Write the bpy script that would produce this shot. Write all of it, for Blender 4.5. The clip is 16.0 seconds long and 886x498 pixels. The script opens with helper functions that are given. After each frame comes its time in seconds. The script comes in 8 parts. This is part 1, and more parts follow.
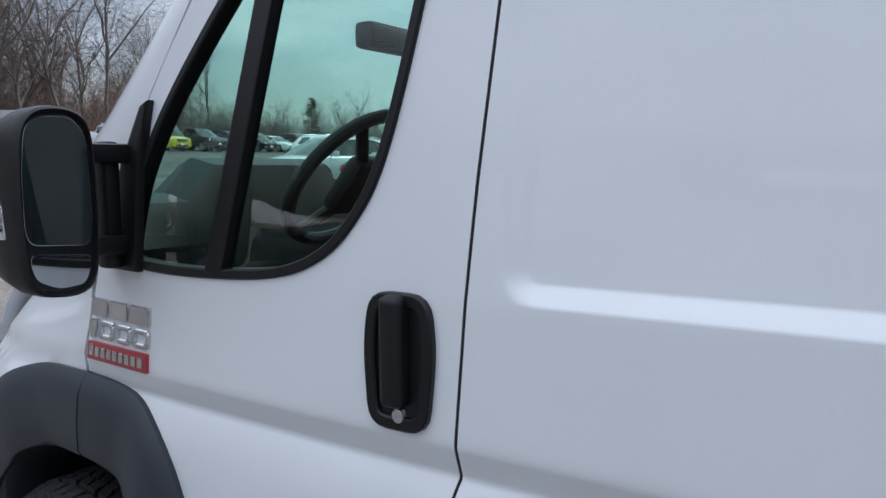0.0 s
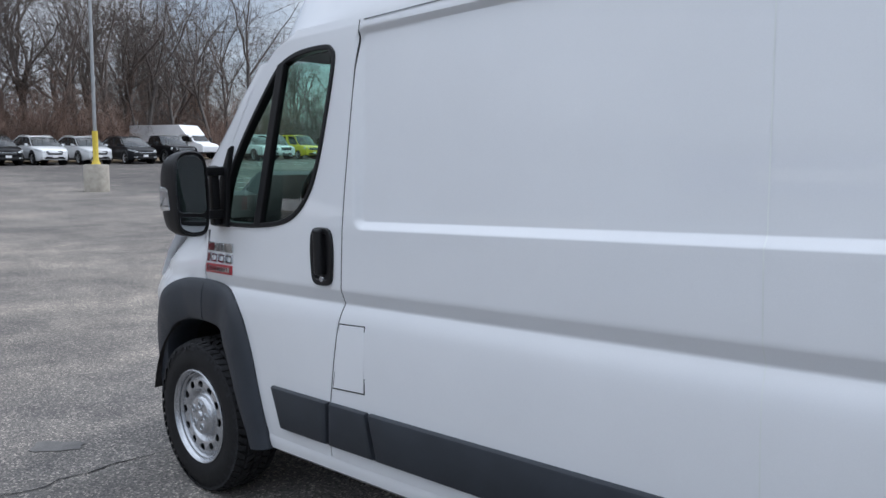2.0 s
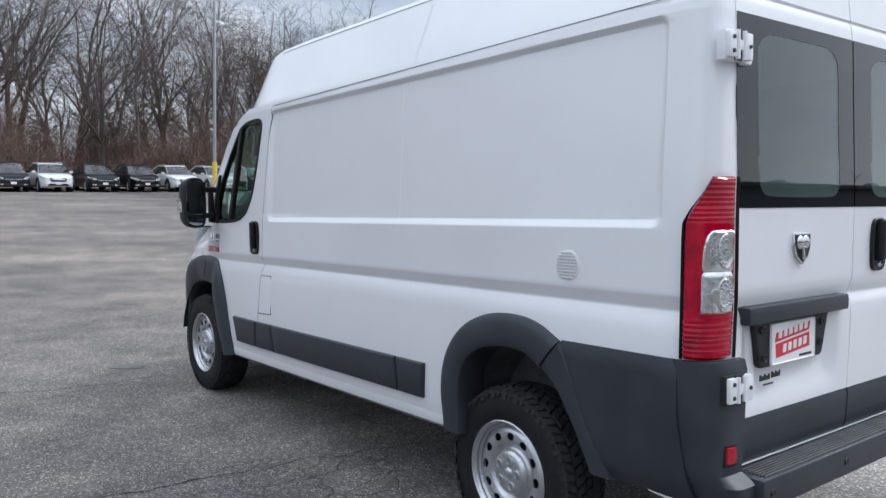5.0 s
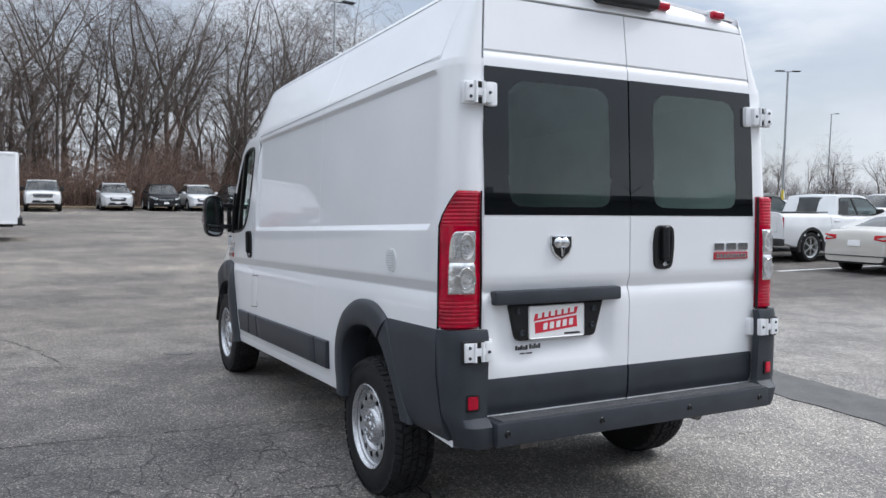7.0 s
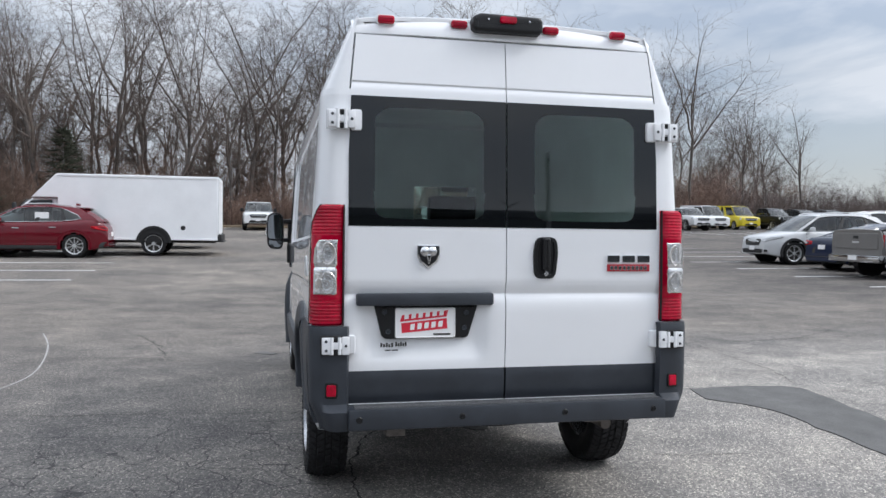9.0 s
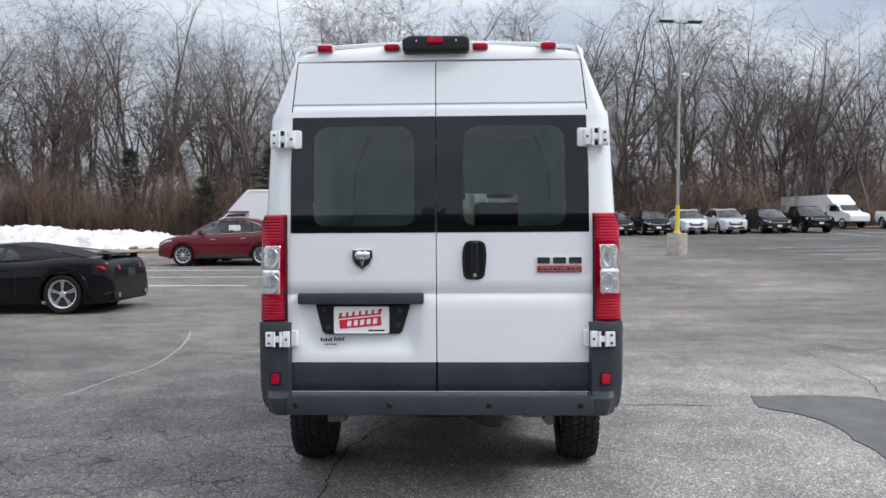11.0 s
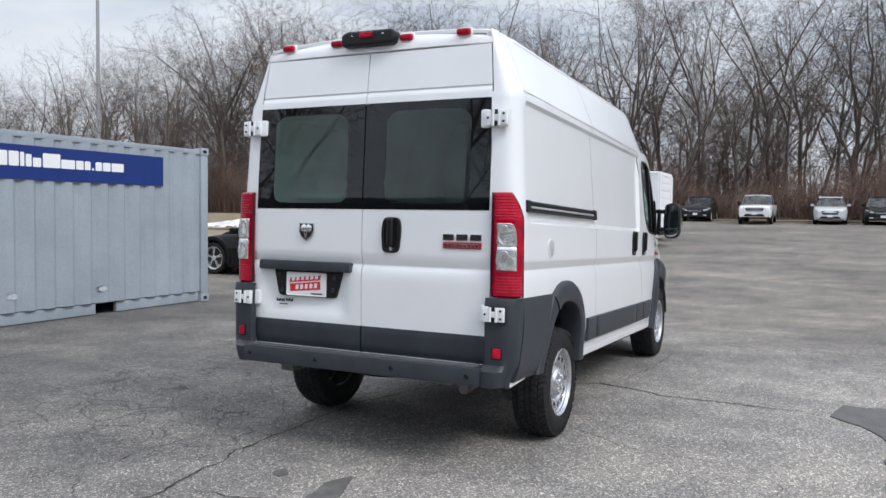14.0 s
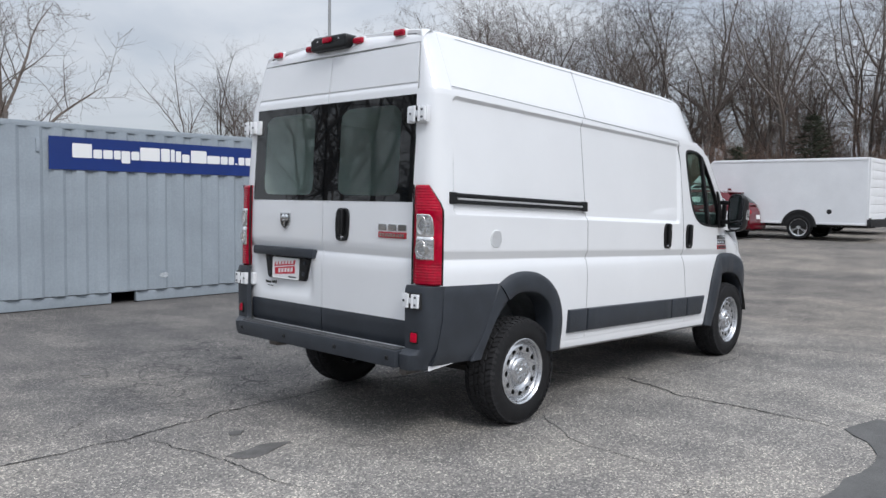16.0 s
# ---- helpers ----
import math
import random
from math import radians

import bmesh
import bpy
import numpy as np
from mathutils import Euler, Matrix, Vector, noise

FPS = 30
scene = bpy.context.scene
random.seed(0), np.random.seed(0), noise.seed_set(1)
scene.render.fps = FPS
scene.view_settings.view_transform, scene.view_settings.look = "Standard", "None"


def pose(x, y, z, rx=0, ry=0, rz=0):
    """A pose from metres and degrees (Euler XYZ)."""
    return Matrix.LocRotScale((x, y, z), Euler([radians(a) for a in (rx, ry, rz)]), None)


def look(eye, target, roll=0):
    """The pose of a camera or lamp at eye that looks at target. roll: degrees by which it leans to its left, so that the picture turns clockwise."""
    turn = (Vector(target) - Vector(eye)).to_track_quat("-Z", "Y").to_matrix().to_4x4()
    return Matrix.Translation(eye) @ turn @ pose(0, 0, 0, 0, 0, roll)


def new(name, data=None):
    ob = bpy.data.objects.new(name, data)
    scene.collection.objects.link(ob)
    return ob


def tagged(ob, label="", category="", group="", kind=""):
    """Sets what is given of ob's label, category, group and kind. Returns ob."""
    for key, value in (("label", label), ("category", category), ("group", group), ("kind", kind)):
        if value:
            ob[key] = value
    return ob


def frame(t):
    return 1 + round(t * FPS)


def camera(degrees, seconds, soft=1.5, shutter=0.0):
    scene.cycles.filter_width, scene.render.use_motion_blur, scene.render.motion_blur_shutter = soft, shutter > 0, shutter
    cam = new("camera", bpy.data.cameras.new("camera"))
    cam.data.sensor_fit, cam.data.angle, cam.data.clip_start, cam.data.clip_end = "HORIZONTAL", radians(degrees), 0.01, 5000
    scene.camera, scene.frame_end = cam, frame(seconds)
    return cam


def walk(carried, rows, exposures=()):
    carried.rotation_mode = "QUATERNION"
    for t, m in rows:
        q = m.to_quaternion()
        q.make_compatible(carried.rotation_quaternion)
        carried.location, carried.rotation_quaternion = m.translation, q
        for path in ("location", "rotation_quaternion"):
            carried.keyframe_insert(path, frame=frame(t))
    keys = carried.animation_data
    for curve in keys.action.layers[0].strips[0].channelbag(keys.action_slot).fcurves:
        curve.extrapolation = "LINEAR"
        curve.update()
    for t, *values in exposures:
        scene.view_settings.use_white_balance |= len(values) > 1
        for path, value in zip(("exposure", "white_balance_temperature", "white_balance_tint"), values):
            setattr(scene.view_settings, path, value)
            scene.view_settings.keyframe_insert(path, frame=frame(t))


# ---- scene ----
cam = camera(58.7, 16.0)
PATH = [
    (0, (1.747, -1.945, 1.542), (0.636, -0.298, 1.308), 1.2),
    (0.5, (2.098, -2.148, 1.567), (0.879, -0.586, 1.293), -0.3),
    (1, (2.475, -2.389, 1.564), (1.183, -0.885, 1.305), -0.5),
    (1.5, (2.897, -2.658, 1.58), (1.569, -1.183, 1.329), -0.3),
    (2, (3.351, -2.803, 1.591), (1.987, -1.358, 1.362), 0.1),
    (2.5, (3.767, -3.004, 1.581), (2.372, -1.586, 1.38), 0.4),
    (3, (4.191, -3.205, 1.571), (2.777, -1.802, 1.395), 0.5),
    (3.2, (4.368, -3.211, 1.581), (2.935, -1.826, 1.412), 0.5),
    (5.5, (6.216, -3.182, 1.544), (4.605, -2.007, 1.394), 0.6),
    (6, (6.591, -3.001, 1.525), (4.932, -1.893, 1.385), 0.5),
    (6.5, (6.955, -2.799, 1.527), (5.246, -1.768, 1.403), 0.5),
    (7, (7.312, -2.582, 1.542), (5.547, -1.646, 1.435), 0.6),
    (7.5, (7.585, -2.279, 1.537), (5.765, -1.453, 1.455), 0.6),
    (8, (7.841, -1.978, 1.518), (5.971, -1.273, 1.45), 0.8),
    (8.5, (8.117, -1.646, 1.518), (6.203, -1.071, 1.457), 0.8),
    (9, (8.27, -1.228, 1.517), (6.32, -0.787, 1.457), 0.8),
    (9.2, (8.296, -1.058, 1.526), (6.334, -0.676, 1.456), 0.1),
    (11.5, (8.799, 0.537, 1.519), (6.808, 0.348, 1.481), 0.1),
    (12, (8.748, 0.946, 1.52), (6.774, 0.63, 1.479), 0.1),
    (12.5, (8.76, 1.329, 1.498), (6.811, 0.884, 1.444), 0.2),
    (13, (8.754, 1.708, 1.509), (6.841, 1.127, 1.44), 0.4),
    (13.5, (8.601, 2.12, 1.508), (6.74, 1.392, 1.426), 0.6),
    (14, (8.523, 2.566, 1.491), (6.729, 1.687, 1.4), 0.7),
    (14.5, (8.384, 2.968, 1.508), (6.665, 1.951, 1.407), 0.8),
    (15, (8.142, 3.384, 1.526), (6.507, 2.238, 1.413), 0.8),
    (15.5, (7.973, 3.793, 1.53), (6.421, 2.536, 1.409), 0.8),
    (16, (7.735, 4.168, 1.526), (6.267, 2.816, 1.401), 0.8),
]
# exposure and white balance drift of the camera: seconds, stops, kelvin, tint
EXPOSURES = [(0.0, 0.0, 5760, 10), (3.0, 0.03, 5860, 10), (5.5, 0.12, 5900, 10), (7.0, 0.10, 6030, 10), (9.0, 0.06, 6060, 10), (12.5, 0.06, 6090, 10), (14.0, 0.0, 6090, 10), (16.0, -0.16, 6090, 10)]
walk(cam, [(t, look(eye, target, roll)) for t, eye, target, roll in PATH], EXPOSURES)

# ---- light ----
SUN_DIR = Vector((0.22, 0.76, 0.82)).normalized()
world = bpy.data.worlds.new("overcast_sky")
scene.world = world
world.use_nodes = True
wn, wl = world.node_tree.nodes, world.node_tree.links
wn.clear()
w_out, w_bg = wn.new("ShaderNodeOutputWorld"), wn.new("ShaderNodeBackground")
w_sky = wn.new("ShaderNodeTexSky")
w_sky.sky_type, w_sky.sun_disc = "NISHITA", False
w_sky.sun_elevation, w_sky.sun_rotation = math.asin(SUN_DIR.z), math.atan2(SUN_DIR.x, SUN_DIR.y)
w_sky.air_density, w_sky.dust_density, w_sky.ozone_density = 1.0, 2.0, 1.0
w_co, w_map = wn.new("ShaderNodeTexCoord"), wn.new("ShaderNodeMapping")
w_map.inputs["Scale"].default_value = (1.0, 1.0, 3.2)
w_noise = wn.new("ShaderNodeTexNoise")
w_noise.inputs["Scale"].default_value, w_noise.inputs["Detail"].default_value = 2.6, 7.0
w_noise.inputs["Roughness"].default_value, w_noise.inputs["Distortion"].default_value = 0.55, 0.35
w_ramp = wn.new("ShaderNodeValToRGB")
w_ramp.color_ramp.elements[0].position, w_ramp.color_ramp.elements[1].position = 0.38, 0.58
w_ramp.color_ramp.elements[0].color, w_ramp.color_ramp.elements[1].color = (0.66, 0.66, 0.66, 1), (0.98, 0.98, 0.98, 1)
w_cloud = wn.new("ShaderNodeValToRGB")
w_cloud.color_ramp.elements[0].position, w_cloud.color_ramp.elements[1].position = 0.3, 0.75
w_cloud.color_ramp.elements[0].color, w_cloud.color_ramp.elements[1].color = (6.6, 6.9, 7.3, 1), (10.4, 10.5, 10.6, 1)
w_noise2 = wn.new("ShaderNodeTexNoise")
w_noise2.inputs["Scale"].default_value, w_noise2.inputs["Detail"].default_value = 1.3, 5.0
w_mix = wn.new("ShaderNodeMixRGB")
wl.new(w_co.outputs["Generated"], w_map.inputs["Vector"])
wl.new(w_map.outputs[0], w_noise.inputs["Vector"])
wl.new(w_map.outputs[0], w_noise2.inputs["Vector"])
wl.new(w_noise.outputs[0], w_ramp.inputs[0])
wl.new(w_noise2.outputs[0], w_cloud.inputs[0])
# broken cloud over the open side of the lot, where the blue shows through
w_dot, w_gap, w_thin = wn.new("ShaderNodeVectorMath"), wn.new("ShaderNodeMapRange"), wn.new("ShaderNodeMixRGB")
w_dot.operation, w_dot.inputs[1].default_value = "DOT_PRODUCT", Vector((-0.79, 0.58, 0.20)).normalized()
w_gap.interpolation_type = "SMOOTHSTEP"
w_gap.inputs["From Min"].default_value, w_gap.inputs["From Max"].default_value = 0.935, 0.99
w_edge = wn.new("ShaderNodeValToRGB")
w_edge.color_ramp.elements[0].position, w_edge.color_ramp.elements[1].position = 0.44, 0.56
w_edge.color_ramp.elements[0].color, w_edge.color_ramp.elements[1].color = (0.45, 0.45, 0.45, 1), (1, 1, 1, 1)
wl.new(w_co.outputs["Generated"], w_dot.inputs[0])
wl.new(w_dot.outputs["Value"], w_gap.inputs["Value"])
wl.new(w_noise.outputs[0], w_edge.inputs[0])
wl.new(w_gap.outputs[0], w_thin.inputs[0])
wl.new(w_ramp.outputs[0], w_thin.inputs[1])
wl.new(w_edge.outputs[0], w_thin.inputs[2])
wl.new(w_thin.outputs[0], w_mix.inputs[0])
wl.new(w_sky.outputs[0], w_mix.inputs[1])
wl.new(w_cloud.outputs[0], w_mix.inputs[2])
w_sep, w_lift = wn.new("ShaderNodeSeparateXYZ"), wn.new("ShaderNodeMapRange")
w_lift.inputs["From Min"].default_value, w_lift.inputs["From Max"].default_value = 0.18, 1.0
w_lift.inputs["To Min"].default_value, w_lift.inputs["To Max"].default_value = 0.94, 2.25
w_mul = wn.new("ShaderNodeMixRGB")
w_mul.blend_type, w_mul.inputs[0].default_value = "MULTIPLY", 1.0
wl.new(w_co.outputs["Generated"], w_sep.inputs[0])
wl.new(w_sep.outputs[2], w_lift.inputs["Value"])
wl.new(w_mix.outputs[0], w_mul.inputs[1])
wl.new(w_lift.outputs[0], w_mul.inputs[2])
wl.new(w_mul.outputs[0], w_bg.inputs[0])
w_bg.inputs[1].default_value = 0.095
wl.new(w_bg.outputs[0], w_out.inputs[0])
sun = new("sun", bpy.data.lights.new("sun", "SUN"))
sun.data.energy, sun.data.angle, sun.data.color = 1.8, radians(16), (1.0, 0.96, 0.9)
sun.matrix_world = look(SUN_DIR * 50, (0, 0, 0))

# ---- materials ----


def material(name, base, rough=0.5, metal=0.0, coat=0.0, var=0.0, scale=4.0, bump=0.0, bump_scale=40.0, second=None,
             rough_var=0.0, island=0.0, each=0.0, spec=0.5, coat_rough=0.04, fine=0.0, fine_scale=60.0):
    """Principled surface with colour variation at two scales, optional grain relief and variation per object."""
    m = bpy.data.materials.new(name)
    m.use_nodes = True
    nt = m.node_tree
    b = nt.nodes["Principled BSDF"]
    b.inputs["Base Color"].default_value = (*base, 1)
    b.inputs["Roughness"].default_value, b.inputs["Metallic"].default_value = rough, metal
    b.inputs["Coat Weight"].default_value, b.inputs["Coat Roughness"].default_value = coat, coat_rough
    b.inputs["Specular IOR Level"].default_value = spec
    co = nt.nodes.new("ShaderNodeTexCoord")
    last = None
    if var or second:
        n = nt.nodes.new("ShaderNodeTexNoise")
        n.inputs["Scale"].default_value, n.inputs["Detail"].default_value, n.inputs["Roughness"].default_value = scale, 8, 0.6
        nt.links.new(co.outputs["Object"], n.inputs["Vector"])
        r = nt.nodes.new("ShaderNodeValToRGB")
        lo = [c * (1 - var) for c in base]
        hi = list(second) if second else [min(1, c * (1 + var)) for c in base]
        r.color_ramp.elements[0].color, r.color_ramp.elements[1].color = (*lo, 1), (*hi, 1)
        r.color_ramp.elements[0].position, r.color_ramp.elements[1].position = 0.33, 0.68
        nt.links.new(n.outputs[0], r.inputs[0])
        last = r.outputs[0]
        if rough_var:
            mr = nt.nodes.new("ShaderNodeMapRange")
            mr.inputs["To Min"].default_value, mr.inputs["To Max"].default_value = rough - rough_var, rough + rough_var
            nt.links.new(n.outputs[0], mr.inputs["Value"])
            nt.links.new(mr.outputs[0], b.inputs["Roughness"])
    if fine:
        n2 = nt.nodes.new("ShaderNodeTexNoise")
        n2.inputs["Scale"].default_value, n2.inputs["Detail"].default_value = fine_scale, 3
        nt.links.new(co.outputs["Object"], n2.inputs["Vector"])
        r2 = nt.nodes.new("ShaderNodeMapRange")
        r2.inputs["From Min"].default_value, r2.inputs["From Max"].default_value = 0.3, 0.7
        r2.inputs["To Min"].default_value, r2.inputs["To Max"].default_value = 1 - fine, 1 + fine
        nt.links.new(n2.outputs[0], r2.inputs["Value"])
        mx = nt.nodes.new("ShaderNodeMixRGB")
        mx.blend_type, mx.inputs[0].default_value, mx.inputs[1].default_value = "MULTIPLY", 1, (*base, 1)
        if last:
            nt.links.new(last, mx.inputs[1])
        nt.links.new(r2.outputs[0], mx.inputs[2])
        last = mx.outputs[0]
    if each or island:
        info = nt.nodes.new("ShaderNodeObjectInfo" if each else "ShaderNodeNewGeometry")
        r3 = nt.nodes.new("ShaderNodeMapRange")
        k = each or island
        r3.inputs["To Min"].default_value, r3.inputs["To Max"].default_value = 1 - k, 1 + k
        nt.links.new(info.outputs["Random" if each else "Random Per Island"], r3.inputs["Value"])
        mx = nt.nodes.new("ShaderNodeMixRGB")
        mx.blend_type, mx.inputs[0].default_value, mx.inputs[1].default_value = "MULTIPLY", 1, (*base, 1)
        if last:
            nt.links.new(last, mx.inputs[1])
        nt.links.new(r3.outputs[0], mx.inputs[2])
        last = mx.outputs[0]
    if last:
        nt.links.new(last, b.inputs["Base Color"])
    if bump:
        n3 = nt.nodes.new("ShaderNodeTexNoise")
        n3.inputs["Scale"].default_value, n3.inputs["Detail"].default_value = bump_scale, 4
        nt.links.new(co.outputs["Object"], n3.inputs["Vector"])
        bp = nt.nodes.new("ShaderNodeBump")
        bp.inputs["Strength"].default_value, bp.inputs["Distance"].default_value = bump, 0.01
        nt.links.new(n3.outputs[0], bp.inputs["Height"])
        nt.links.new(bp.outputs[0], b.inputs["Normal"])
    return m


def glass(name, tint, gloss=0.9, rough=0.0):
    """A thin pane: clear or tinted, with a mirror-like surface that grows towards grazing angles."""
    m = bpy.data.materials.new(name)
    m.use_nodes = True
    nt = m.node_tree
    nt.nodes.clear()
    out, mix = nt.nodes.new("ShaderNodeOutputMaterial"), nt.nodes.new("ShaderNodeMixShader")
    tr, gl, lw = nt.nodes.new("ShaderNodeBsdfTransparent"), nt.nodes.new("ShaderNodeBsdfGlossy"), nt.nodes.new("ShaderNodeLayerWeight")
    tr.inputs[0].default_value = (*tint, 1)
    gl.inputs["Color"].default_value, gl.inputs["Roughness"].default_value = (gloss, gloss, gloss, 1), rough
    p5, ma = nt.nodes.new("ShaderNodeMath"), nt.nodes.new("ShaderNodeMath")
    p5.operation, p5.inputs[1].default_value = "POWER", 3.6
    ma.operation, ma.inputs[1].default_value, ma.inputs[2].default_value = "MULTIPLY_ADD", 0.93, 0.065
    nt.links.new(lw.outputs["Facing"], p5.inputs[0])
    nt.links.new(p5.outputs[0], ma.inputs[0])
    nt.links.new(ma.outputs[0], mix.inputs[0])
    nt.links.new(tr.outputs[0], mix.inputs[1])
    nt.links.new(gl.outputs[0], mix.inputs[2])
    nt.links.new(mix.outputs[0], out.inputs[0])
    return m


M_WHITE = material("white_van_paint", (0.80, 0.81, 0.83), 0.42, coat=1.0, var=0.02, scale=1.7, coat_rough=0.02, fine=0.012, fine_scale=300)
M_SEAM = material("dark_panel_gap", (0.012, 0.012, 0.013), 0.8)
M_TRIM = material("grey_black_plastic", (0.032, 0.037, 0.046), 0.44, var=0.18, scale=5, bump=0.12, bump_scale=500, rough_var=0.06, spec=0.4)
# step ribs are a paler grey than the bumper, so that they stand out
M_STEP = material("grey_step_plastic", (0.085, 0.087, 0.092), 0.5, var=0.3, scale=9, fine=0.2, fine_scale=80)
M_BLACK = material("black_plastic", (0.009, 0.009, 0.010), 0.40, spec=0.35, var=0.15, scale=9, bump=0.05, bump_scale=400)
M_RUBBER = material("tyre_rubber", (0.011, 0.011, 0.012), 0.62, spec=0.3, var=0.25, scale=14, bump=0.15, bump_scale=150)
# tread blocks are greyer than the tyre under them, which sets off the grooves
M_TREAD = material("grey_tread_rubber", (0.028, 0.028, 0.030), 0.85, spec=0.25, var=0.3, scale=18, fine=0.15, fine_scale=90)
M_STEEL = material("silver_wheel_paint", (0.53, 0.54, 0.56), 0.27, metal=0.75, var=0.1, scale=15, fine=0.06, fine_scale=120)
M_CHROME = material("chrome", (0.62, 0.63, 0.64), 0.08, metal=1.0)
M_ALU = material("aluminium_rail", (0.50, 0.50, 0.51), 0.40, metal=0.35, var=0.1, scale=20)
M_RED = material("red_lamp_lens", (0.37, 0.0002, 0.020), 0.12, coat=0.45, var=0.35, scale=9, spec=0.15, fine=0.15, fine_scale=70, coat_rough=0.01)
M_CLEAR = material("clear_lamp_lens", (0.74, 0.75, 0.76), 0.12, metal=0.8, coat=1.0, var=0.15, scale=25, bump=0.35, bump_scale=45)
M_BOWL = material("grey_reflector_bowl", (0.55, 0.53, 0.51), 0.22, metal=0.7, coat=1.0, var=0.2, scale=30)
M_PIPE = material("weathered_steel_pipe", (0.15, 0.138, 0.128), 0.5, metal=0.6, var=0.35, scale=20)
M_AMBER = material("amber_lens", (0.62, 0.22, 0.08), 0.15, coat=1.0, var=0.1, scale=30)
M_BADGE_RED = material("red_badge", (0.36, 0.012, 0.025), 0.3, coat=0.6)
M_PLATE_RED = material("red_print", (0.62, 0.02, 0.045), 0.4)
M_PLATE_WHITE = material("white_print", (0.82, 0.82, 0.82), 0.4)
M_INK = material("black_print", (0.02, 0.02, 0.02), 0.5)
M_UNDER = material("dirty_underbody", (0.030, 0.028, 0.026), 0.75, var=0.4, scale=8, bump=0.3)
M_LINER = material("grey_wheel_liner", (0.17, 0.18, 0.19), 0.7, var=0.3, scale=7, bump=0.25)
M_CARGO = material("pale_cargo_lining", (0.80, 0.82, 0.81), 0.6, var=0.1, scale=2)
M_DASH = material("dark_dashboard_plastic", (0.012, 0.0125, 0.014), 0.55, var=0.2, scale=8, bump=0.15, bump_scale=300)
M_SEAT = material("dark_grey_seat_cloth", (0.028, 0.029, 0.032), 0.9, var=0.2, scale=12, bump=0.3, bump_scale=600)
M_PALE = material("pale_door_plastic", (0.33, 0.34, 0.34), 0.6, var=0.08, scale=6)
M_FRIT = material("black_glass_border", (0.005, 0.006, 0.007), 0.02, spec=0.5, coat=0.25, coat_rough=0.01)
G_SIDE = glass("green_side_glass", (0.76, 0.97, 0.89))
G_REAR = glass("tinted_rear_glass", (0.78, 0.92, 0.89))
G_CAR = glass("car_window_glass", (0.30, 0.36, 0.36))
M_MIRROR = material("mirror_glass", (0.42, 0.44, 0.46), 0.02, metal=1.0)

# ---- mesh tools ----


def ss(a, b, x):
    t = min(1.0, max(0.0, (x - a) / (b - a)))
    return t * t * (3 - 2 * t)


def interp(x, xs, ys):
    return float(np.interp(x, xs, ys))


def facing(bm, way):
    """Turns a sheet so that its front looks along way."""
    bm.normal_update()
    if sum((f.normal * f.calc_area() for f in bm.faces), Vector()).dot(Vector(way)) < 0:
        bmesh.ops.reverse_faces(bm, faces=bm.faces)


def part(name, bm, mat, parent=None, label="", smooth=35, recalc=True):
    if recalc:
        bmesh.ops.recalc_face_normals(bm, faces=bm.faces)
    me = bpy.data.meshes.new(name)
    bm.to_mesh(me)
    bm.free()
    me.materials.append(mat)
    if smooth:
        me.shade_smooth()
        me.set_sharp_from_angle(angle=radians(smooth))
    ob = new(name, me)
    ob.parent = parent
    if label:
        ob["label"] = label
    return ob


def thing(name, m, label, category, group="", kind=""):
    ob = new(name)
    ob.empty_display_size = 0.2
    ob.matrix_world = m
    return tagged(ob, label, category, group, kind)


def box(bm, c, s, bevel=0.0, m=None):
    """A box with centre c and size s, its edges rounded by bevel."""
    made = bmesh.ops.create_cube(bm, size=1.0, matrix=Matrix.Translation(c) @ Matrix.Diagonal((*s, 1)))["verts"]
    if bevel:
        edges = list({e for v in made for e in v.link_edges})
        out = bmesh.ops.bevel(bm, geom=edges, offset=bevel, segments=2, profile=0.6, affect="EDGES")
        made = list({v for v in made if v.is_valid} | {v for f in out["faces"] for v in f.verts})
    if m:
        bmesh.ops.transform(bm, matrix=m, verts=made)
    return made


def tube(bm, pts, radii, n=8, caps=True):
    """A round tube along pts with a radius at each point."""
    pts = [Vector(p) for p in pts]
    if isinstance(radii, (int, float)):
        radii = [radii] * len(pts)
    rings, side = [], None
    for i, p in enumerate(pts):
        d = (pts[min(i + 1, len(pts) - 1)] - pts[max(i - 1, 0)]).normalized()
        if side is None:
            side = d.orthogonal().normalized()
        side = (side - d * side.dot(d)).normalized()
        up = d.cross(side)
        rings.append([bm.verts.new(p + (side * math.cos(2 * math.pi * k / n) + up * math.sin(2 * math.pi * k / n)) * radii[i]) for k in range(n)])
    for a, b in zip(rings, rings[1:]):
        for k in range(n):
            bm.faces.new((a[k], a[(k + 1) % n], b[(k + 1) % n], b[k]))
    if caps:
        bm.faces.new(rings[0][::-1])
        bm.faces.new(rings[-1])


def lathe(bm, prof, n=48, axis="y", centre=(0, 0, 0)):
    """Turns (radius, along) pairs round an axis through centre."""
    c = Vector(centre)
    rings = []
    for r, a in prof:
        ring = []
        for k in range(n):
            s, t = math.sin(2 * math.pi * k / n) * r, math.cos(2 * math.pi * k / n) * r
            ring.append(bm.verts.new(c + (Vector((s, a, t)) if axis == "y" else Vector((s, t, a)) if axis == "z" else Vector((a, s, t)))))
        rings.append(ring)
    for a, b in zip(rings, rings[1:]):
        for k in range(n):
            bm.faces.new((a[k], a[(k + 1) % n], b[(k + 1) % n], b[k]))
    return rings


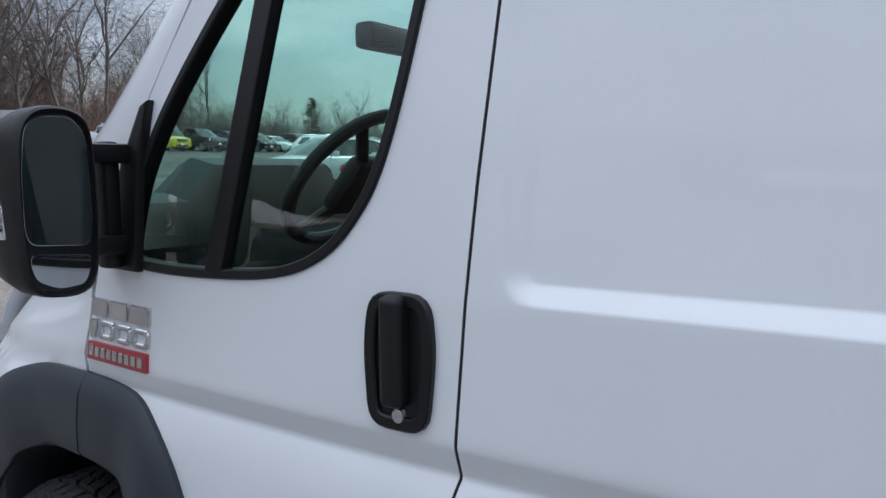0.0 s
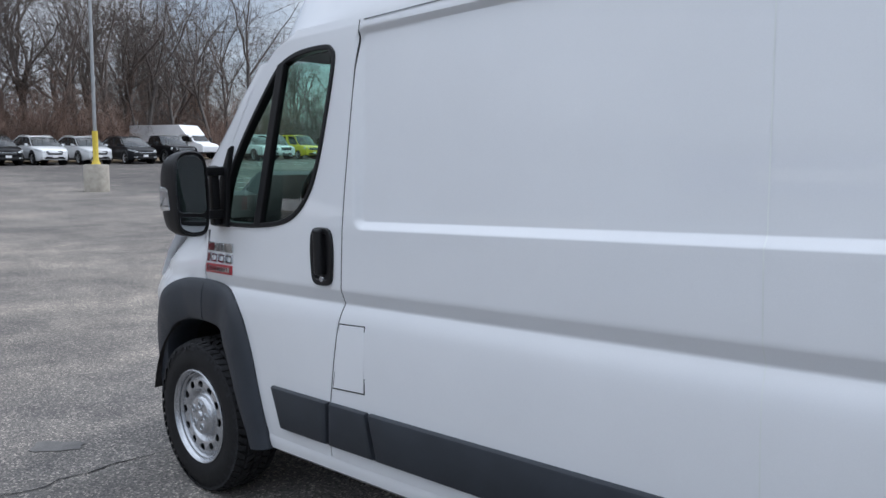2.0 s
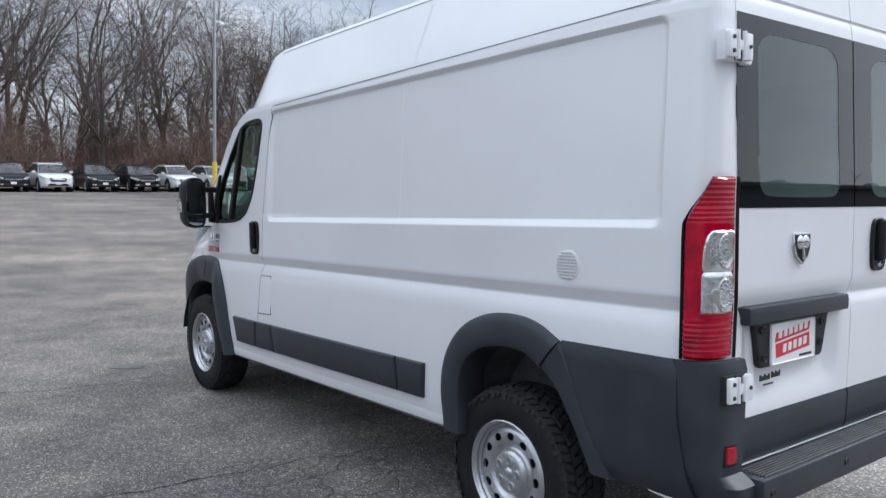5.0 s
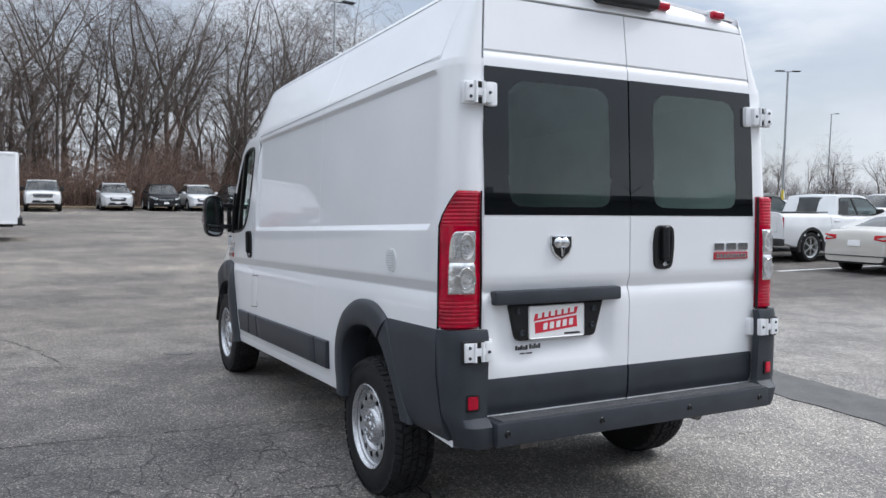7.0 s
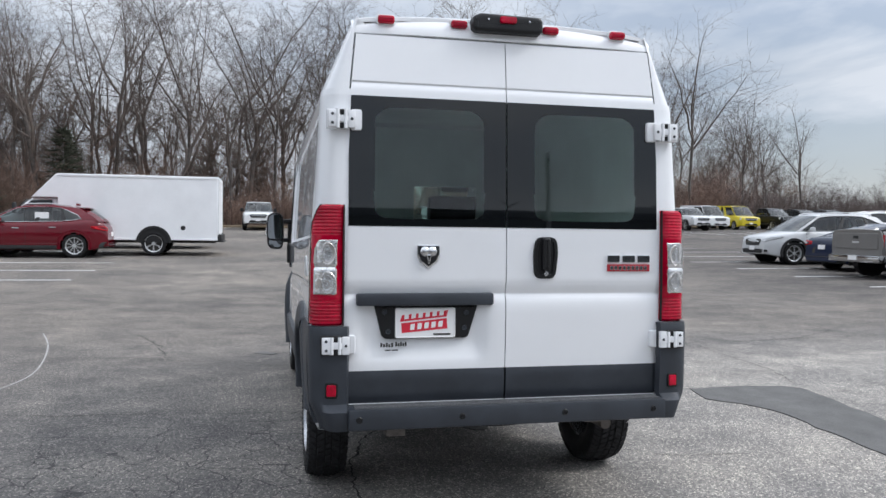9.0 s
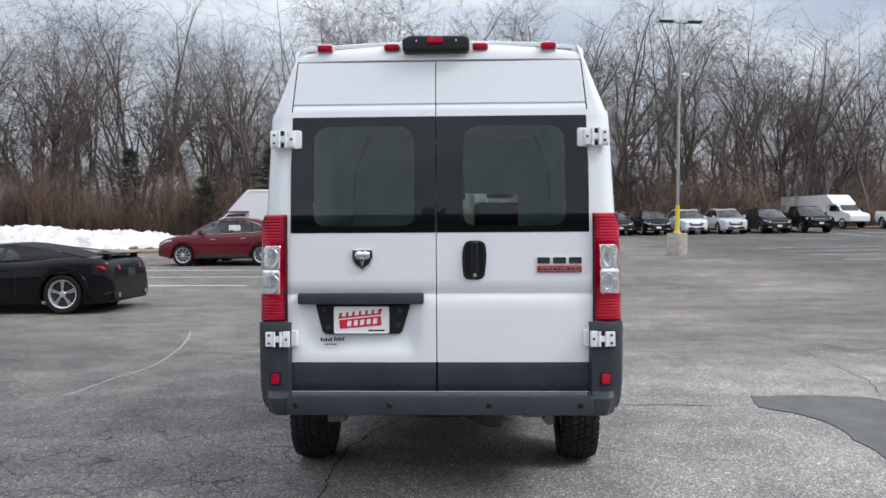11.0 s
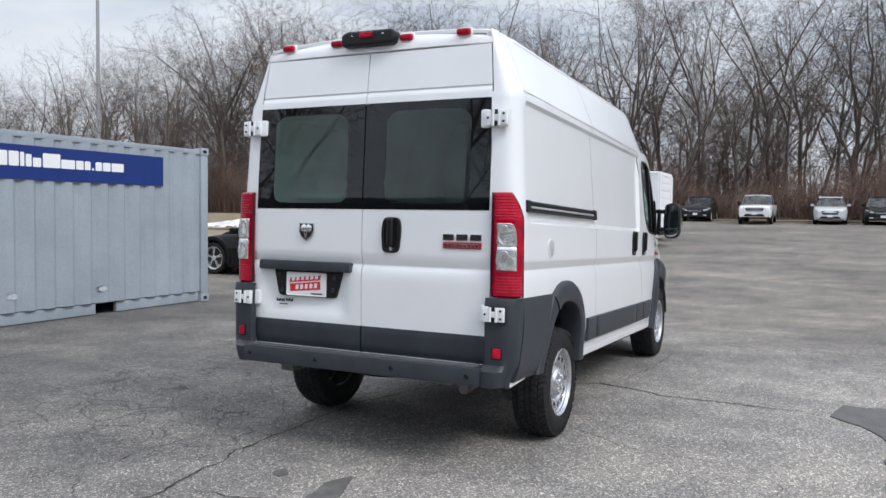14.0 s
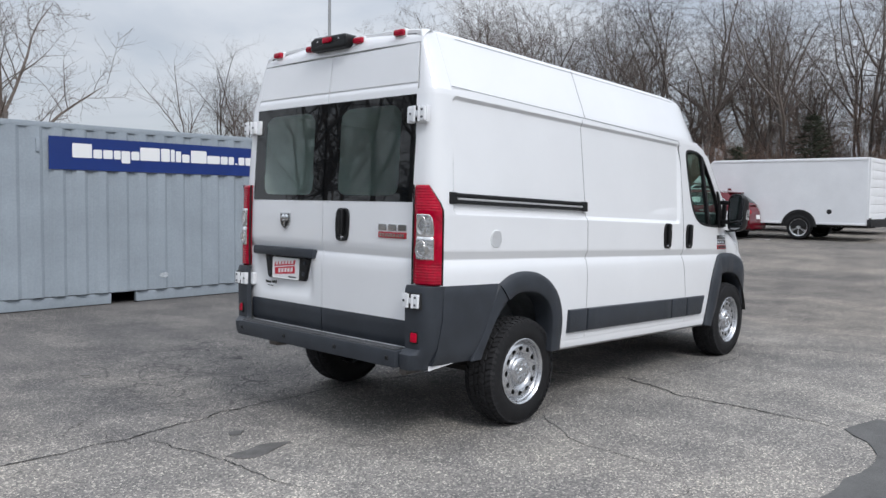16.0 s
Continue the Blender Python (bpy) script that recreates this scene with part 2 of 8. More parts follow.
def grid(bm, rows, keep=None):
    """Quads over rows of points; keep(i, j) tells which cells stay."""
    vs = [[bm.verts.new(p) for p in row] for row in rows]
    for i in range(len(vs) - 1):
        for j in range(len(vs[0]) - 1):
            if keep is None or keep(i, j):
                bm.faces.new((vs[i][j], vs[i][j + 1], vs[i + 1][j + 1], vs[i + 1][j]))
    loose = [v for row in vs for v in row if not v.link_faces]
    if loose:
        bmesh.ops.delete(bm, geom=loose, context="VERTS")
    return vs


def fold(bm, off):
    """Folds every open edge inwards by the vector off, so that a sheet gets a visible thickness."""
    edges = [e for e in bm.edges if e.is_boundary]
    out = bmesh.ops.extrude_edge_only(bm, edges=edges)
    for v in out["geom"]:
        if isinstance(v, bmesh.types.BMVert):
            v.co += Vector(off)


def curve2(pts, n=8, closed=True):
    """A smooth curve through flat points."""
    out, k = [], len(pts)
    for i in range(k if closed else k - 1):
        p = [pts[(i + j) % k] if closed else pts[min(max(i + j, 0), k - 1)] for j in (-1, 0, 1, 2)]
        for s in range(n):
            t = s / n
            out.append(tuple(0.5 * (2 * p[1][c] + (p[2][c] - p[0][c]) * t + (2 * p[0][c] - 5 * p[1][c] + 4 * p[2][c] - p[3][c]) * t * t
                                    + (3 * p[1][c] - p[0][c] - 3 * p[2][c] + p[3][c]) * t ** 3) for c in (0, 1)))
    if not closed:
        out.append(tuple(pts[-1]))
    return out


def area2(p):
    return sum(p[i - 1][0] * p[i][1] - p[i][0] * p[i - 1][1] for i in range(len(p)))


def inset2(p, d):
    """A closed outline moved inwards by d."""
    s, out, n = (1 if area2(p) > 0 else -1), [], len(p)
    for i in range(n):
        a, b, c = Vector(p[i - 1]), Vector(p[i]), Vector(p[(i + 1) % n])
        d1, d2 = (b - a).normalized(), (c - b).normalized()
        n1, n2 = Vector((-d1.y, d1.x)) * s, Vector((-d2.y, d2.x)) * s
        k = n1 + n2
        k = n1 if k.length < 1e-6 else k / max(0.35, k.dot(n1) if k.dot(n1) else 1)
        out.append(tuple(b + k * d))
    return out


def round2(p, r, n=4):
    """A polygon with its corners rounded by r."""
    out, k = [], len(p)
    for i in range(k):
        a, b, c = Vector(p[i - 1]), Vector(p[i]), Vector(p[(i + 1) % k])
        da, dc = (a - b), (c - b)
        q = min(r, da.length * 0.45, dc.length * 0.45)
        s, e = b + da.normalized() * q, b + dc.normalized() * q
        for j in range(n + 1):
            t = j / n
            out.append(tuple(s * (1 - t) ** 2 + b * 2 * t * (1 - t) + e * t * t))
    return out


def rect2(x0, x1, y0, y1):
    return [(x0, y0), (x1, y0), (x1, y1), (x0, y1)]


def inside(p, x, y):
    hit = False
    for i in range(len(p)):
        (x1, y1), (x2, y2) = p[i - 1], p[i]
        if (y1 > y) != (y2 > y) and x < (x2 - x1) * (y - y1) / (y2 - y1) + x1:
            hit = not hit
    return hit


def slab(bm, poly, place, w0, w1, bev=0.004, steps=2):
    """A raised piece with the outline poly on a surface; place(u, v, w) gives the point w above the surface."""
    rings = [(poly, w0)]
    for i in range(steps + 1):
        a = math.pi / 2 * i / steps
        rings.append((inset2(poly, bev * (1 - math.cos(a))) if i else poly, w1 - bev * (1 - math.sin(a))))
    vs = [[bm.verts.new(place(u, v, w)) for u, v in p] for p, w in rings]
    n = len(poly)
    for a, b in zip(vs, vs[1:]):
        for k in range(n):
            bm.faces.new((a[k], a[(k + 1) % n], b[(k + 1) % n], b[k]))
    last = [bm.verts.new(place(u, v, w1)) for u, v in inset2(poly, bev * 1.7 + 0.0006)]
    for k in range(n):
        bm.faces.new((vs[-1][k], vs[-1][(k + 1) % n], last[(k + 1) % n], last[k]))
    bm.faces.new(last)
    return vs


def ring(bm, outer, inner, place, w0, w1, lip=0.0):
    """A flat frame between two outlines with the same number of points."""
    n = len(outer)
    seq = [(outer, w0), (outer, w1 - 0.003), (inset2(outer, 0.003), w1), (inset2(inner, -0.003), w1), (inner, w1 - 0.003), (inner, w0 - lip)]
    vs = [[bm.verts.new(place(u, v, w)) for u, v in p] for p, w in seq]
    for a, b in zip(vs, vs[1:]):
        for k in range(n):
            bm.faces.new((a[k], a[(k + 1) % n], b[(k + 1) % n], b[k]))


def sheet(bm, poly, place, w=0.0, nv=14, nu=10):
    """A pane that fills a rounded outline, row by row."""
    vs = [q[1] for q in poly]
    lo, hi, rows = min(vs), max(vs), []
    for i in range(nv + 1):
        v = lo + (hi - lo) * (0.002 + 0.996 * i / nv)
        cut = []
        for k in range(len(poly)):
            (u1, v1), (u2, v2) = poly[k - 1], poly[k]
            if (v1 > v) != (v2 > v):
                cut.append(u1 + (u2 - u1) * (v - v1) / (v2 - v1))
        if len(cut) >= 2:
            a, b = min(cut), max(cut)
            rows.append([place(a + (b - a) * j / nu, v, w) for j in range(nu + 1)])
    grid(bm, rows)

# ---- the cargo van ----
van = thing("cargo_van", pose(0, 0, 0), "white high-roof cargo van with dark grey plastic trim and steel wheels", "van")
RAKE = Matrix.Translation((1.1, 0, 1.1)) @ Matrix.Rotation(radians(-1.9), 4, "Y") @ Matrix.Translation((-1.1, 0, -1.1))


def vpart(name, bm, mat, parent=None, label="", smooth=35, recalc=True):
    bm.transform(RAKE)
    return part(name, bm, mat, parent or van, label, smooth, recalc)


SIDE_Z = [0.30, 0.36, 0.44, 0.52, 0.70, 0.88, 0.98, 1.02, 1.048, 1.056, 1.062, 1.108, 1.118, 1.14, 1.33, 1.42, 2.05, 2.09]
SIDE_Y = [0.93, 0.965, 0.985, 0.996, 1.004, 1.006, 1.002, 0.993, 0.981, 0.977, 0.977, 0.998, 1.0, 1.0005, 1.002, 0.998, 0.962, 0.955]


def hw(x, z, sg=-1):
    """Half the body's width, with its belt groove and pressed panels."""
    y = interp(z, SIDE_Z, SIDE_Y)
    if x < 1.15:
        k = 1.15 - x
        y -= k * k * (0.022 + 0.045 * ss(0.95, 1.3, z))
    if x < -0.15:
        y -= 0.5 * (-0.15 - x) ** 2
    # long pressed panel with rounded corners and a slanting ledge round it
    a, b, lo, hi, r = 1.222, 4.222, 1.336, 2.036 + 0.005 * (x - 1.3), 0.045
    dx, dz = max(a + r - x, x - b + r), max(lo + r - z, z - hi + r)
    d = math.hypot(max(dx, 0), max(dz, 0)) + min(max(dx, dz), 0) - r
    return y - 0.020 * min(1.0, max(0.0, -d / (0.027 if z < 1.7 else 0.020)))


def rx(y, z):
    """How far back the rear face lies."""
    x = interp(z, [0.40, 0.69, 0.98, 1.03, 1.06, 1.10, 1.13, 1.39, 2.05, 2.36, 2.46], [4.36, 4.378, 4.39, 4.384, 4.372, 4.386, 4.392, 4.396, 4.378, 4.345, 4.31])
    return x + 0.004 * (1 - (y / 0.83) ** 2)


def edge_y(z):
    return interp(z, [0.5, 1.4, 2.05, 2.36], [0.838, 0.836, 0.824, 0.795])


def on_side(sg):
    return lambda u, v, w: Vector((u, sg * (hw(u, v, sg) + w), v))


def on_rear(u, v, w):
    return Vector((rx(u, v) + w, u, v))


def rear_corner(z, sg, q):
    """From the side (q = 0) round the corner to the edge of the rear door (q = 1)."""
    a = q * math.pi / 2
    y0, y1, x1 = hw(4.26, z, sg), edge_y(z) + 0.004, rx(edge_y(z), z) - 0.002
    return Vector((4.22 + (x1 - 4.22) * math.sin(a) ** 0.8, sg * (y1 + (y0 - y1) * math.cos(a) ** 0.62), z))


ROWS_Z = [0.46, 0.5, 0.56, 0.62, 0.68, 0.74, 0.8, 0.86, 0.92, 0.96, 0.99, 1.01, 1.03, 1.04, 1.048, 1.052, 1.056, 1.062, 1.066, 1.078, 1.094, 1.104, 1.108, 1.112, 1.118, 1.128, 1.145, 1.2, 1.26, 1.31, 1.325,
          1.332, 1.335, 1.338, 1.345, 1.352, 1.358, 1.361, 1.364, 1.367, 1.375, 1.385, 1.4, 1.44, 1.5, 1.58, 1.66, 1.74, 1.82, 1.9, 1.96, 1.99, 2.008, 2.014, 2.018, 2.022, 2.028, 2.034, 2.038, 2.042, 2.046, 2.05, 2.055, 2.06, 2.07, 2.0805]
SEAM_B = ([0.44, 0.65, 0.74, 0.98, 1.055, 1.12, 1.507, 1.772, 1.90, 2.085], [1.038, 1.056, 1.073, 1.120, 1.137, 1.143, 1.178, 1.208, 1.224, 1.250])
SEAM_C = ([0.44, 1.12, 1.42, 2.08], [2.695, 2.712, 2.735, 2.80])
REAR_HOLE = [(3.08, 0.38), (3.09, 0.66), (3.19, 0.82), (3.35, 0.905), (3.53, 0.92), (3.72, 0.86), (3.87, 0.62), (3.98, 0.38)]
FRONT_HOLE = [(-0.39, 0.3), (-0.375, 0.72), (-0.26, 0.955), (-0.1, 1.02), (0.1, 1.035), (0.33, 0.99), (0.47, 0.80), (0.585, 0.3)]
DOOR_FRONT = ([0.46, 0.71, 0.90, 1.02, 1.055, 1.09, 1.235, 1.33, 1.45, 1.57, 1.76, 1.95, 2.03, 2.07], [0.59, 0.52, 0.43, 0.25, 0.10, 0.115, 0.122, 0.155, 0.222, 0.285, 0.44, 0.61, 0.73, 0.86])
WINDOW = [(1.112, 1.93), (1.097, 1.987), (1.04, 2.005), (0.88, 2.0), (0.76, 1.965), (0.66, 1.885), (0.45, 1.68), (0.335, 1.53), (0.285, 1.40), (0.28, 1.335),
          (0.36, 1.322), (0.55, 1.322), (0.76, 1.338), (0.88, 1.378), (0.958, 1.448), (1.010, 1.54), (1.062, 1.71)]
WINDOW = curve2(WINDOW, 5)


def side_rows(x0, x1, sg, zs, cols, corner=0):
    rows = []
    for z in zs:
        a = interp(z, *x0) if isinstance(x0, tuple) else x0
        b = interp(z, *x1) if isinstance(x1, tuple) else x1
        row = [on_side(sg)(a + (b - a) * c, z, 0) for c in cols]
        row += [rear_corner(z, sg, (j + 1) / corner) for j in range(corner)]
        rows.append(row)
    return rows


def body_skin(name, x0, x1, sg, zs, cols, corner=0, holes=(), label=""):
    rows = side_rows(x0, x1, sg, zs, cols, corner)

    def keep(i, j):
        c = (rows[i][j] + rows[i + 1][j + 1]) / 2
        return not any(inside(h, c.x, c.z) for h in holes)
    bm = bmesh.new()
    grid(bm, rows, keep)
    fold(bm, (0, -sg * 0.022, 0))
    return vpart(name, bm, M_WHITE, label=label, recalc=False)


def flare(name, outer, inner, sg, parent=None, n=6, rise=0.030):
    """A plastic wheel-arch flare between two curves."""
    o, i = curve2(outer, n, False), curve2(inner, n, False)
    bm, rows = bmesh.new(), []
    for k in range(len(o)):
        (ox, oz), (ix, iz) = o[k], i[k]
        row = []
        for t, w in ((0, -0.004), (0.0, 0.010), (0.06, 0.020), (0.25, rise), (0.6, rise + 0.006), (0.9, rise + 0.004), (0.97, rise - 0.003), (1.0, rise - 0.016), (1.02, -0.02), (1.02, -0.10)):
            x, z = ox + (ix - ox) * t, oz + (iz - oz) * t
            row.append(Vector((x, sg * (hw(ox, max(0.5, oz), sg) + w), z)))
        rows.append(row)
    grid(bm, rows)
    fold(bm, (0, -sg * 0.02, 0))
    return vpart(name, bm, M_TRIM, parent, recalc=False)


def black_slab(name, poly, place, w0, w1, mat, parent=None, label="", bev=0.004):
    bm = bmesh.new()
    slab(bm, poly, place, w0, w1, bev)
    return vpart(name, bm, mat, parent, label)


def plank(name, quad, place, w, mat, parent, bev=0.010):
    """A bevelled strip over four corners (low front, low back, high back, high front) that follows the body."""
    (ax, az), (bx, bz), (cx, cz), (dx, dz) = quad
    lx, lz = max(bx - ax, 0.02), dz - az
    us, vs = [0, 0.0, 0.4 * bev / lx, bev / lx], [0, 0.0, 0.4 * bev / lz, bev / lz]
    us, vs = us + [k / 12 for k in range(1, 12) if bev / lx < k / 12 < 1 - bev / lx] + [1 - q for q in us[::-1]], vs + [0.5] + [1 - q for q in vs[::-1]]
    dep = lambda k, n: (0.0, 0.55, 0.9, 1.0)[min(k, n - 1 - k, 3)]
    rows = []
    for i, v in enumerate(vs):
        row = []
        for j, u in enumerate(us):
            x, z = (ax + (bx - ax) * u) * (1 - v) + (dx + (cx - dx) * u) * v, (az + (bz - az) * u) * (1 - v) + (dz + (cz - dz) * u) * v
            row.append(place(x, z, -0.004 + (w + 0.004) * min(dep(i, len(vs)), dep(j, len(us)))))
        rows.append(row)
    bm = bmesh.new()
    grid(bm, rows)
    return vpart(name, bm, mat, parent)


def seam(name, line, sg, parent, zs, w=-0.001, a=-0.0055, b=0.0012):
    """The dark gap between two body panels."""
    bm = bmesh.new()
    grid(bm, [[on_side(sg)(interp(z, *line) + d, z, w) for d in (a, b)] for z in zs])
    facing(bm, (0, sg, 0))
    return vpart(name, bm, M_SEAM, parent, recalc=False)


def door_handle(parent, place, c, d, lock=True):
    """A recessed bowl with an upright grip and a lock."""
    u, v = c
    bowl = round2([(u - 0.060, v - 0.110), (u + 0.054, v - 0.110), (u + 0.069, v + 0.02), (u + 0.060, v + 0.106), (u - 0.054, v + 0.106), (u - 0.068, v + 0.02)], 0.038)
    bm = bmesh.new()
    inner = inset2(bowl, 0.022)
    ring(bm, bowl, inner, place, 0.0, 0.012)
    vs = [bm.verts.new(place(a, b, 0.004)) for a, b in inner]
    bm.faces.new(vs)
    h = vpart("door_handle", bm, M_BLACK, parent, "black plastic door handle")
    bm = bmesh.new()
    slab(bm, round2(rect2(u - 0.021, u + 0.021, v - 0.07, v + 0.103), 0.014), place, -0.002, 0.034, 0.012, 3)
    vpart("grip", bm, M_BLACK, h)
    if lock:
        bm = bmesh.new()
        k = [(u + 0.002 + 0.011 * math.cos(t * math.pi / 6), v - 0.085 + 0.012 * math.sin(t * math.pi / 6)) for t in range(12)]
        slab(bm, k, place, 0.0, 0.014, 0.002)
        vpart("lock", bm, M_STEEL, h)
    return h


for sg in (-1, 1):
    side = on_side(sg)
    # front door
    cols = [j / 120 for j in range(121)]
    zs = sorted(set(ROWS_Z + [round(1.29 + 0.0115 * k, 4) for k in range(66)]))
    hole = inset2(WINDOW, 0.010)
    door = body_skin("front_door", DOOR_FRONT, ([z for z in SEAM_B[0]], [x - 0.006 for x in SEAM_B[1]]), sg, zs, cols, 0, (hole, FRONT_HOLE))
    bm = bmesh.new()
    ring(bm, WINDOW, inset2(WINDOW, 0.019), side, -0.01, 0.007, 0.02)
    wf = vpart("window_frame", bm, M_BLACK, door, recalc=False)
    # division bar between the two panes
    bm = bmesh.new()
    slab(bm, [(0.748, 1.965), (0.80, 1.978), (0.618, 1.332), (0.566, 1.330)], side, -0.02, 0.008, 0.004)
    vpart("division_bar", bm, M_BLACK, wf)
    bm = bmesh.new()
    sheet(bm, inset2(WINDOW, 0.012), side, -0.010, 20, 12)
    facing(bm, (0, sg, 0))
    g = vpart("window_pane", bm, G_SIDE, door, "green-tinted side glass", recalc=False)
    g.visible_shadow = False
    # dark sail panel ahead of the quarter glass, where the mirror sits
    black_slab("mirror_mount", [(0.215, 1.318), (0.345, 1.318), (0.352, 1.52), (0.385, 1.665), (0.36, 1.655), (0.285, 1.54), (0.235, 1.42)], side, 0.0, 0.022, M_BLACK, door, bev=0.008)
    door_handle(door, side, (1.04, 1.232), sg)
    # badge: chrome characters as plain bars over a red strip
    badge = bmesh.new()
    slab(badge, round2(rect2(0.130, 0.370, 1.110, 1.150), 0.004), side, 0, 0.008, 0.002)
    badge = vpart("badge_strip", badge, M_BADGE_RED, door, "red strip badge with chrome bars")
    for row, (za, zb, marks) in enumerate(((1.206, 1.246, [(0.130, 0.203), (0.213, 0.287), (0.297, 0.373)]), (1.158, 1.199, [(0.133, 0.161), (0.171, 0.233), (0.241, 0.303), (0.311, 0.373)]))):
        for a, b in marks:
            bm = bmesh.new()
            if row == 0 or b - a < 0.04:
                slab(bm, round2(rect2(a, b, za, zb), 0.006), side, 0, 0.008, 0.0015)
            else:
                o = round2(rect2(a, b, za, zb), 0.012)
                ring(bm, o, inset2(o, 0.012), side, 0, 0.008)
            vpart("badge_bar", bm, M_CHROME, badge)
    for k in range(9):
        bm = bmesh.new()
        slab(bm, rect2(0.143 + k * 0.0245, 0.161 + k * 0.0245, 1.120, 1.141 if k else 1.145), side, 0.006, 0.010, 0.001)
        vpart("badge_bar", bm, M_CHROME, badge)
    # lower mouldings
    z0, z1 = 0.513, 0.682
    plank("side_moulding", [(0.735, z0), (1.036, z0), (1.054, z1), (0.683, z1)], side, 0.022, M_TRIM, door)
    seam("door_gap", SEAM_B, sg, door, [z for z in ROWS_Z if z > 0.48])
    if sg < 0:
        mould = [[(1.050, z0), (1.303, z0), (1.272, z1), (1.068, z1)], [(1.318, z0), (2.668, z0), (2.655, z1), (1.286, z1)], [(2.685, z0), (2.875, z0), (2.895, z1), (2.672, z1)]]
    else:
        mould = [[(1.050, z0), (1.335, z0), (1.350, z1), (1.068, z1)], [(1.345, z0), (2.690, z0), (2.694, z1), (1.360, z1)], [(2.706, z0), (2.945, z0), (2.945, z1), (2.712, z1)]]
    cols_side = sorted(set([j * 0.0025 for j in range(52)] + [1 - j * 0.0025 for j in range(32)] + [j / 64 for j in range(9, 59)]))
    if sg < 0:
        panel = body_skin("side_panel", SEAM_B, 4.22, sg, ROWS_Z, cols_side, 10, (REAR_HOLE,))
        bm = bmesh.new()
        fuel = [(1.083, 0.742), (1.254, 0.748), (1.262, 0.988), (1.129, 0.984)]
        slab(bm, inset2(fuel, -0.0045), side, -0.003, 0.0018, 0.0005)
        rim = vpart("fuel_flap_gap", bm, M_SEAM, panel)
        black_slab("fuel_flap", fuel, side, -0.002, 0.0035, M_WHITE, panel, bev=0.002)
        # weld line between two pressings
        bm = bmesh.new()
        grid(bm, [[side(2.664, z, 0.0008), side(2.668, z, 0.0008)] for z in ROWS_Z if z > 0.69])
        vpart("pressing_joint", bm, M_TRIM, panel, recalc=False).data.materials[0] = M_CARGO
        panels = [panel, panel, panel]
    else:
        slide = body_skin("sliding_door", ([z for z in SEAM_B[0]], [x + 0.002 for x in SEAM_B[1]]), ([z for z in SEAM_C[0]], [x - 0.006 for x in SEAM_C[1]]), sg, ROWS_Z, cols_side, 0)
        panel = body_skin("side_panel", SEAM_C, 4.22, sg, ROWS_Z, cols_side, 10, (REAR_HOLE,))
        door_handle(slide, side, (1.455, 1.232), sg)
        panels = [slide, slide, panel]
        seam("door_gap", SEAM_C, sg, slide, [z for z in ROWS_Z if z > 0.48])
        flush = lambda u, v, w: Vector((u, sg * (0.9915 + 0.004 * (1.466 - v) / 0.064 + w), v))
        bm = bmesh.new()
        slab(bm, rect2(2.742, 4.25, 1.402, 1.466), flush, -0.03, 0.0, 0.002)
        rail = vpart("door_rail", bm, M_BLACK, panel, "black and aluminium sliding door rail")
        for za, zb, mat in ((1.446, 1.462, M_BLACK), (1.424, 1.438, M_ALU), (1.406, 1.416, M_BLACK)):
            bm = bmesh.new()
            slab(bm, rect2(2.79, 4.20, za, zb), flush, -0.002, 0.012 if mat is M_BLACK else 0.006, 0.003)
            vpart("rail_bar", bm, mat, rail)
        for a, b in ((2.738, 2.80), (4.185, 4.255)):
            bm = bmesh.new()
            slab(bm, round2(rect2(a, b, 1.398, 1.470), 0.01), flush, -0.01, 0.012, 0.005)
            vpart("rail_end", bm, M_BLACK, rail)
    for poly, own in zip(mould, panels):
        plank("side_moulding", poly, side, 0.022, M_TRIM, own)
    # round air vent with slats
    bm = bmesh.new()
    disc = [(3.80 + 0.058 * math.cos(t * math.pi / 16), 1.19 + 0.058 * math.sin(t * math.pi / 16)) for t in range(32)]
    slab(bm, disc, side, -0.002, 0.003, 0.002)
    vent = vpart("air_vent", bm, M_CARGO, panel, "round white slatted air vent")
    for k in range(9):
        z = 1.19 + (k - 4) * 0.0118
        h = math.sqrt(max(0.0, 0.055 ** 2 - (z - 1.19) ** 2))
        bm = bmesh.new()
        slab(bm, rect2(3.80 - h, 3.80 + h, z - 0.0042, z + 0.0042), side, 0.002, 0.009, 0.003)
        vpart("slat", bm, M_WHITE, vent)
    # sill under the doors
    bm = bmesh.new()
    grid(bm, [[Vector((x, sg * y, z)) for x in (0.57, 0.9, 1.4, 2.0, 2.6, 3.09)] for y, z in ((0.978, 0.482), (0.984, 0.452), (0.984, 0.43), (0.978, 0.405), (0.955, 0.385), (0.90, 0.375), (0.6, 0.375))])
    vpart("sill", bm, M_WHITE)
    # wheel-arch flares and rear quarter trim
    f_out = [(-0.43, 0.42), (-0.455, 0.62), (-0.42, 0.84), (-0.32, 0.985), (-0.13, 1.058), (0.1145, 1.074)]
    f_in = [(-0.31, 0.40), (-0.325, 0.60), (-0.29, 0.72), (-0.19, 0.82), (-0.05, 0.868), (0.1100, 0.880)]
    flare("arch_flare", f_out, f_in, sg, rise=0.036)
    f_out = [(0.1155, 1.074), (0.24, 1.066), (0.36, 1.034), (0.46, 0.95), (0.53, 0.80), (0.575, 0.62), (0.628, 0.40)]
    f_in = [(0.111, 0.880), (0.21, 0.872), (0.30, 0.842), (0.36, 0.775), (0.405, 0.68), (0.45, 0.55), (0.52, 0.385)]
    flare("arch_flare", f_out, f_in, sg, door, rise=0.034)
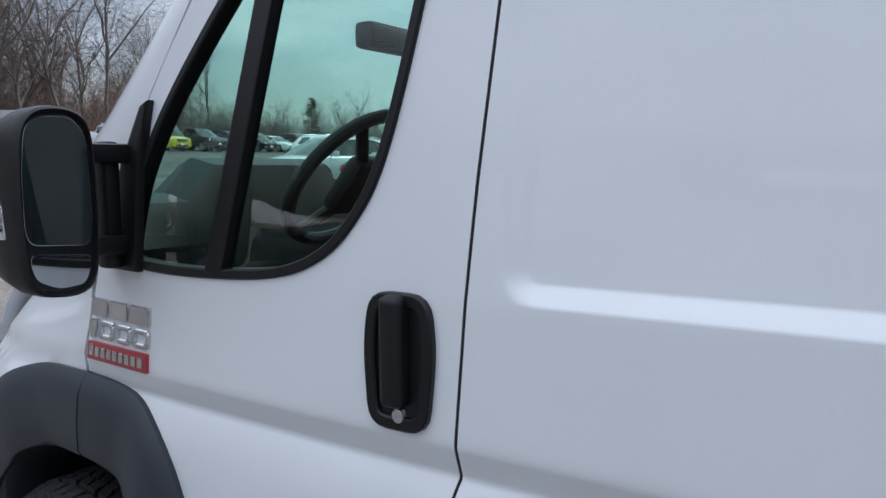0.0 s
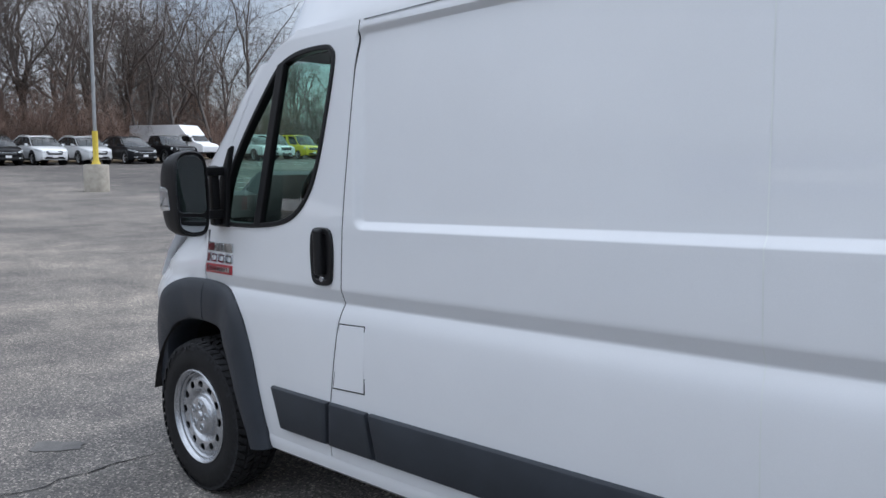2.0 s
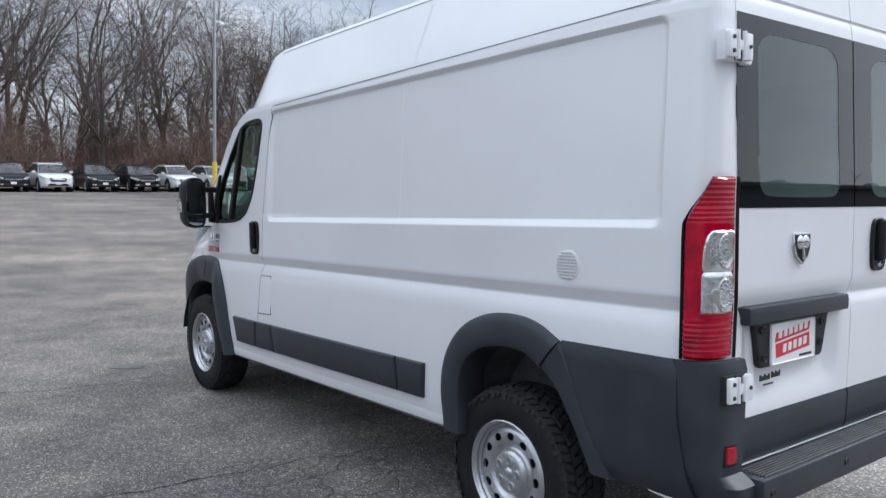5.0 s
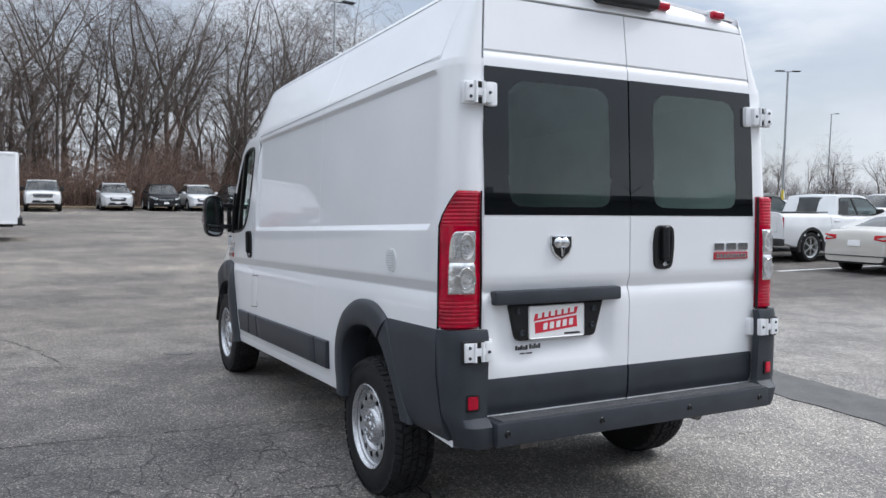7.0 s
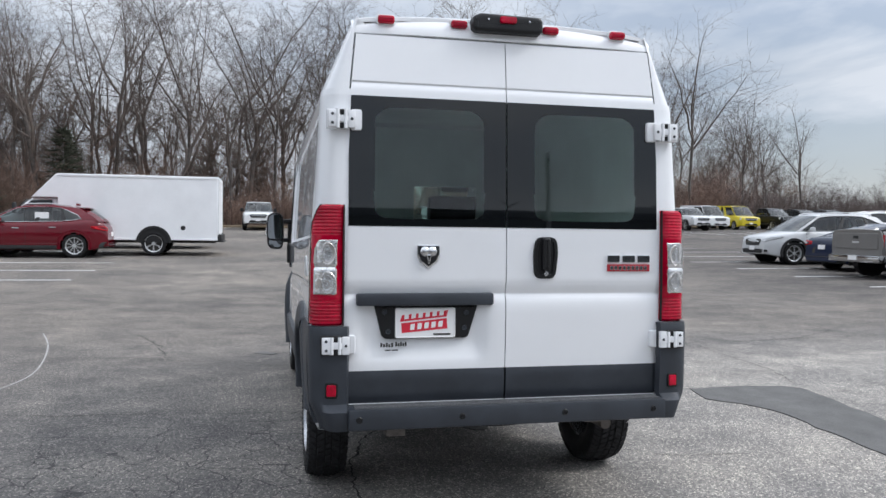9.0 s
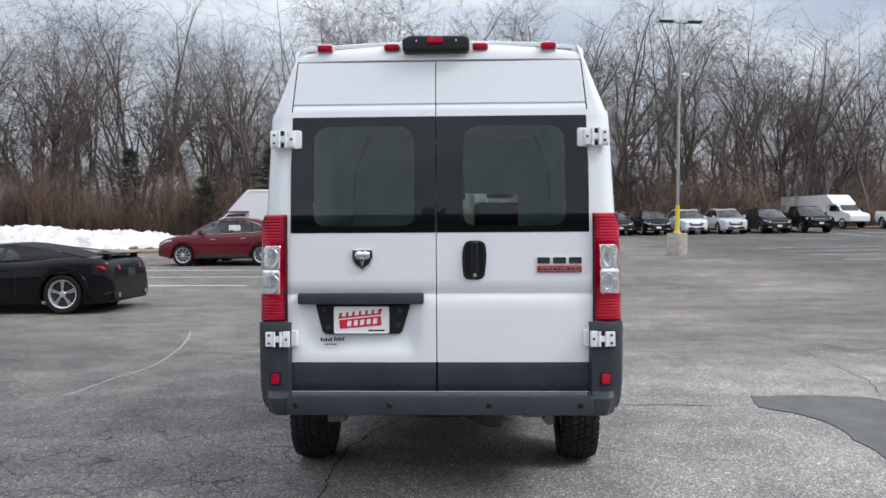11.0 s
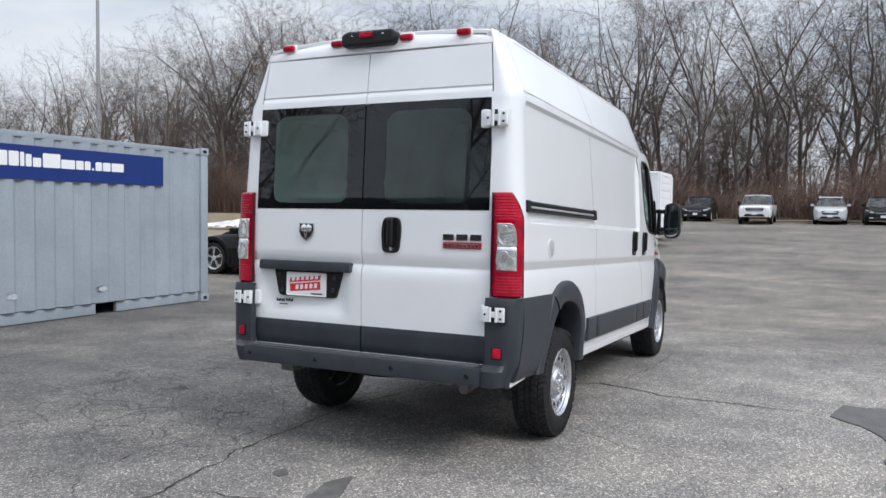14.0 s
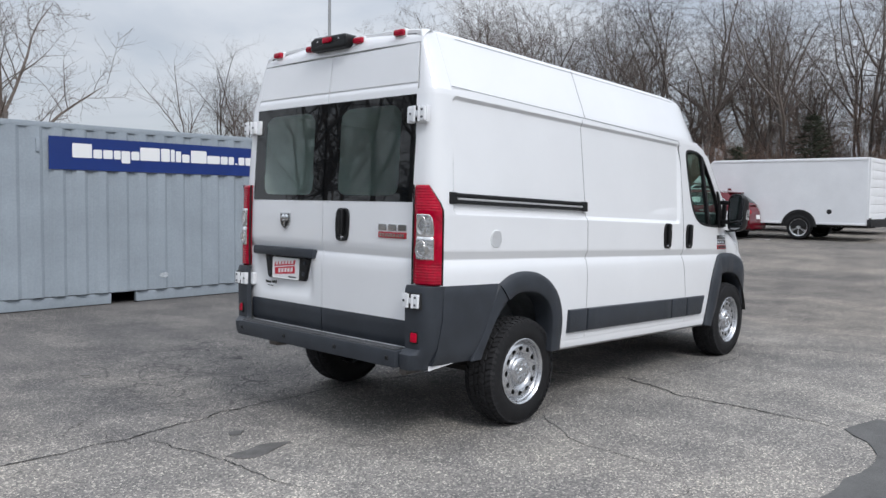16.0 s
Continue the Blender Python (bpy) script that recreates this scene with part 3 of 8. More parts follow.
    r_out = [(3.035, 0.405), (3.022, 0.60), (3.075, 0.775), (3.19, 0.895), (3.35, 0.962), (3.52, 0.975), (3.65, 0.952), (3.765, 0.897)]
    r_in = [(3.165, 0.405), (3.165, 0.60), (3.205, 0.72), (3.29, 0.795), (3.40, 0.830), (3.52, 0.836), (3.60, 0.822), (3.672, 0.785)]
    flare("arch_flare", r_out, r_in, sg, panel)
    r_out = [(3.772, 0.897), (3.83, 0.78), (3.88, 0.66), (3.94, 0.54), (4.01, 0.425)]
    r_in = [(3.678, 0.785), (3.76, 0.71), (3.82, 0.625), (3.87, 0.53), (3.915, 0.43)]
    flare("arch_flare", r_out, r_in, sg, panel, rise=0.022)

    # rear quarter trim between the flare and the bumper corner
    bm, rows = bmesh.new(), []
    for k in range(15):
        z = 0.425 + (0.903 - 0.425) * k / 14
        a = interp(z, [0.425, 0.54, 0.66, 0.78, 0.897], [4.008, 3.938, 3.878, 3.828, 3.771])
        b = interp(z, [0.42, 0.70, 0.91], [4.345, 4.30, 4.295])
        w = 0.012 + 0.006 * math.sin(math.pi * k / 14) - (0.010 if k in (0, 14) else 0)
        rows.append([side(a + (b - a) * j / 12, z, w) for j in range(13)])
    grid(bm, rows)
    fold(bm, (0, -sg * 0.03, 0))
    vpart("quarter_trim", bm, M_TRIM, panel, recalc=False)
    # bumper corner that wraps to the rear face
    bm, rows = bmesh.new(), []
    for k in range(17):
        z = 0.40 + (0.905 - 0.40) * k / 16
        a = interp(z, [0.42, 0.70, 0.91], [4.350, 4.304, 4.299])
        low = 0.055 * (1 - ss(0.495, 0.53, z))
        out = 0.014 - (0.010 if k in (0, 16) else 0)
        row = []
        for j in range(17):
            t = j / 16
            y0, y1, x1 = hw(4.26, max(z, 0.5), sg) + 0.014 - 0.05 * (1 - ss(0.38, 0.55, z)), 0.834, rx(0.83, z) + 0.040 + out + low * ss(0.45, 0.85, t)
            ang = t * math.pi / 2
            row.append(Vector((a + (x1 - a) * math.sin(ang) ** 0.75, sg * (y1 + (y0 - y1) * math.cos(ang) ** 0.5), z)))
        rows.append(row)
    grid(bm, rows)
    fold(bm, (-0.03, -sg * 0.012, 0))
    bc = vpart("bumper_corner", bm, M_TRIM, recalc=False)
    bm = bmesh.new()
    spot = lambda u, v, w: Vector((4.432 - 0.9 * max(0, u - 0.90) ** 1.4 + w, sg * u, v))
    slab(bm, round2(rect2(0.878, 0.940, 0.558, 0.632), 0.010), spot, -0.03, 0.002, 0.002)
    vpart("reflector_rim", bm, M_BLACK, bc)
    bm = bmesh.new()
    slab(bm, round2(rect2(0.886, 0.932, 0.567, 0.623), 0.008), spot, -0.03, 0.005, 0.003)
    vpart("reflector", bm, M_RED, bc, "small red reflector")
    # tail lamp round the corner
    z_lo, z_hi = 0.908, 1.503

    def lamp_front(z):
        return interp(z, [0.908, 1.30, 1.40, 1.503], [4.300, 4.302, 4.308, 4.320])

    def lamp_pt(t, z, w):
        """t runs from the front edge on the side (0) to the door edge (1)."""
        a, y1, x1 = lamp_front(z), 0.846, interp(z, [0.9, 1.1, 1.5], [4.394, 4.402, 4.404])
        y0 = interp(z, [0.9, 1.5], [1.003, 0.992])
        t = max(t, 0.0)
        lean = interp(z, [1.36, 1.40, 1.45, 1.49, 1.503], [0.0, 0.10, 0.32, 0.50, 0.58])
        t = lean + (1 - lean) * t
        ang = t * math.pi / 2
        x, y = a + (max(x1, a + 0.01) - a) * math.sin(ang) ** 0.72, y1 + (y0 - y1) * math.cos(ang) ** 0.55
        n = Vector((math.sin(ang), math.cos(ang), 0))
        return Vector((x, sg * y, z)) + Vector((n.x, sg * n.y, 0)) * w
    bm, rows = bmesh.new(), []
    nz = 120
    for k in range(nz + 1):
        z = z_lo + (z_hi - z_lo) * k / nz
        w = 0.011 * min(1, k / 2, (nz - k) / 2)
        if z > 1.35 or z < 1.04:
            w += 0.0014 * math.cos((z - 1.35) * 2 * math.pi / 0.0165)
        rows.append([lamp_pt(j / 20, z, w - (0.018 if j in (0, 20) else 0)) for j in range(21)])
    grid(bm, rows)
    tl = vpart("tail_lamp", bm, M_RED, label="tall red and clear tail lamp", recalc=False)
    bm, rows = bmesh.new(), []
    for k in range(27):
        z = 1.055 + (1.335 - 1.055) * k / 26
        t0 = interp(z, [1.055, 1.20, 1.27, 1.31, 1.335], [0.30, 0.30, 0.33, 0.40, 0.55])
        edge = 0.006 if 0 < k < 26 else -0.006
        rows.append([lamp_pt(t0 + (0.965 - t0) * (j / 14) ** 0.7, z, 0.011 + (edge if 0 < j < 14 else -0.006) - (0.006 if 0.47 < (z - 1.055) / 0.28 < 0.52 else 0)) for j in range(15)])
    grid(bm, rows)
    bm2 = bmesh.new()
    for t0, t1 in ((-0.01, 0.02), (0.994, 1.0)):
        grid(bm2, [[lamp_pt(max(0, t0 + (t1 - t0) * j / 2), z_lo + (z_hi - z_lo) * k / 40, 0.0135 if j == 1 else 0.002) for j in range(3)] for k in range(41)])
    vpart("lamp_gasket", bm2, M_BLACK, tl, recalc=False)
    cl = vpart("clear_lens", bm, M_CLEAR, tl, "clear reversing and indicator lens", recalc=False)
    # two reflector bowls behind the lens, with faceted rims, and a bulb cap
    def oval(t0, z0, rt, rz, a):
        return lamp_pt(t0 + rt * math.cos(a), z0 + rz * math.sin(a), 0.0185)
    for t0, z0, rt, rz, teeth, mat in ((0.80, 1.262, 0.135, 0.058, 16, M_BOWL), (0.80, 1.120, 0.150, 0.056, 20, M_BOWL)):
        bm = bmesh.new()
        rings = [[bm.verts.new(oval(t0, z0, rt * q, rz * q, 2 * math.pi * k / 32) - Vector((w, 0, 0))) for k in range(32)] for q, w in ((1.0, 0.0), (0.94, -0.003), (0.82, 0.001), (0.4, 0.002), (0.05, 0.002))]
        for p, q in zip(rings, rings[1:]):
            for k in range(32):
                bm.faces.new((p[k], p[(k + 1) % 32], q[(k + 1) % 32], q[k]))
        bm.faces.new(rings[-1])
        bowl = vpart("reflector_bowl", bm, mat, cl)
        bm = bmesh.new()
        for q in (0.86, 0.66):
            for k in range(teeth):
                a = 2 * math.pi * (k + (0.5 if q < 0.8 else 0)) / teeth
                if z0 > 1.2 and math.cos(a) > 0.35:
                    continue
                c = oval(t0, z0, rt * q, rz * q, a)
                bmesh.ops.create_icosphere(bm, subdivisions=1, radius=0.0048, matrix=Matrix.Translation(c))
        vpart("facet_ring", bm, M_CHROME, bowl)
    bm = bmesh.new()
    slab(bm, [(0.62 + 0.07 * math.cos(k * math.pi / 8), 1.120 + 0.024 * math.sin(k * math.pi / 8)) for k in range(16)], lambda u, v, w: lamp_pt(u, v, 0.018 + w), 0, 0.008, 0.003)
    vpart("bulb_cap", bm, M_BOWL, cl)
    bm = bmesh.new()
    slab(bm, round2([(0.40, 1.215), (0.52, 1.212), (0.50, 1.30), (0.44, 1.29)], 0.01), lambda u, v, w: lamp_pt(u, v, 0.015 + w), 0, 0.006, 0.002)
    vpart("amber_bulb", bm, M_BOWL, cl)
    # door hinges on the rear corner
    for zc, up in ((1.922, True), (0.815, False)):
        bm = bmesh.new()
        y0 = 0.765 if up else 0.79
        h = 0.052 if up else 0.046
        xx = rx(0.80, zc) + (0.012 if up else 0.014)
        slab(bm, round2(rect2(y0, y0 + 0.055, zc - h, zc + h), 0.014), lambda u, v, w: Vector((xx + w, sg * u, v)), -0.03, 0.012, 0.005)
        hg = vpart("hinge", bm, M_WHITE, label="white-painted steel door hinge")
        x_out = xx + (0.026 if up else 0.050)
        bm = bmesh.new()
        box(bm, (x_out - 0.022, sg * (y0 + 0.118), zc), (0.034, 0.112, 0.098), 0.006)
        vpart("hinge_pocket", bm, M_WHITE if up else M_SEAM, hg)
        # two leaves joined by a narrow waist, with knuckles and dark gaps between
        for ya, yb, hh in ((0.036, 0.070, 0.088), (0.070, 0.128, 0.034), (0.128, 0.166, 0.082)):
            bm = bmesh.new()
            box(bm, (x_out - 0.004, sg * (y0 + (ya + yb) / 2), zc), (0.026, yb - ya + 0.004, hh), 0.006)
            vpart("hinge_leaf", bm, M_WHITE, hg)
        for yy, zz in ((0.100, 0.034), (0.100, -0.034)):
            bm = bmesh.new()
            box(bm, (x_out - 0.004, sg * (y0 + yy), zc + zz), (0.008, 0.046, 0.026), 0.003)
            vpart("hinge_gap", bm, M_SEAM, hg)
        for yy in (0.082, 0.120):
            bm = bmesh.new()
            tube(bm, [(x_out + 0.006, sg * (y0 + yy), zc - h * 0.9), (x_out + 0.006, sg * (y0 + yy), zc + h * 0.9)], 0.0085, 10)
            vpart("hinge_pin", bm, M_WHITE, hg)
        for yy, zz in ((0.052, 0.0), (0.147, 0.022), (0.147, -0.022)):
            bm = bmesh.new()
            lathe(bm, [(0.0005, 0.0075), (0.006, 0.006), (0.008, 0.0)], 8, "x", (x_out + 0.008, sg * (y0 + yy), zc + zz))
            vpart("hinge_bolt", bm, M_TRIM, hg)
    # rear door: skin, glass, lower panel
    su = -0.0155 * sg    # the doors meet a little off the middle
    rows, bm = [], bmesh.new()
    zs = [z for z in ROWS_Z if 0.66 < z < 1.39] + [1.395, 1.40, 2.045, 2.06, 2.08, 2.105, 2.113, 2.117, 2.125, 2.16, 2.22, 2.28, 2.33, 2.362]
    zs = sorted(set([0.692] + zs))
    glass_hole = lambda z: 1.402 < z < 2.043
    for z in zs:
        y0 = su + 0.0026
        row = []
        for j in range(25):
            y = y0 + (edge_y(z) - 0.003 - y0) * j / 24
            p = on_rear(y, z, 0)
            if abs(z - 2.115) < 0.003:
                p.x -= 0.006
            if sg < 0 and 0.70 < z < 1.045 and 0.06 < y < 0.80:
                p.x -= 0.030 * ss(0.72, 0.79, z) * ss(1.04, 1.0, z) * ss(0.10, 0.17, y) * ss(0.79, 0.72, y)
            p.y *= sg
            row.append(p)
        rows.append(row)
    grid(bm, rows, lambda i, j: j == 23 or not glass_hole((zs[i] + zs[i + 1]) / 2))
    fold(bm, (-0.025, 0, 0))
    rd = vpart("rear_door", bm, M_WHITE, recalc=False)
    back = lambda u, v, w: Vector((rx(u, v) + w, sg * u, v))
    e0, e1 = edge_y(1.40) - 0.004, edge_y(2.05) - 0.004
    # clear part of the glass: rounded, with a small step at its lower corners
    clear = [(0.135, 1.52), (0.14, 1.475), (0.17, 1.447), (0.25, 1.438), (0.58, 1.438), (0.665, 1.447), (0.692, 1.475), (0.70, 1.52), (0.705, 1.58), (0.698, 1.60), (0.698, 1.90), (0.685, 1.955), (0.64, 1.988),
             (0.57, 1.995), (0.27, 1.995), (0.195, 1.988), (0.15, 1.955), (0.137, 1.90), (0.137, 1.60), (0.13, 1.58)]
    clear = curve2(clear, 4)
    n = len(clear)
    cu, cv = 0.415, 1.72
    outer_n = []
    for q in clear:
        a = math.atan2(q[1] - cv, q[0] - cu)
        best, du, dv = None, math.cos(a), math.sin(a)
        ts = []
        if du > 1e-6:
            ts.append((e0 - 0.004 - cu) / du)
        if du < -1e-6:
            ts.append((su + 0.0045 - cu) / du)
        if dv > 1e-6:
            ts.append((2.048 - cv) / dv)
        if dv < -1e-6:
            ts.append((1.400 - cv) / dv)
        t = min(ts)
        outer_n.append((cu + du * t - (0.010 * ss(1.7, 2.05, cv + dv * t) if du > 0.3 else 0), cv + dv * t))
    for want in ((su + 0.0045, 1.400), (e0 - 0.004, 1.400), (e1 - 0.004, 2.048), (su + 0.0045, 2.048)):
        k = min(range(n), key=lambda q: (outer_n[q][0] - want[0]) ** 2 + (outer_n[q][1] - want[1]) ** 2)
        outer_n[k] = want
    bm = bmesh.new()
    va, vb, vc = ([bm.verts.new(back(u, v, w)) for u, v in p] for p, w in ((outer_n, -0.012), (outer_n, 0.002), (clear, 0.002)))
    for a, b in ((va, vb), (vb, vc)):
        for k in range(n):
            bm.faces.new((a[k], a[(k + 1) % n], b[(k + 1) % n], b[k]))
    win = vpart("rear_window", bm, M_FRIT, rd, "black-bordered tinted rear window")
    bm = bmesh.new()
    sheet(bm, inset2(clear, -0.008), back, 0.0, 24, 14)
    facing(bm, (1, 0, 0))
    vpart("pane", bm, G_REAR, win, recalc=False).visible_shadow = False
    bm, rows = bmesh.new(), []
    for k in range(7):
        z = 0.518 + (0.686 - 0.518) * k / 6
        rows.append([back(su + 0.005 + (edge_y(z) - 0.009 - su) * j / 10, z, 0.006 - (0.008 if k in (0, 6) else 0)) for j in range(11)])
    grid(bm, rows)
    fold(bm, (-0.02, 0, 0))
    vpart("lower_panel", bm, M_TRIM, rd, "dark grey plastic lower door panel", recalc=False)
    # thin pale door edge below and beside the panel
    bm = bmesh.new()
    grid(bm, [[back(su + 0.004 + (edge_y(0.52) - 0.006 - su) * j / 8, z, w) for j in range(9)] for z, w in ((0.5135, -0.006), (0.514, 0.0035), (0.517, 0.0035), (0.5175, -0.006))])
    vpart("door_edge", bm, M_WHITE, rd, recalc=False)
    if sg > 0:
        door_handle(rd, back, (0.195, 1.248), 1)
        bm = bmesh.new()
        slab(bm, round2(rect2(0.542, 0.786, 1.176, 1.214), 0.005), back, 0, 0.008, 0.002)
        strip = vpart("badge_strip", bm, M_BADGE_RED, rd, "red strip badge with chrome bars")
        for a, b in ((0.542, 0.612), (0.628, 0.700), (0.715, 0.786)):
            bm = bmesh.new()
            slab(bm, round2(rect2(a, b, 1.223, 1.262), 0.006), back, 0, 0.008, 0.0015)
            vpart("badge_bar", bm, M_CHROME, strip)
        for k in range(9):
            bm = bmesh.new()
            slab(bm, rect2(0.556 + k * 0.0245, 0.574 + k * 0.0245, 1.184, 1.205), back, 0.006, 0.010, 0.001)
            vpart("badge_bar", bm, M_CHROME, strip)
    else:
        # shield emblem
        bm = bmesh.new()
        shield = [(0.370, 1.31), (0.482, 1.31), (0.484, 1.255), (0.470, 1.222), (0.426, 1.190), (0.382, 1.222), (0.368, 1.255)]
        slab(bm, round2(shield, 0.008), back, 0, 0.012, 0.005)
        em = vpart("emblem", bm, M_CHROME, rd, "chrome shield emblem with dark centre")
        bm = bmesh.new()
        slab(bm, round2(inset2(shield, 0.009), 0.006), back, 0.008, 0.013, 0.001)
        em2 = vpart("emblem_field", bm, M_BLACK, em)
        for c, r in (((0.408, 1.275), 0.026), ((0.444, 1.275), 0.026)):
            bm = bmesh.new()
            lathe(bm, [(0.0005, 0.012), (r * 0.5, 0.010), (r * 0.85, 0.005), (r, 0.0)], 20, "x", back(c[0], c[1], 0.012))
            vpart("emblem_boss", bm, M_CHROME, em2)
        bm = bmesh.new()
        slab(bm, round2([(0.412, 1.262), (0.440, 1.262), (0.432, 1.212), (0.420, 1.212)], 0.006), back, 0.012, 0.022, 0.006)
        vpart("emblem_boss", bm, M_CHROME, em2)
        # number-plate lamp bar, holder and dealer plate
        bm = bmesh.new()
        box(bm, (4.392, -0.4365, 1.035), (0.058, 0.701, 0.062), 0.012)
        vpart("plate_lamp_bar", bm, M_TRIM, rd)
        bm = bmesh.new()
        flat = lambda u, v, w: Vector((4.360 + w, sg * u, v))
        slab(bm, round2([(0.160, 1.006), (0.695, 1.006), (0.656, 0.850), (0.638, 0.836), (0.226, 0.836), (0.209, 0.846)], 0.012), flat, -0.03, 0.018, 0.008)
        hold = vpart("plate_holder", bm, M_BLACK, rd)
        for u, v in ((0.643, 0.972), (0.625, 0.872), (0.232, 0.888), (0.222, 0.965)):
            bm = bmesh.new()
            lathe(bm, [(0.0005, 0.004), (0.008, 0.004), (0.010, 0.008), (0.013, 0.008), (0.014, 0.0)], 14, "x", flat(u, v, 0.018))
            vpart("plate_bumper", bm, M_TRIM, hold)
        bm = bmesh.new()
        slab(bm, round2(rect2(0.280, 0.590, 0.839, 0.992), 0.012), flat, 0.018, 0.024, 0.002)
        plate = vpart("plate", bm, M_PLATE_WHITE, hold, "white plate with red slanting bands and plain bars")
        bm = bmesh.new()
        o = round2(rect2(0.281, 0.589, 0.840, 0.991), 0.012)
        ring(bm, o, inset2(o, 0.007), flat, 0.02, 0.027)
        vpart("plate_frame", bm, M_PLATE_WHITE, plate)
        for quad in ([(0.566, 0.922), (0.328, 0.946), (0.318, 0.978), (0.556, 0.955)], [(0.556, 0.866), (0.322, 0.886), (0.326, 0.938), (0.560, 0.915)]):
            bm = bmesh.new()
            slab(bm, quad, flat, 0.022, 0.0255, 0.0005)
            vpart("plate_band", bm, M_PLATE_RED, plate)
        for u0, v0, k, wdt, hgt in ((0.545, 0.934, 6, 0.022, 0.025), (0.515, 0.880, 5, 0.022, 0.030)):
            for j in range(k):
                a = u0 - j * (wdt + 0.014)
                b = v0 + j * 0.0035
                bm = bmesh.new()
                slab(bm, [(a, b), (a - wdt, b + 0.002), (a - wdt - 0.003, b + 0.002 + hgt), (a - 0.003, b + hgt)], flat, 0.0255, 0.0275, 0.0005)
                vpart("plate_bar", bm, M_PLATE_WHITE, plate)
        bm = bmesh.new()
        slab(bm, rect2(0.306, 0.395, 0.853, 0.862), flat, 0.022, 0.0255, 0.0005)
        vpart("plate_bar", bm, M_INK, plate)
        for a, b, c, d in ((0.600, 0.668, 0.797, 0.818), (0.532, 0.592, 0.800, 0.822), (0.575, 0.606, 0.778, 0.784), (0.612, 0.640, 0.778, 0.784)):
            n_mark = 5 if b - a > 0.05 else 1
            for j in range(n_mark):
                bm = bmesh.new()
                s = (b - a) / n_mark
                slab(bm, rect2(a + s * j, a + s * (j + (0.72 if n_mark > 1 else 1)), c, d - (0.006 if j % 2 and n_mark > 1 else 0)), back, -0.001, 0.0022, 0.0004)
                vpart("decal_bar", bm, M_INK, rd)
    # mirror on two arms
    for za in (1.560, 1.375):
        bm = bmesh.new()
        box(bm, (0.30, sg * 1.02, za), (0.055, 0.14, 0.040), 0.012)
        vpart("mirror_arm", bm, M_BLACK, door)
    bm = bmesh.new()
    box(bm, (0.285, sg * 0.992, 1.455), (0.045, 0.034, 0.26), 0.01)
    vpart("mirror_bracket", bm, M_BLACK, door)
    bm = bmesh.new()
    prof = curve2([(-0.075, -0.172), (0.03, -0.180), (0.098, -0.152), (0.118, -0.06), (0.120, 0.05), (0.108, 0.135), (0.06, 0.172), (-0.03, 0.176), (-0.088, 0.148), (-0.106, 0.06), (-0.106, -0.10)], 5)
    tilt = Matrix.Translation((0.30, sg * 1.128, 1.468)) @ Matrix.Rotation(-sg * radians(6), 4, "Z")
    face = lambda u, v, w: tilt @ Vector((w * 0.80, sg * u * 0.72, v))
    seq = [(0.42, -0.135), (0.70, -0.122), (0.90, -0.080), (0.985, -0.020), (1.0, 0.030), (0.99, 0.052), (0.965, 0.058), (0.945, 0.056), (0.935, 0.048)]
    vs = [[bm.verts.new(face(u * k, v * k, w)) for u, v in prof] for k, w in seq]
    for a, b in zip(vs, vs[1:]):
        for k in range(len(prof)):
            bm.faces.new((a[k], a[(k + 1) % len(prof)], b[(k + 1) % len(prof)], b[k]))
    bm.faces.new(vs[0])
    bm.faces.new(vs[-1])
    mh = vpart("mirror_housing", bm, M_BLACK, door, "large black door mirror with two glasses")
    for poly in (round2([(-0.092, -0.088), (0.106, -0.078), (0.108, 0.06), (0.094, 0.138), (0.05, 0.158), (-0.04, 0.160), (-0.086, 0.125)], 0.035), round2([(-0.088, -0.104), (0.100, -0.094), (0.086, -0.142), (0.02, -0.164), (-0.066, -0.160)], 0.025)):
        bm = bmesh.new()
        slab(bm, poly, face, 0.045, 0.0515, 0.001)
        vpart("mirror_glass", bm, M_MIRROR, mh)
    bm = bmesh.new()
    slab(bm, round2(rect2(-0.07, 0.06, -0.03, 0.03), 0.01), lambda u, v, w: tilt @ Vector((u * 0.55 - 0.035, sg * (0.066 + w), v * 1.7 - 0.02)), 0, 0.020, 0.008)
    vpart("turn_signal", bm, M_CLEAR, mh, "clear mirror turn signal")
    # front fender and nose
    xs = [-0.93, -0.90, -0.86, -0.80, -0.7, -0.6, -0.5, -0.42, -0.36, -0.3, -0.24, -0.18, -0.12, -0.06, 0.0, 0.05, 0.1, 0.135]
    bm, rows = bmesh.new(), []
    for k in range(31):
        row = []
        for x in xs:
            top = interp(x, [-0.93, -0.86, -0.7, -0.5, -0.3, 0.0, 0.16], [0.78, 0.86, 0.985, 1.12, 1.255, 1.305, 1.325])
            z = 0.30 + (top - 0.30) * k / 30
            y = hw(x, z, sg) - (0.10 * ss(-0.80, -0.94, x)) - 0.05 * ss(top - 0.10, top, z)
            if x > 0.09 and z > 1.0:
                y = hw(x, z, sg)
            row.append(Vector((min(x, 0.100 + 0.018 * ss(1.0, 1.24, z)), sg * y, z)))
        rows.append(row)
    grid(bm, rows, lambda i, j: not inside(FRONT_HOLE, (rows[i][j].x + rows[i + 1][j + 1].x) / 2, (rows[i][j].z + rows[i + 1][j + 1].z) / 2))
    fold(bm, (0, -sg * 0.02, 0))
    fe = vpart("front_fender", bm, M_WHITE, recalc=False)
    bm = bmesh.new()
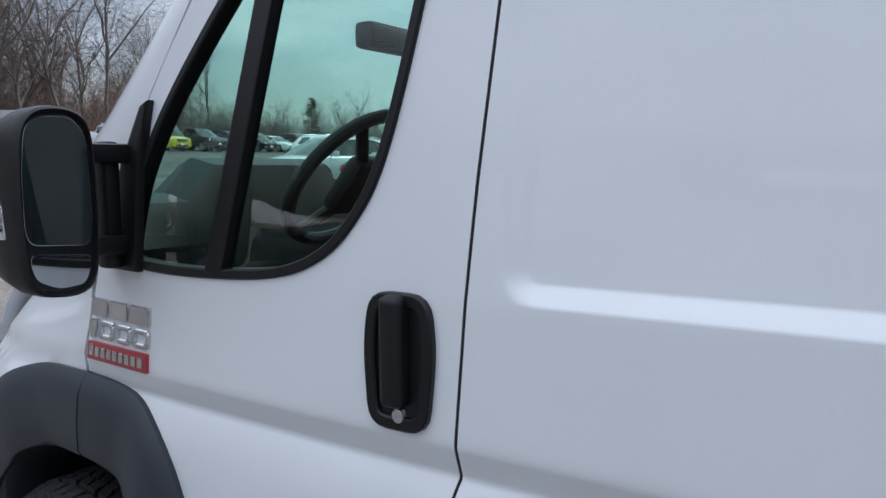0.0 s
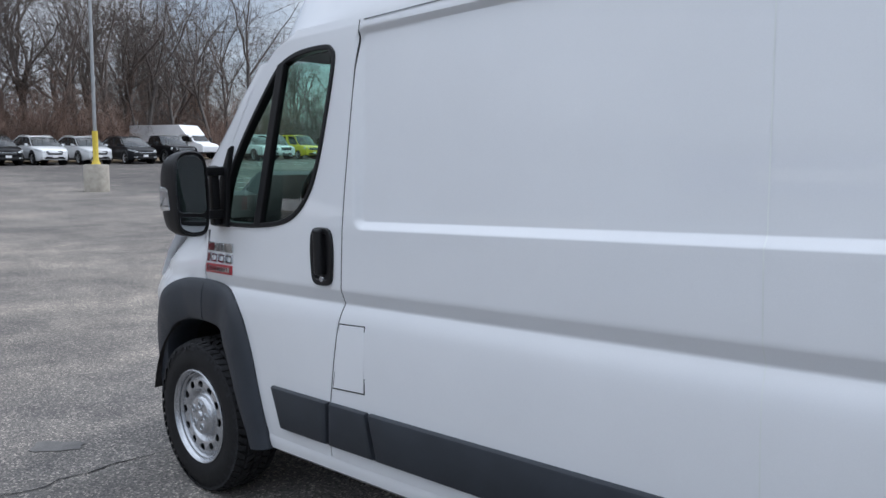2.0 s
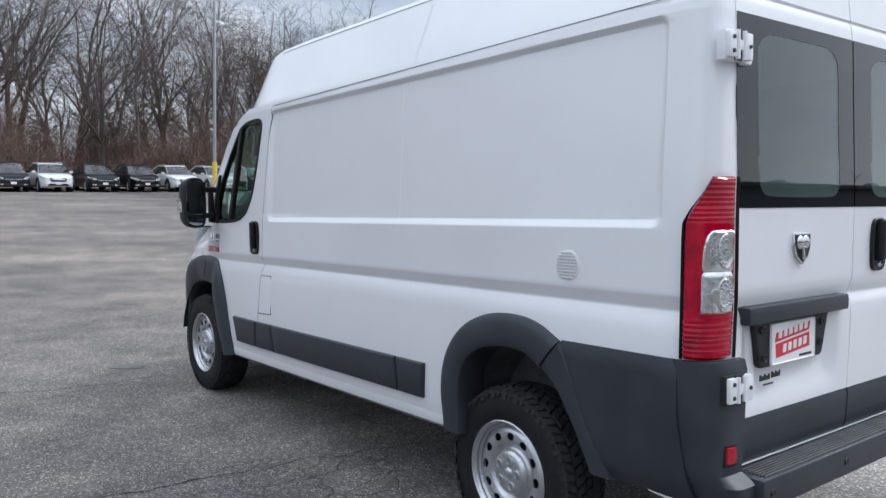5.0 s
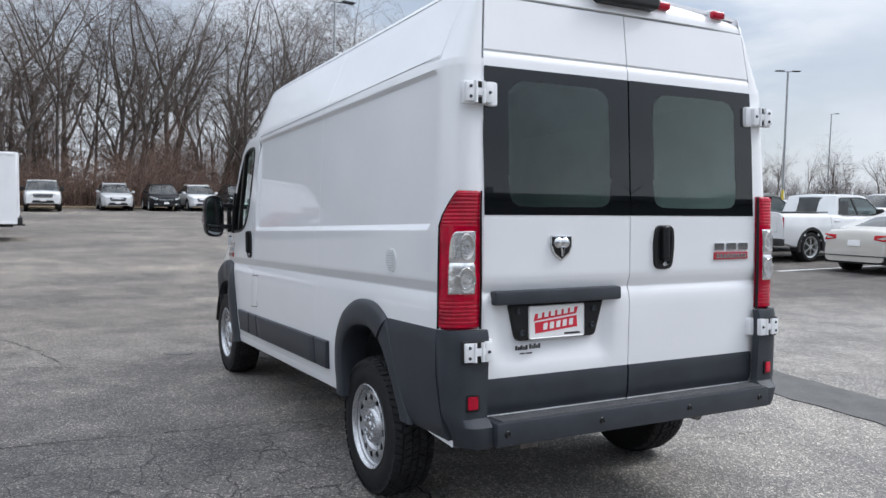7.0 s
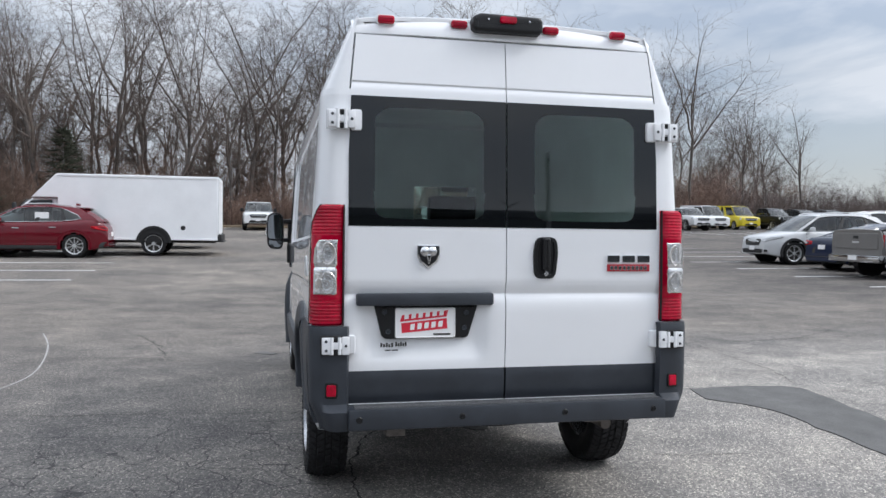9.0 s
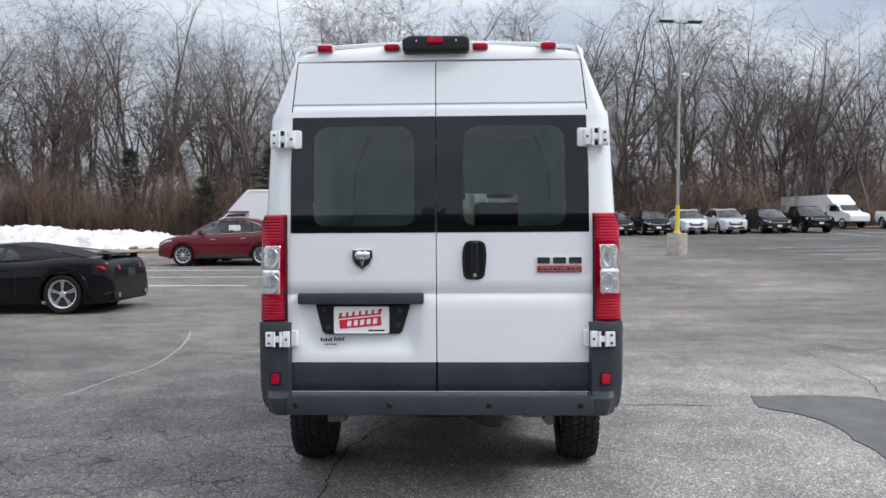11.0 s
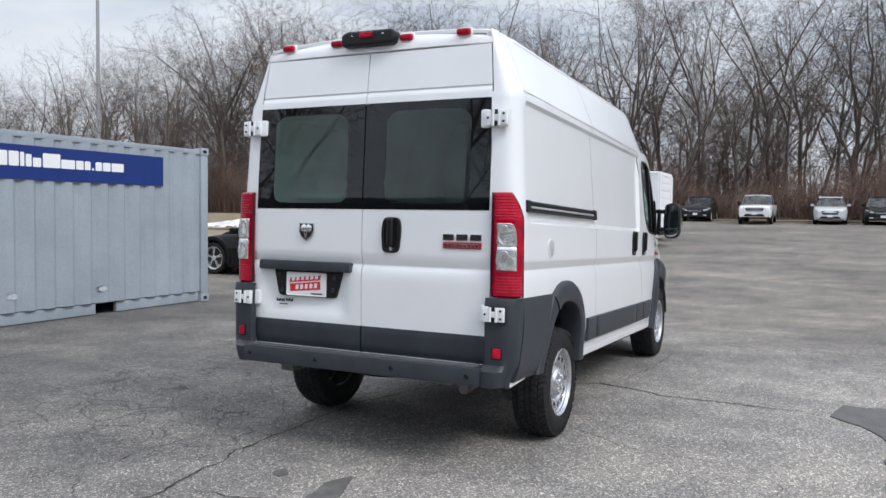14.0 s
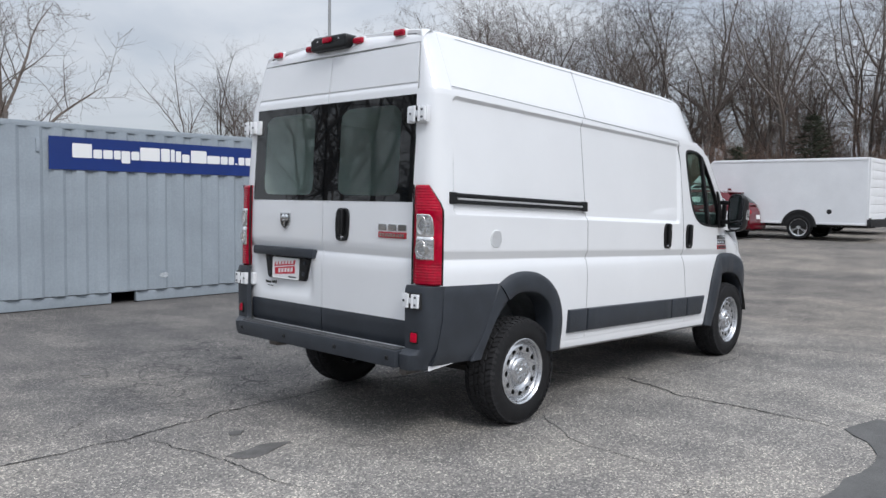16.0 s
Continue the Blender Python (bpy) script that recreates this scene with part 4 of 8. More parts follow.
    slab(bm, round2([(-0.86, 0.82), (-0.62, 0.93), (-0.46, 1.10), (-0.40, 1.16), (-0.60, 1.03), (-0.84, 0.88)], 0.02), lambda u, v, w: Vector((u, sg * (hw(u, v, sg) - 0.075 - 0.10 * ss(-0.70, -0.94, u) + w), v)), -0.03, 0.022, 0.01)
    vpart("headlamp", bm, M_CLEAR, fe, "clear swept-back headlamp")
    # pillar beside the windscreen
    bm = bmesh.new()
    front = [(-0.30, 0.87, 1.285), (0.05, 0.862, 1.605), (0.34, 0.85, 1.862), (0.47, 0.842, 1.975)]
    rear_e = [(0.150, 0, 1.30), (0.278, 0, 1.57), (0.52, 0, 1.86), (0.66, 0, 1.985)]
    rows = []
    for k in range(13):
        t = k / 12 * 3
        i = min(2, int(t))
        f, r = Vector(front[i]).lerp(Vector(front[i + 1]), t - i), Vector(rear_e[i]).lerp(Vector(rear_e[i + 1]), t - i)
        r.y = hw(r.x, r.z, sg)
        rows.append([Vector((f.x + (r.x - f.x) * j / 6, sg * (f.y + (r.y - f.y) * math.sin(j / 6 * math.pi / 2) ** 0.8), f.z + (r.z - f.z) * j / 6)) for j in range(7)])
    grid(bm, rows)
    fold(bm, (0.0, -sg * 0.03, 0))
    vpart("windscreen_pillar", bm, M_WHITE, recalc=False)
    # pale inner door lining below the glass
    bm = bmesh.new()
    box(bm, (0.62, sg * 0.885, 1.02), (0.95, 0.03, 0.60), 0.012)
    vpart("door_lining", bm, M_DASH, door)

# ---- roof, windscreen, bonnet, bumper, underside ----
half = [(0.9565, 2.0805), (0.9425, 2.12), (0.917, 2.18), (0.888, 2.25), (0.8585, 2.32), (0.8375, 2.37), (0.821, 2.41), (0.812, 2.432), (0.806, 2.446), (0.797, 2.458), (0.783, 2.465),
        (0.75, 2.474), (0.55, 2.492), (0.3, 2.503), (0.0, 2.507)]
RX = [0.46, 0.52, 0.6, 0.68, 0.76, 0.84, 0.90, 0.95, 1.0, 1.06, 1.12, 1.2, 1.3, 1.5] + [1.5 + 0.28 * k for k in range(1, 10)] + [4.10, 4.15, 4.20, 4.212, 4.23, 4.26, 4.305, 4.325]


def roof_at(x, y, z, s, out=0.0):
    """A point of the roof shell, from the place (y, z) on its cross-section."""
    zg = interp(x, [0.45, 0.58, 0.72, 0.83, 0.97, 1.2, 1.3], [1.90, 1.965, 2.022, 2.052, 2.074, 2.086, 2.090])
    zt = interp(x, [0.45, 0.55, 0.7, 0.85, 0.95, 1.02, 1.12, 1.3, 1.5, 4.0, 4.28, 4.325], [2.12, 2.215, 2.335, 2.420, 2.458, 2.470, 2.477, 2.481, 2.483, 2.483, 2.478, 2.458])
    wg = hw(max(x, 0.5), 2.08) - 0.085 * ss(1.15, 0.4, x)
    k = 1 - 0.007 * ss(4.0, 4.20, x)
    if z < 2.45:
        out -= 0.06 * ss(4.212, 4.26, x)
    return Vector((x, s * (wg * y / 0.955 * k + out), zg + (zt - zg) * (z - 2.092) / 0.391))


bm, rows = bmesh.new(), []
for x in RX:
    rows.append([roof_at(x, y, z, -1) for y, z in half] + [roof_at(x, y, z, 1) for y, z in half[:-1][::-1]])
grid(bm, rows)
fold(bm, (0, 0, -0.02))
roof = vpart("roof", bm, M_WHITE, label="white raised roof", recalc=False)
for sg in (-1, 1):
    # joint between the front and rear roof shells
    bm = bmesh.new()
    grid(bm, [[roof_at(2.745 + (2.475 - z) * 0.03 + d, y, z, sg, 0.0012) for d in (-0.0025, 0.0025)] for y, z in half[:11]])
    facing(bm, (0, sg, 0.2))
    vpart("shell_joint", bm, M_SEAM if sg > 0 else M_CARGO, roof, recalc=False)
    # gutter groove under the roof edge: a flat grey strip for the shade in it
    bm = bmesh.new()
    xs = [1.13] + [1.3 + 0.25 * k for k in range(12)] + [4.24]
    grid(bm, [[roof_at(x, y, z, sg, 0.0012) for x in xs] for y, z in ((0.8125, 2.4305), (0.8105, 2.4355))])
    vpart("roof_shade_line", bm, M_LINER, roof, recalc=False)
    # crease along the foot of the roof, its shade laid on as a grey strip
    bm, rows = bmesh.new(), []
    for x in [1.27 + 0.1475 * k for k in range(21)]:
        row = []
        for dz in (0.0, 0.0045):
            z = 2.060 + 0.0150 * (x - 1.3) + dz
            row.append(Vector((x, sg * (min(hw(x, z, sg), 0.9565 - 0.42 * (z - 2.0805)) + 0.0035), z)))
        rows.append(row)
    grid(bm, rows)
    vpart("roof_shade_line", bm, M_LINER, roof, recalc=False)
# rear roof edge above the doors, down to the door top, with the corner uprights
for sg in (-1, 1):
    bm, rows = bmesh.new(), []
    for k in range(12):
        z = 2.0785 + (2.452 - 2.0785) * k / 11
        y_out = (0.9575 - 0.42 * (z - 2.078)) * 0.993
        y_in = interp(z, [2.078, 2.365, 2.452], [0.826, 0.799, 0.775])
        x1 = rx(y_in, min(z, 2.39)) - 0.004
        row = []
        for j in range(13):
            a = j / 12 * math.pi / 2
            row.append(Vector((4.21 + (x1 - 4.21) * math.sin(a) ** 0.75, sg * (y_in + (y_out - y_in) * math.cos(a) ** 0.62), z)))
        rows.append(row)
    grid(bm, rows)
    vpart("corner_upright", bm, M_WHITE, recalc=False)
bm, rows = bmesh.new(), []
for z, dx in ((2.368, -0.004), (2.372, 0.006), (2.40, 0.004), (2.43, -0.006), (2.46, -0.022), (2.482, -0.045), (2.495, -0.085)):
    rows.append([Vector((rx(y, 2.36) + dx - 0.02 * abs(y / 0.8) ** 4, y, z - 0.036 * (y / 0.8) ** 2 * ss(2.38, 2.49, z))) for y in [-0.812 + 0.1015 * k for k in range(17)]])
grid(bm, rows)
header = vpart("roof_header", bm, M_WHITE, recalc=False)
for y in (-0.64, -0.262, 0.235, 0.615):
    bm = bmesh.new()
    slab(bm, round2(rect2(y - 0.043, y + 0.043, 2.423, 2.463), 0.016), lambda u, v, w: Vector((rx(u, 2.36) - 0.02 + w, u, v)), -0.02, 0.038, 0.012, 3)
    cl = vpart("clearance_lamp", bm, M_RED, header, "small red roof clearance lamp")
    bm = bmesh.new()
    slab(bm, round2(rect2(y - 0.047, y + 0.047, 2.413, 2.472), 0.016), lambda u, v, w: Vector((rx(u, 2.36) - 0.022 + w, u, v)), -0.02, 0.014, 0.004)
    vpart("lamp_base", bm, M_WHITE, cl)
bm = bmesh.new()
slab(bm, round2([(-0.20, 2.42), (-0.185, 2.404), (0.16, 2.404), (0.175, 2.42), (0.175, 2.478), (0.155, 2.494), (-0.16, 2.498), (-0.20, 2.478)], 0.012), lambda u, v, w: Vector((rx(u, 2.36) - 0.02 + w, u, v)), -0.06, 0.075, 0.014, 3)
cam_bar = vpart("rear_camera_housing", bm, M_BLACK, header, "black rear camera housing with red centre lamp")
bm = bmesh.new()
slab(bm, round2(rect2(-0.060, 0.028, 2.448, 2.484), 0.012), lambda u, v, w: Vector((rx(u, 2.36) + 0.05 + w, u, v)), 0, 0.018, 0.006)
vpart("stop_lamp", bm, M_RED, cam_bar)
for y in (-0.12, 0.10):
    bm = bmesh.new()
    lathe(bm, [(0.0005, 0.004), (0.006, 0.003), (0.007, 0)], 8, "x", (rx(y, 2.36) + 0.055, y, 2.465))
    vpart("housing_screw", bm, M_STEEL, cam_bar)
# windscreen and bonnet
bm, rows = bmesh.new(), []
for t in range(9):
    k = t / 8
    row = []
    for j in range(13):
        y = -1 + 2 * j / 12
        bow = 0.20 * (1 - y * y)
        row.append(Vector((-0.30 + 0.78 * k - bow * (1 - 0.5 * k), y * (0.868 - 0.03 * k), 1.29 + 0.70 * k + 0.10 * k * (1 - y * y))))
    rows.append(row)
grid(bm, rows)
facing(bm, (-1, 0, 0.6))
vpart("windscreen", bm, G_SIDE, label="clear windscreen", recalc=False).visible_shadow = False
bm, rows = bmesh.new(), []
for x, z, w in ((-0.26, 1.285, 0.88), (-0.45, 1.165, 0.84), (-0.65, 1.03, 0.78), (-0.82, 0.90, 0.66), (-0.93, 0.74, 0.56), (-0.97, 0.5, 0.54), (-0.93, 0.30, 0.56)):
    rows.append([Vector((x - 0.16 * (1 - (j / 5 - 1) ** 2) * (0.6 if z > 1.2 else 0.3), w * (j / 5 - 1), z + 0.03 * (1 - (j / 5 - 1) ** 2))) for j in range(11)])
grid(bm, rows)
vpart("bonnet", bm, M_WHITE, recalc=False)
# rear step bumper
bm = bmesh.new()
box(bm, (4.435, 0, 0.460), (0.135, 1.664, 0.104), 0.014)
bumper = vpart("rear_step_bumper", bm, M_TRIM, label="grey plastic rear step bumper with ribbed tread")
for k in range(7):
    bm = bmesh.new()
    box(bm, (4.402 + k * 0.0138, 0, 0.515), (0.0062, 1.60, 0.010), 0.0015)
    vpart("tread_rib", bm, M_STEP, bumper)
for y in (-0.78, -0.27, 0.27, 0.76):
    bm = bmesh.new()
    lathe(bm, [(0.0005, 0.003), (0.008, 0.004), (0.010, 0.0), (0.013, 0.003), (0.016, 0.0)], 18, "x", (4.5025, y, 0.462))
    vpart("parking_sensor", bm, M_BLACK, bumper)
# underside and its fittings
bm = bmesh.new()
box(bm, (1.75, 0, 0.50), (5.0, 1.30, 0.10), 0.01)
for x0, x1 in ((0.60, 2.98), (3.95, 4.36)):
    box(bm, ((x0 + x1) / 2, 0, 0.47), (x1 - x0, 1.86, 0.08), 0.01)
under = vpart("underbody", bm, M_UNDER)
bm = bmesh.new()
tube(bm, [(4.22, 0.62, 0.33), (3.9, 0.60, 0.34), (3.0, 0.50, 0.36)], 0.032, 12)
vpart("exhaust_pipe", bm, M_PIPE, under)
bm = bmesh.new()
box(bm, (4.25, 0.52, 0.375), (0.10, 0.12, 0.035), 0.01)
vpart("tow_bracket", bm, M_PIPE, under)
bm = bmesh.new()
box(bm, (4.30, -0.58, 0.37), (0.14, 0.10, 0.05), 0.01)
vpart("tow_bracket", bm, M_PIPE, under)
for sg in (-1, 1):
    # white lower edge of the body under the quarter trim
    bm = bmesh.new()
    grid(bm, [[Vector((x, sg * (y - 0.02 * (k / 6)), z0 + dz)) for k, (x, z0) in enumerate([(4.16 + 0.032 * q, 0.434 - 0.005 * q) for q in range(7)])] for y, dz in ((0.985, 0.02), (0.985, -0.010), (0.96, -0.014), (0.90, -0.010))])
    vpart("body_edge", bm, M_WHITE, under, recalc=False)
bm = bmesh.new()
tube(bm, [(3.426, -0.80, 0.26), (3.426, 0.80, 0.26)], 0.05, 14)
vpart("rear_axle", bm, M_UNDER, under)
bm = bmesh.new()
lathe(bm, [(0.0005, -0.09), (0.28, -0.09), (0.33, -0.05), (0.33, 0.03), (0.28, 0.08), (0.0005, 0.08)], 30, "z", (3.98, 0, 0.44))
vpart("spare_wheel", bm, M_RUBBER, under)
for y in (-0.55, 0.55):
    bm = bmesh.new()
    tube(bm, [(2.75, y, 0.36), (3.426, y, 0.30), (4.15, y, 0.40)], [0.03, 0.045, 0.03], 8)
    vpart("leaf_spring", bm, M_UNDER, under)
# wheel housings
for sg in (-1, 1):
    for cx, cz, r in ((0.06, 0.36, 0.50), (3.50, 0.30, 0.52)):
        bm, rows = bmesh.new(), []
        for k in range(21):
            a = math.pi * (0.07 + 0.86 * k / 20)
            rows.append([Vector((cx + r * math.cos(a), sg * y, cz + r * math.sin(a) * 1.06)) for y in (0.60, 0.75, 0.90, 0.965)])
        grid(bm, rows)
        c = bm.verts.new((cx, sg * 0.60, cz))
        bm.verts.ensure_lookup_table()
        inner = [v for v in bm.verts if abs(abs(v.co.y) - 0.60) < 1e-5 and v is not c]
        inner.sort(key=lambda v: math.atan2(v.co.z - cz, v.co.x - cx))
        inner.sort(key=lambda v: (math.atan2(v.co.z - cz, v.co.x - cx) + 0.6) % (2 * math.pi))
        for a, b in zip(inner, inner[1:]):
            bm.faces.new((c, a, b))
        vpart("wheel_housing", bm, M_LINER if cx > 1 else M_UNDER, under, recalc=False)
# cargo space seen through the rear windows
bm = bmesh.new()
rows = []
for x in (1.42, 4.30):
    rows.append([Vector((x, y, z)) for y, z in ((-0.93, 1.0), (-0.93, 1.3), (-0.90, 2.05), (-0.78, 2.40), (0.78, 2.40), (0.90, 2.05), (0.93, 1.3), (0.93, 1.0), (-0.93, 1.0))])
grid(bm, rows)
vpart("cargo_lining", bm, M_CARGO, label="grey cargo-space lining", recalc=False, smooth=0)
bm = bmesh.new()
o = [(-0.93, 0.56), (0.93, 0.56), (0.92, 1.5), (0.89, 2.05), (0.76, 2.36), (-0.76, 2.36), (-0.89, 2.05), (-0.92, 1.5)]
i = [(0.05, 1.45), (0.62, 1.45), (0.62, 1.55), (0.62, 1.84), (0.60, 1.85), (0.07, 1.85), (0.05, 1.84), (0.05, 1.55)]
ring(bm, o, i, lambda u, v, w: Vector((1.42 + w, u, v)), 0, 0.03)
vpart("bulkhead", bm, M_CARGO, label="grey steel bulkhead with a window opening", smooth=0)
# cab: dashboard, wheel, seats, rear wall
bm, rows = bmesh.new(), []
for x, z in ((-0.28, 1.28), (-0.14, 1.38), (0.00, 1.45), (0.05, 1.47), (0.14, 1.45), (0.20, 1.35), (0.18, 1.10), (0.12, 0.80), (0.05, 0.62)):
    rows.append([Vector((x + (0.03 if abs(y) > 0.6 else 0), y, z + (0.09 if -0.68 < y < -0.12 and -0.05 < x < 0.16 and z > 1.1 else 0))) for y in (-0.88, -0.70, -0.62, -0.5, -0.3, -0.18, -0.1, 0.0, 0.3, 0.7, 0.88)])
grid(bm, rows)
dash = vpart("dashboard", bm, M_DASH, label="dark grey dashboard")
wheel_m = Matrix.Translation((0.46, -0.42, 1.50)) @ Matrix.Rotation(radians(-50), 4, "Y")
bm = bmesh.new()
tube(bm, [wheel_m @ Vector((0.20 * math.cos(k * math.pi / 16), 0.20 * math.sin(k * math.pi / 16), 0)) for k in range(33)], 0.017, 10, False)
sw = vpart("steering_wheel", bm, M_DASH, dash, "black steering wheel")
bm = bmesh.new()
box(bm, (0, 0, -0.02), (0.16, 0.15, 0.05), 0.02, wheel_m)
for a in (90, 210, 330):
    c, s = math.cos(radians(a)), math.sin(radians(a))
    tube(bm, [wheel_m @ Vector((0.06 * c, 0.06 * s, -0.02)), wheel_m @ Vector((0.195 * c, 0.195 * s, 0))], 0.016, 8)
vpart("wheel_hub", bm, M_DASH, sw)
bm = bmesh.new()
lathe(bm, [(0.0005, 0.004), (0.02, 0.003), (0.024, 0.0)], 16, "z")
bm.transform(wheel_m @ Matrix.Translation((0, 0, 0.005)))
vpart("wheel_emblem", bm, M_CHROME, sw)
for y in (-0.45, 0.45):
    bm = bmesh.new()
    box(bm, (0.92, y, 1.06), (0.50, 0.50, 0.16), 0.05)
    st = vpart("seat", bm, M_SEAT, label="dark cloth front seat")
    bm = bmesh.new()
    box(bm, (0, 0, 0.34), (0.13, 0.48, 0.66), 0.05, Matrix.Translation((1.16, y, 1.12)) @ Matrix.Rotation(radians(12), 4, "Y"))
    vpart("seat_back", bm, M_SEAT, st)
    bm = bmesh.new()
    box(bm, (0, 0, 0.80), (0.09, 0.25, 0.18), 0.035, Matrix.Translation((1.16, y, 1.12)) @ Matrix.Rotation(radians(12), 4, "Y"))
    vpart("head_rest", bm, M_SEAT, st)
    bm = bmesh.new()
    box(bm, (0.92, y, 0.78), (0.40, 0.40, 0.44), 0.02)
    vpart("seat_base", bm, M_DASH, st)
bm = bmesh.new()
box(bm, (1.06, 0, 2.02), (0.74, 1.74, 0.05), 0.02)
vpart("headliner", bm, M_SEAT)
bm = bmesh.new()
box(bm, (0.55, 0, 0.545), (1.8, 1.84, 0.03), 0.01)
vpart("cab_floor", bm, M_DASH)
for sg in (-1, 1):
    bm = bmesh.new()
    box(bm, (1.20, sg * 0.915, 1.30), (0.13, 0.05, 1.50), 0.01)
    vpart("door_pillar", bm, M_DASH)
bm = bmesh.new()
box(bm, (0.25, 0, 1.92), (0.07, 0.26, 0.08), 0.02)
vpart("interior_mirror", bm, M_DASH)

# ---- wheels ----


def lug_wheel(name, centre, sg, parent, label):
    """A steel wheel with round holes and a knobbly all-terrain tyre; the outside faces sg."""
    w = new(name)
    w.parent, w.location = parent, centre
    w["label"] = label
    bm = bmesh.new()
    R = 0.368
    prof = [(0.205, -0.09), (0.222, -0.105), (0.27, -0.118), (0.325, -0.112), (0.352, -0.095), (0.357, -0.05), (0.358, 0.05), (0.352, 0.095), (0.325, 0.112), (0.27, 0.118), (0.235, 0.110), (0.222, 0.100), (0.205, 0.09)]
    lathe(bm, prof, 72)
    tyre = part("tyre", bm, M_RUBBER, w, "black all-terrain tyre with blocky tread")
    bm = bmesh.new()
    n = 58
    for k in range(n):
        for row, (a0, a1, sh) in enumerate(((-0.112, -0.072, 0.0), (-0.062, -0.022, 0.45), (-0.014, 0.014, 0.0), (0.022, 0.062, 0.55), (0.072, 0.112, 0.1))):
            t0 = 2 * math.pi * (k + sh) / n
            t1 = t0 + 2 * math.pi / n * (0.70, 0.76, 0.70, 0.76, 0.70)[row]
            r1 = R - (0.005 if row in (0, 4) else 0)
            skew = 0.009 * (1 if row in (1, 4) else -1 if row in (3, 0) else 0.6) * (1.3 if k % 2 else 0.6) / R
            q = []
            for rr in (0.350, r1):
                s_in = 0.0015 if rr > 0.36 else 0
                for t, a in ((t0 + skew, a0 + s_in), (t1 + skew, a0 + s_in), (t1 - skew, a1 - s_in), (t0 - skew, a1 - s_in)):
                    drop = 0.012 * (abs(a) > 0.1)
                    q.append(bm.verts.new((math.sin(t) * (rr - drop), a, math.cos(t) * (rr - drop))))
            for f in ((4, 5, 6, 7), (0, 1, 5, 4), (1, 2, 6, 5), (2, 3, 7, 6), (3, 0, 4, 7)):
                bm.faces.new([q[j] for j in f])
        for a0, a1 in ((-0.1135, -0.119), (0.1135, 0.119)):
            t0 = 2 * math.pi * (k + 0.2) / n
            t1 = t0 + 2 * math.pi / n * (0.62 if k % 2 else 0.45)
            q = [bm.verts.new((math.sin(t) * r, a, math.cos(t) * r)) for r, a in ((0.352, a0 * 0.95), (0.318 if k % 2 else 0.328, a1)) for t in (t0, t1)]
            bm.faces.new((q[0], q[1], q[3], q[2]))
    part("tread", bm, M_TREAD, tyre, smooth=0)
    # rim: barrel, drop and rounded lip
    bm = bmesh.new()
    lathe(bm, [(0.205, -0.09), (0.195, -0.08), (0.19, 0.0), (0.197, 0.050), (0.199, 0.078), (0.206, 0.086), (0.207, 0.098), (0.213, 0.106), (0.221, 0.114), (0.226, 0.111), (0.225, 0.098)], 72)
    if sg < 0:
        bm.transform(Matrix.Diagonal((1, -1, 1, 1)))
    rim = part("rim", bm, M_STEEL, w, "silver steel rim")
    # disc with twelve oval holes
    bm, rows, nr, na = bmesh.new(), [], 30, 192
    R0, RA, RB = 0.155, 0.0205, 0.0165
    f = lambda r: interp(r, [0.0, 0.096, 0.106, 0.114, 0.128, 0.150, 0.172, 0.186, 0.193, 0.20], [0.076, 0.076, 0.066, 0.070, 0.084, 0.091, 0.088, 0.080, 0.072, 0.070])
    for i in range(nr + 1):
        r = 0.096 + 0.104 * i / nr
        row = []
        for k in range(na + 1):
            a = 2 * math.pi * k / na
            c = round(a / (2 * math.pi / 12)) * 2 * math.pi / 12
            u, v = (a - c) * r / RA, (r - R0) / RB
            q, rr, aa = math.hypot(u, v), r, a
            if 0.78 < q < 1.26:
                u, v = u / q, v / q
                rr, aa = R0 + v * RB, c + u * RA / (R0 + v * RB)
            row.append(Vector((math.sin(aa) * rr, sg * f(rr), math.cos(aa) * rr)))
        rows.append(row)

    def solid(i, k):
        r, a = 0.096 + 0.104 * (i + 0.5) / nr, 2 * math.pi * (k + 0.5) / na
        c = round(a / (2 * math.pi / 12)) * 2 * math.pi / 12
        return math.hypot((a - c) * r / RA, (r - R0) / RB) > 1.0
    grid(bm, rows, solid)
    fold(bm, (0, -sg * 0.006, 0))
    part("disc", bm, M_STEEL, rim, recalc=False)
    # near-black backing disc: paints the shade seen through the holes
    bm = bmesh.new()
    lathe(bm, [(0.0005, sg * 0.060), (0.150, sg * 0.060), (0.194, sg * 0.056)], 48)
    part("hole_backing", bm, M_SEAM, rim)
    # domed centre cover with five deep nut wells and a small hub boss
    bm = bmesh.new()
    lathe(bm, [(0.0005, sg * 0.108), (0.014, sg * 0.108), (0.021, sg * 0.104), (0.025, sg * 0.098), (0.034, sg * 0.102), (0.078, sg * 0.100), (0.088, sg * 0.095), (0.097, sg * 0.082), (0.101, sg * 0.060)], 60)
    cover = part("centre_cover", bm, M_STEEL, rim)
    for k in range(5):
        a = 2 * math.pi * k / 5 + 0.2
        c = (0.056 * math.sin(a), 0, 0.056 * math.cos(a))
        bm = bmesh.new()
        lathe(bm, [(0.0125, sg * 0.1008), (0.0145, sg * 0.1055), (0.0175, sg * 0.1065), (0.0205, sg * 0.1045), (0.0225, sg * 0.0985)], 20, "y", c)
        well = part("nut_well", bm, M_STEEL, cover)
        bm = bmesh.new()
        lathe(bm, [(0.0005, sg * 0.1025), (0.0070, sg * 0.1025), (0.0078, sg * 0.1018), (0.0128, sg * 0.1018)], 12, "y", c)
        part("wheel_nut", bm, M_LINER, well)
    return w


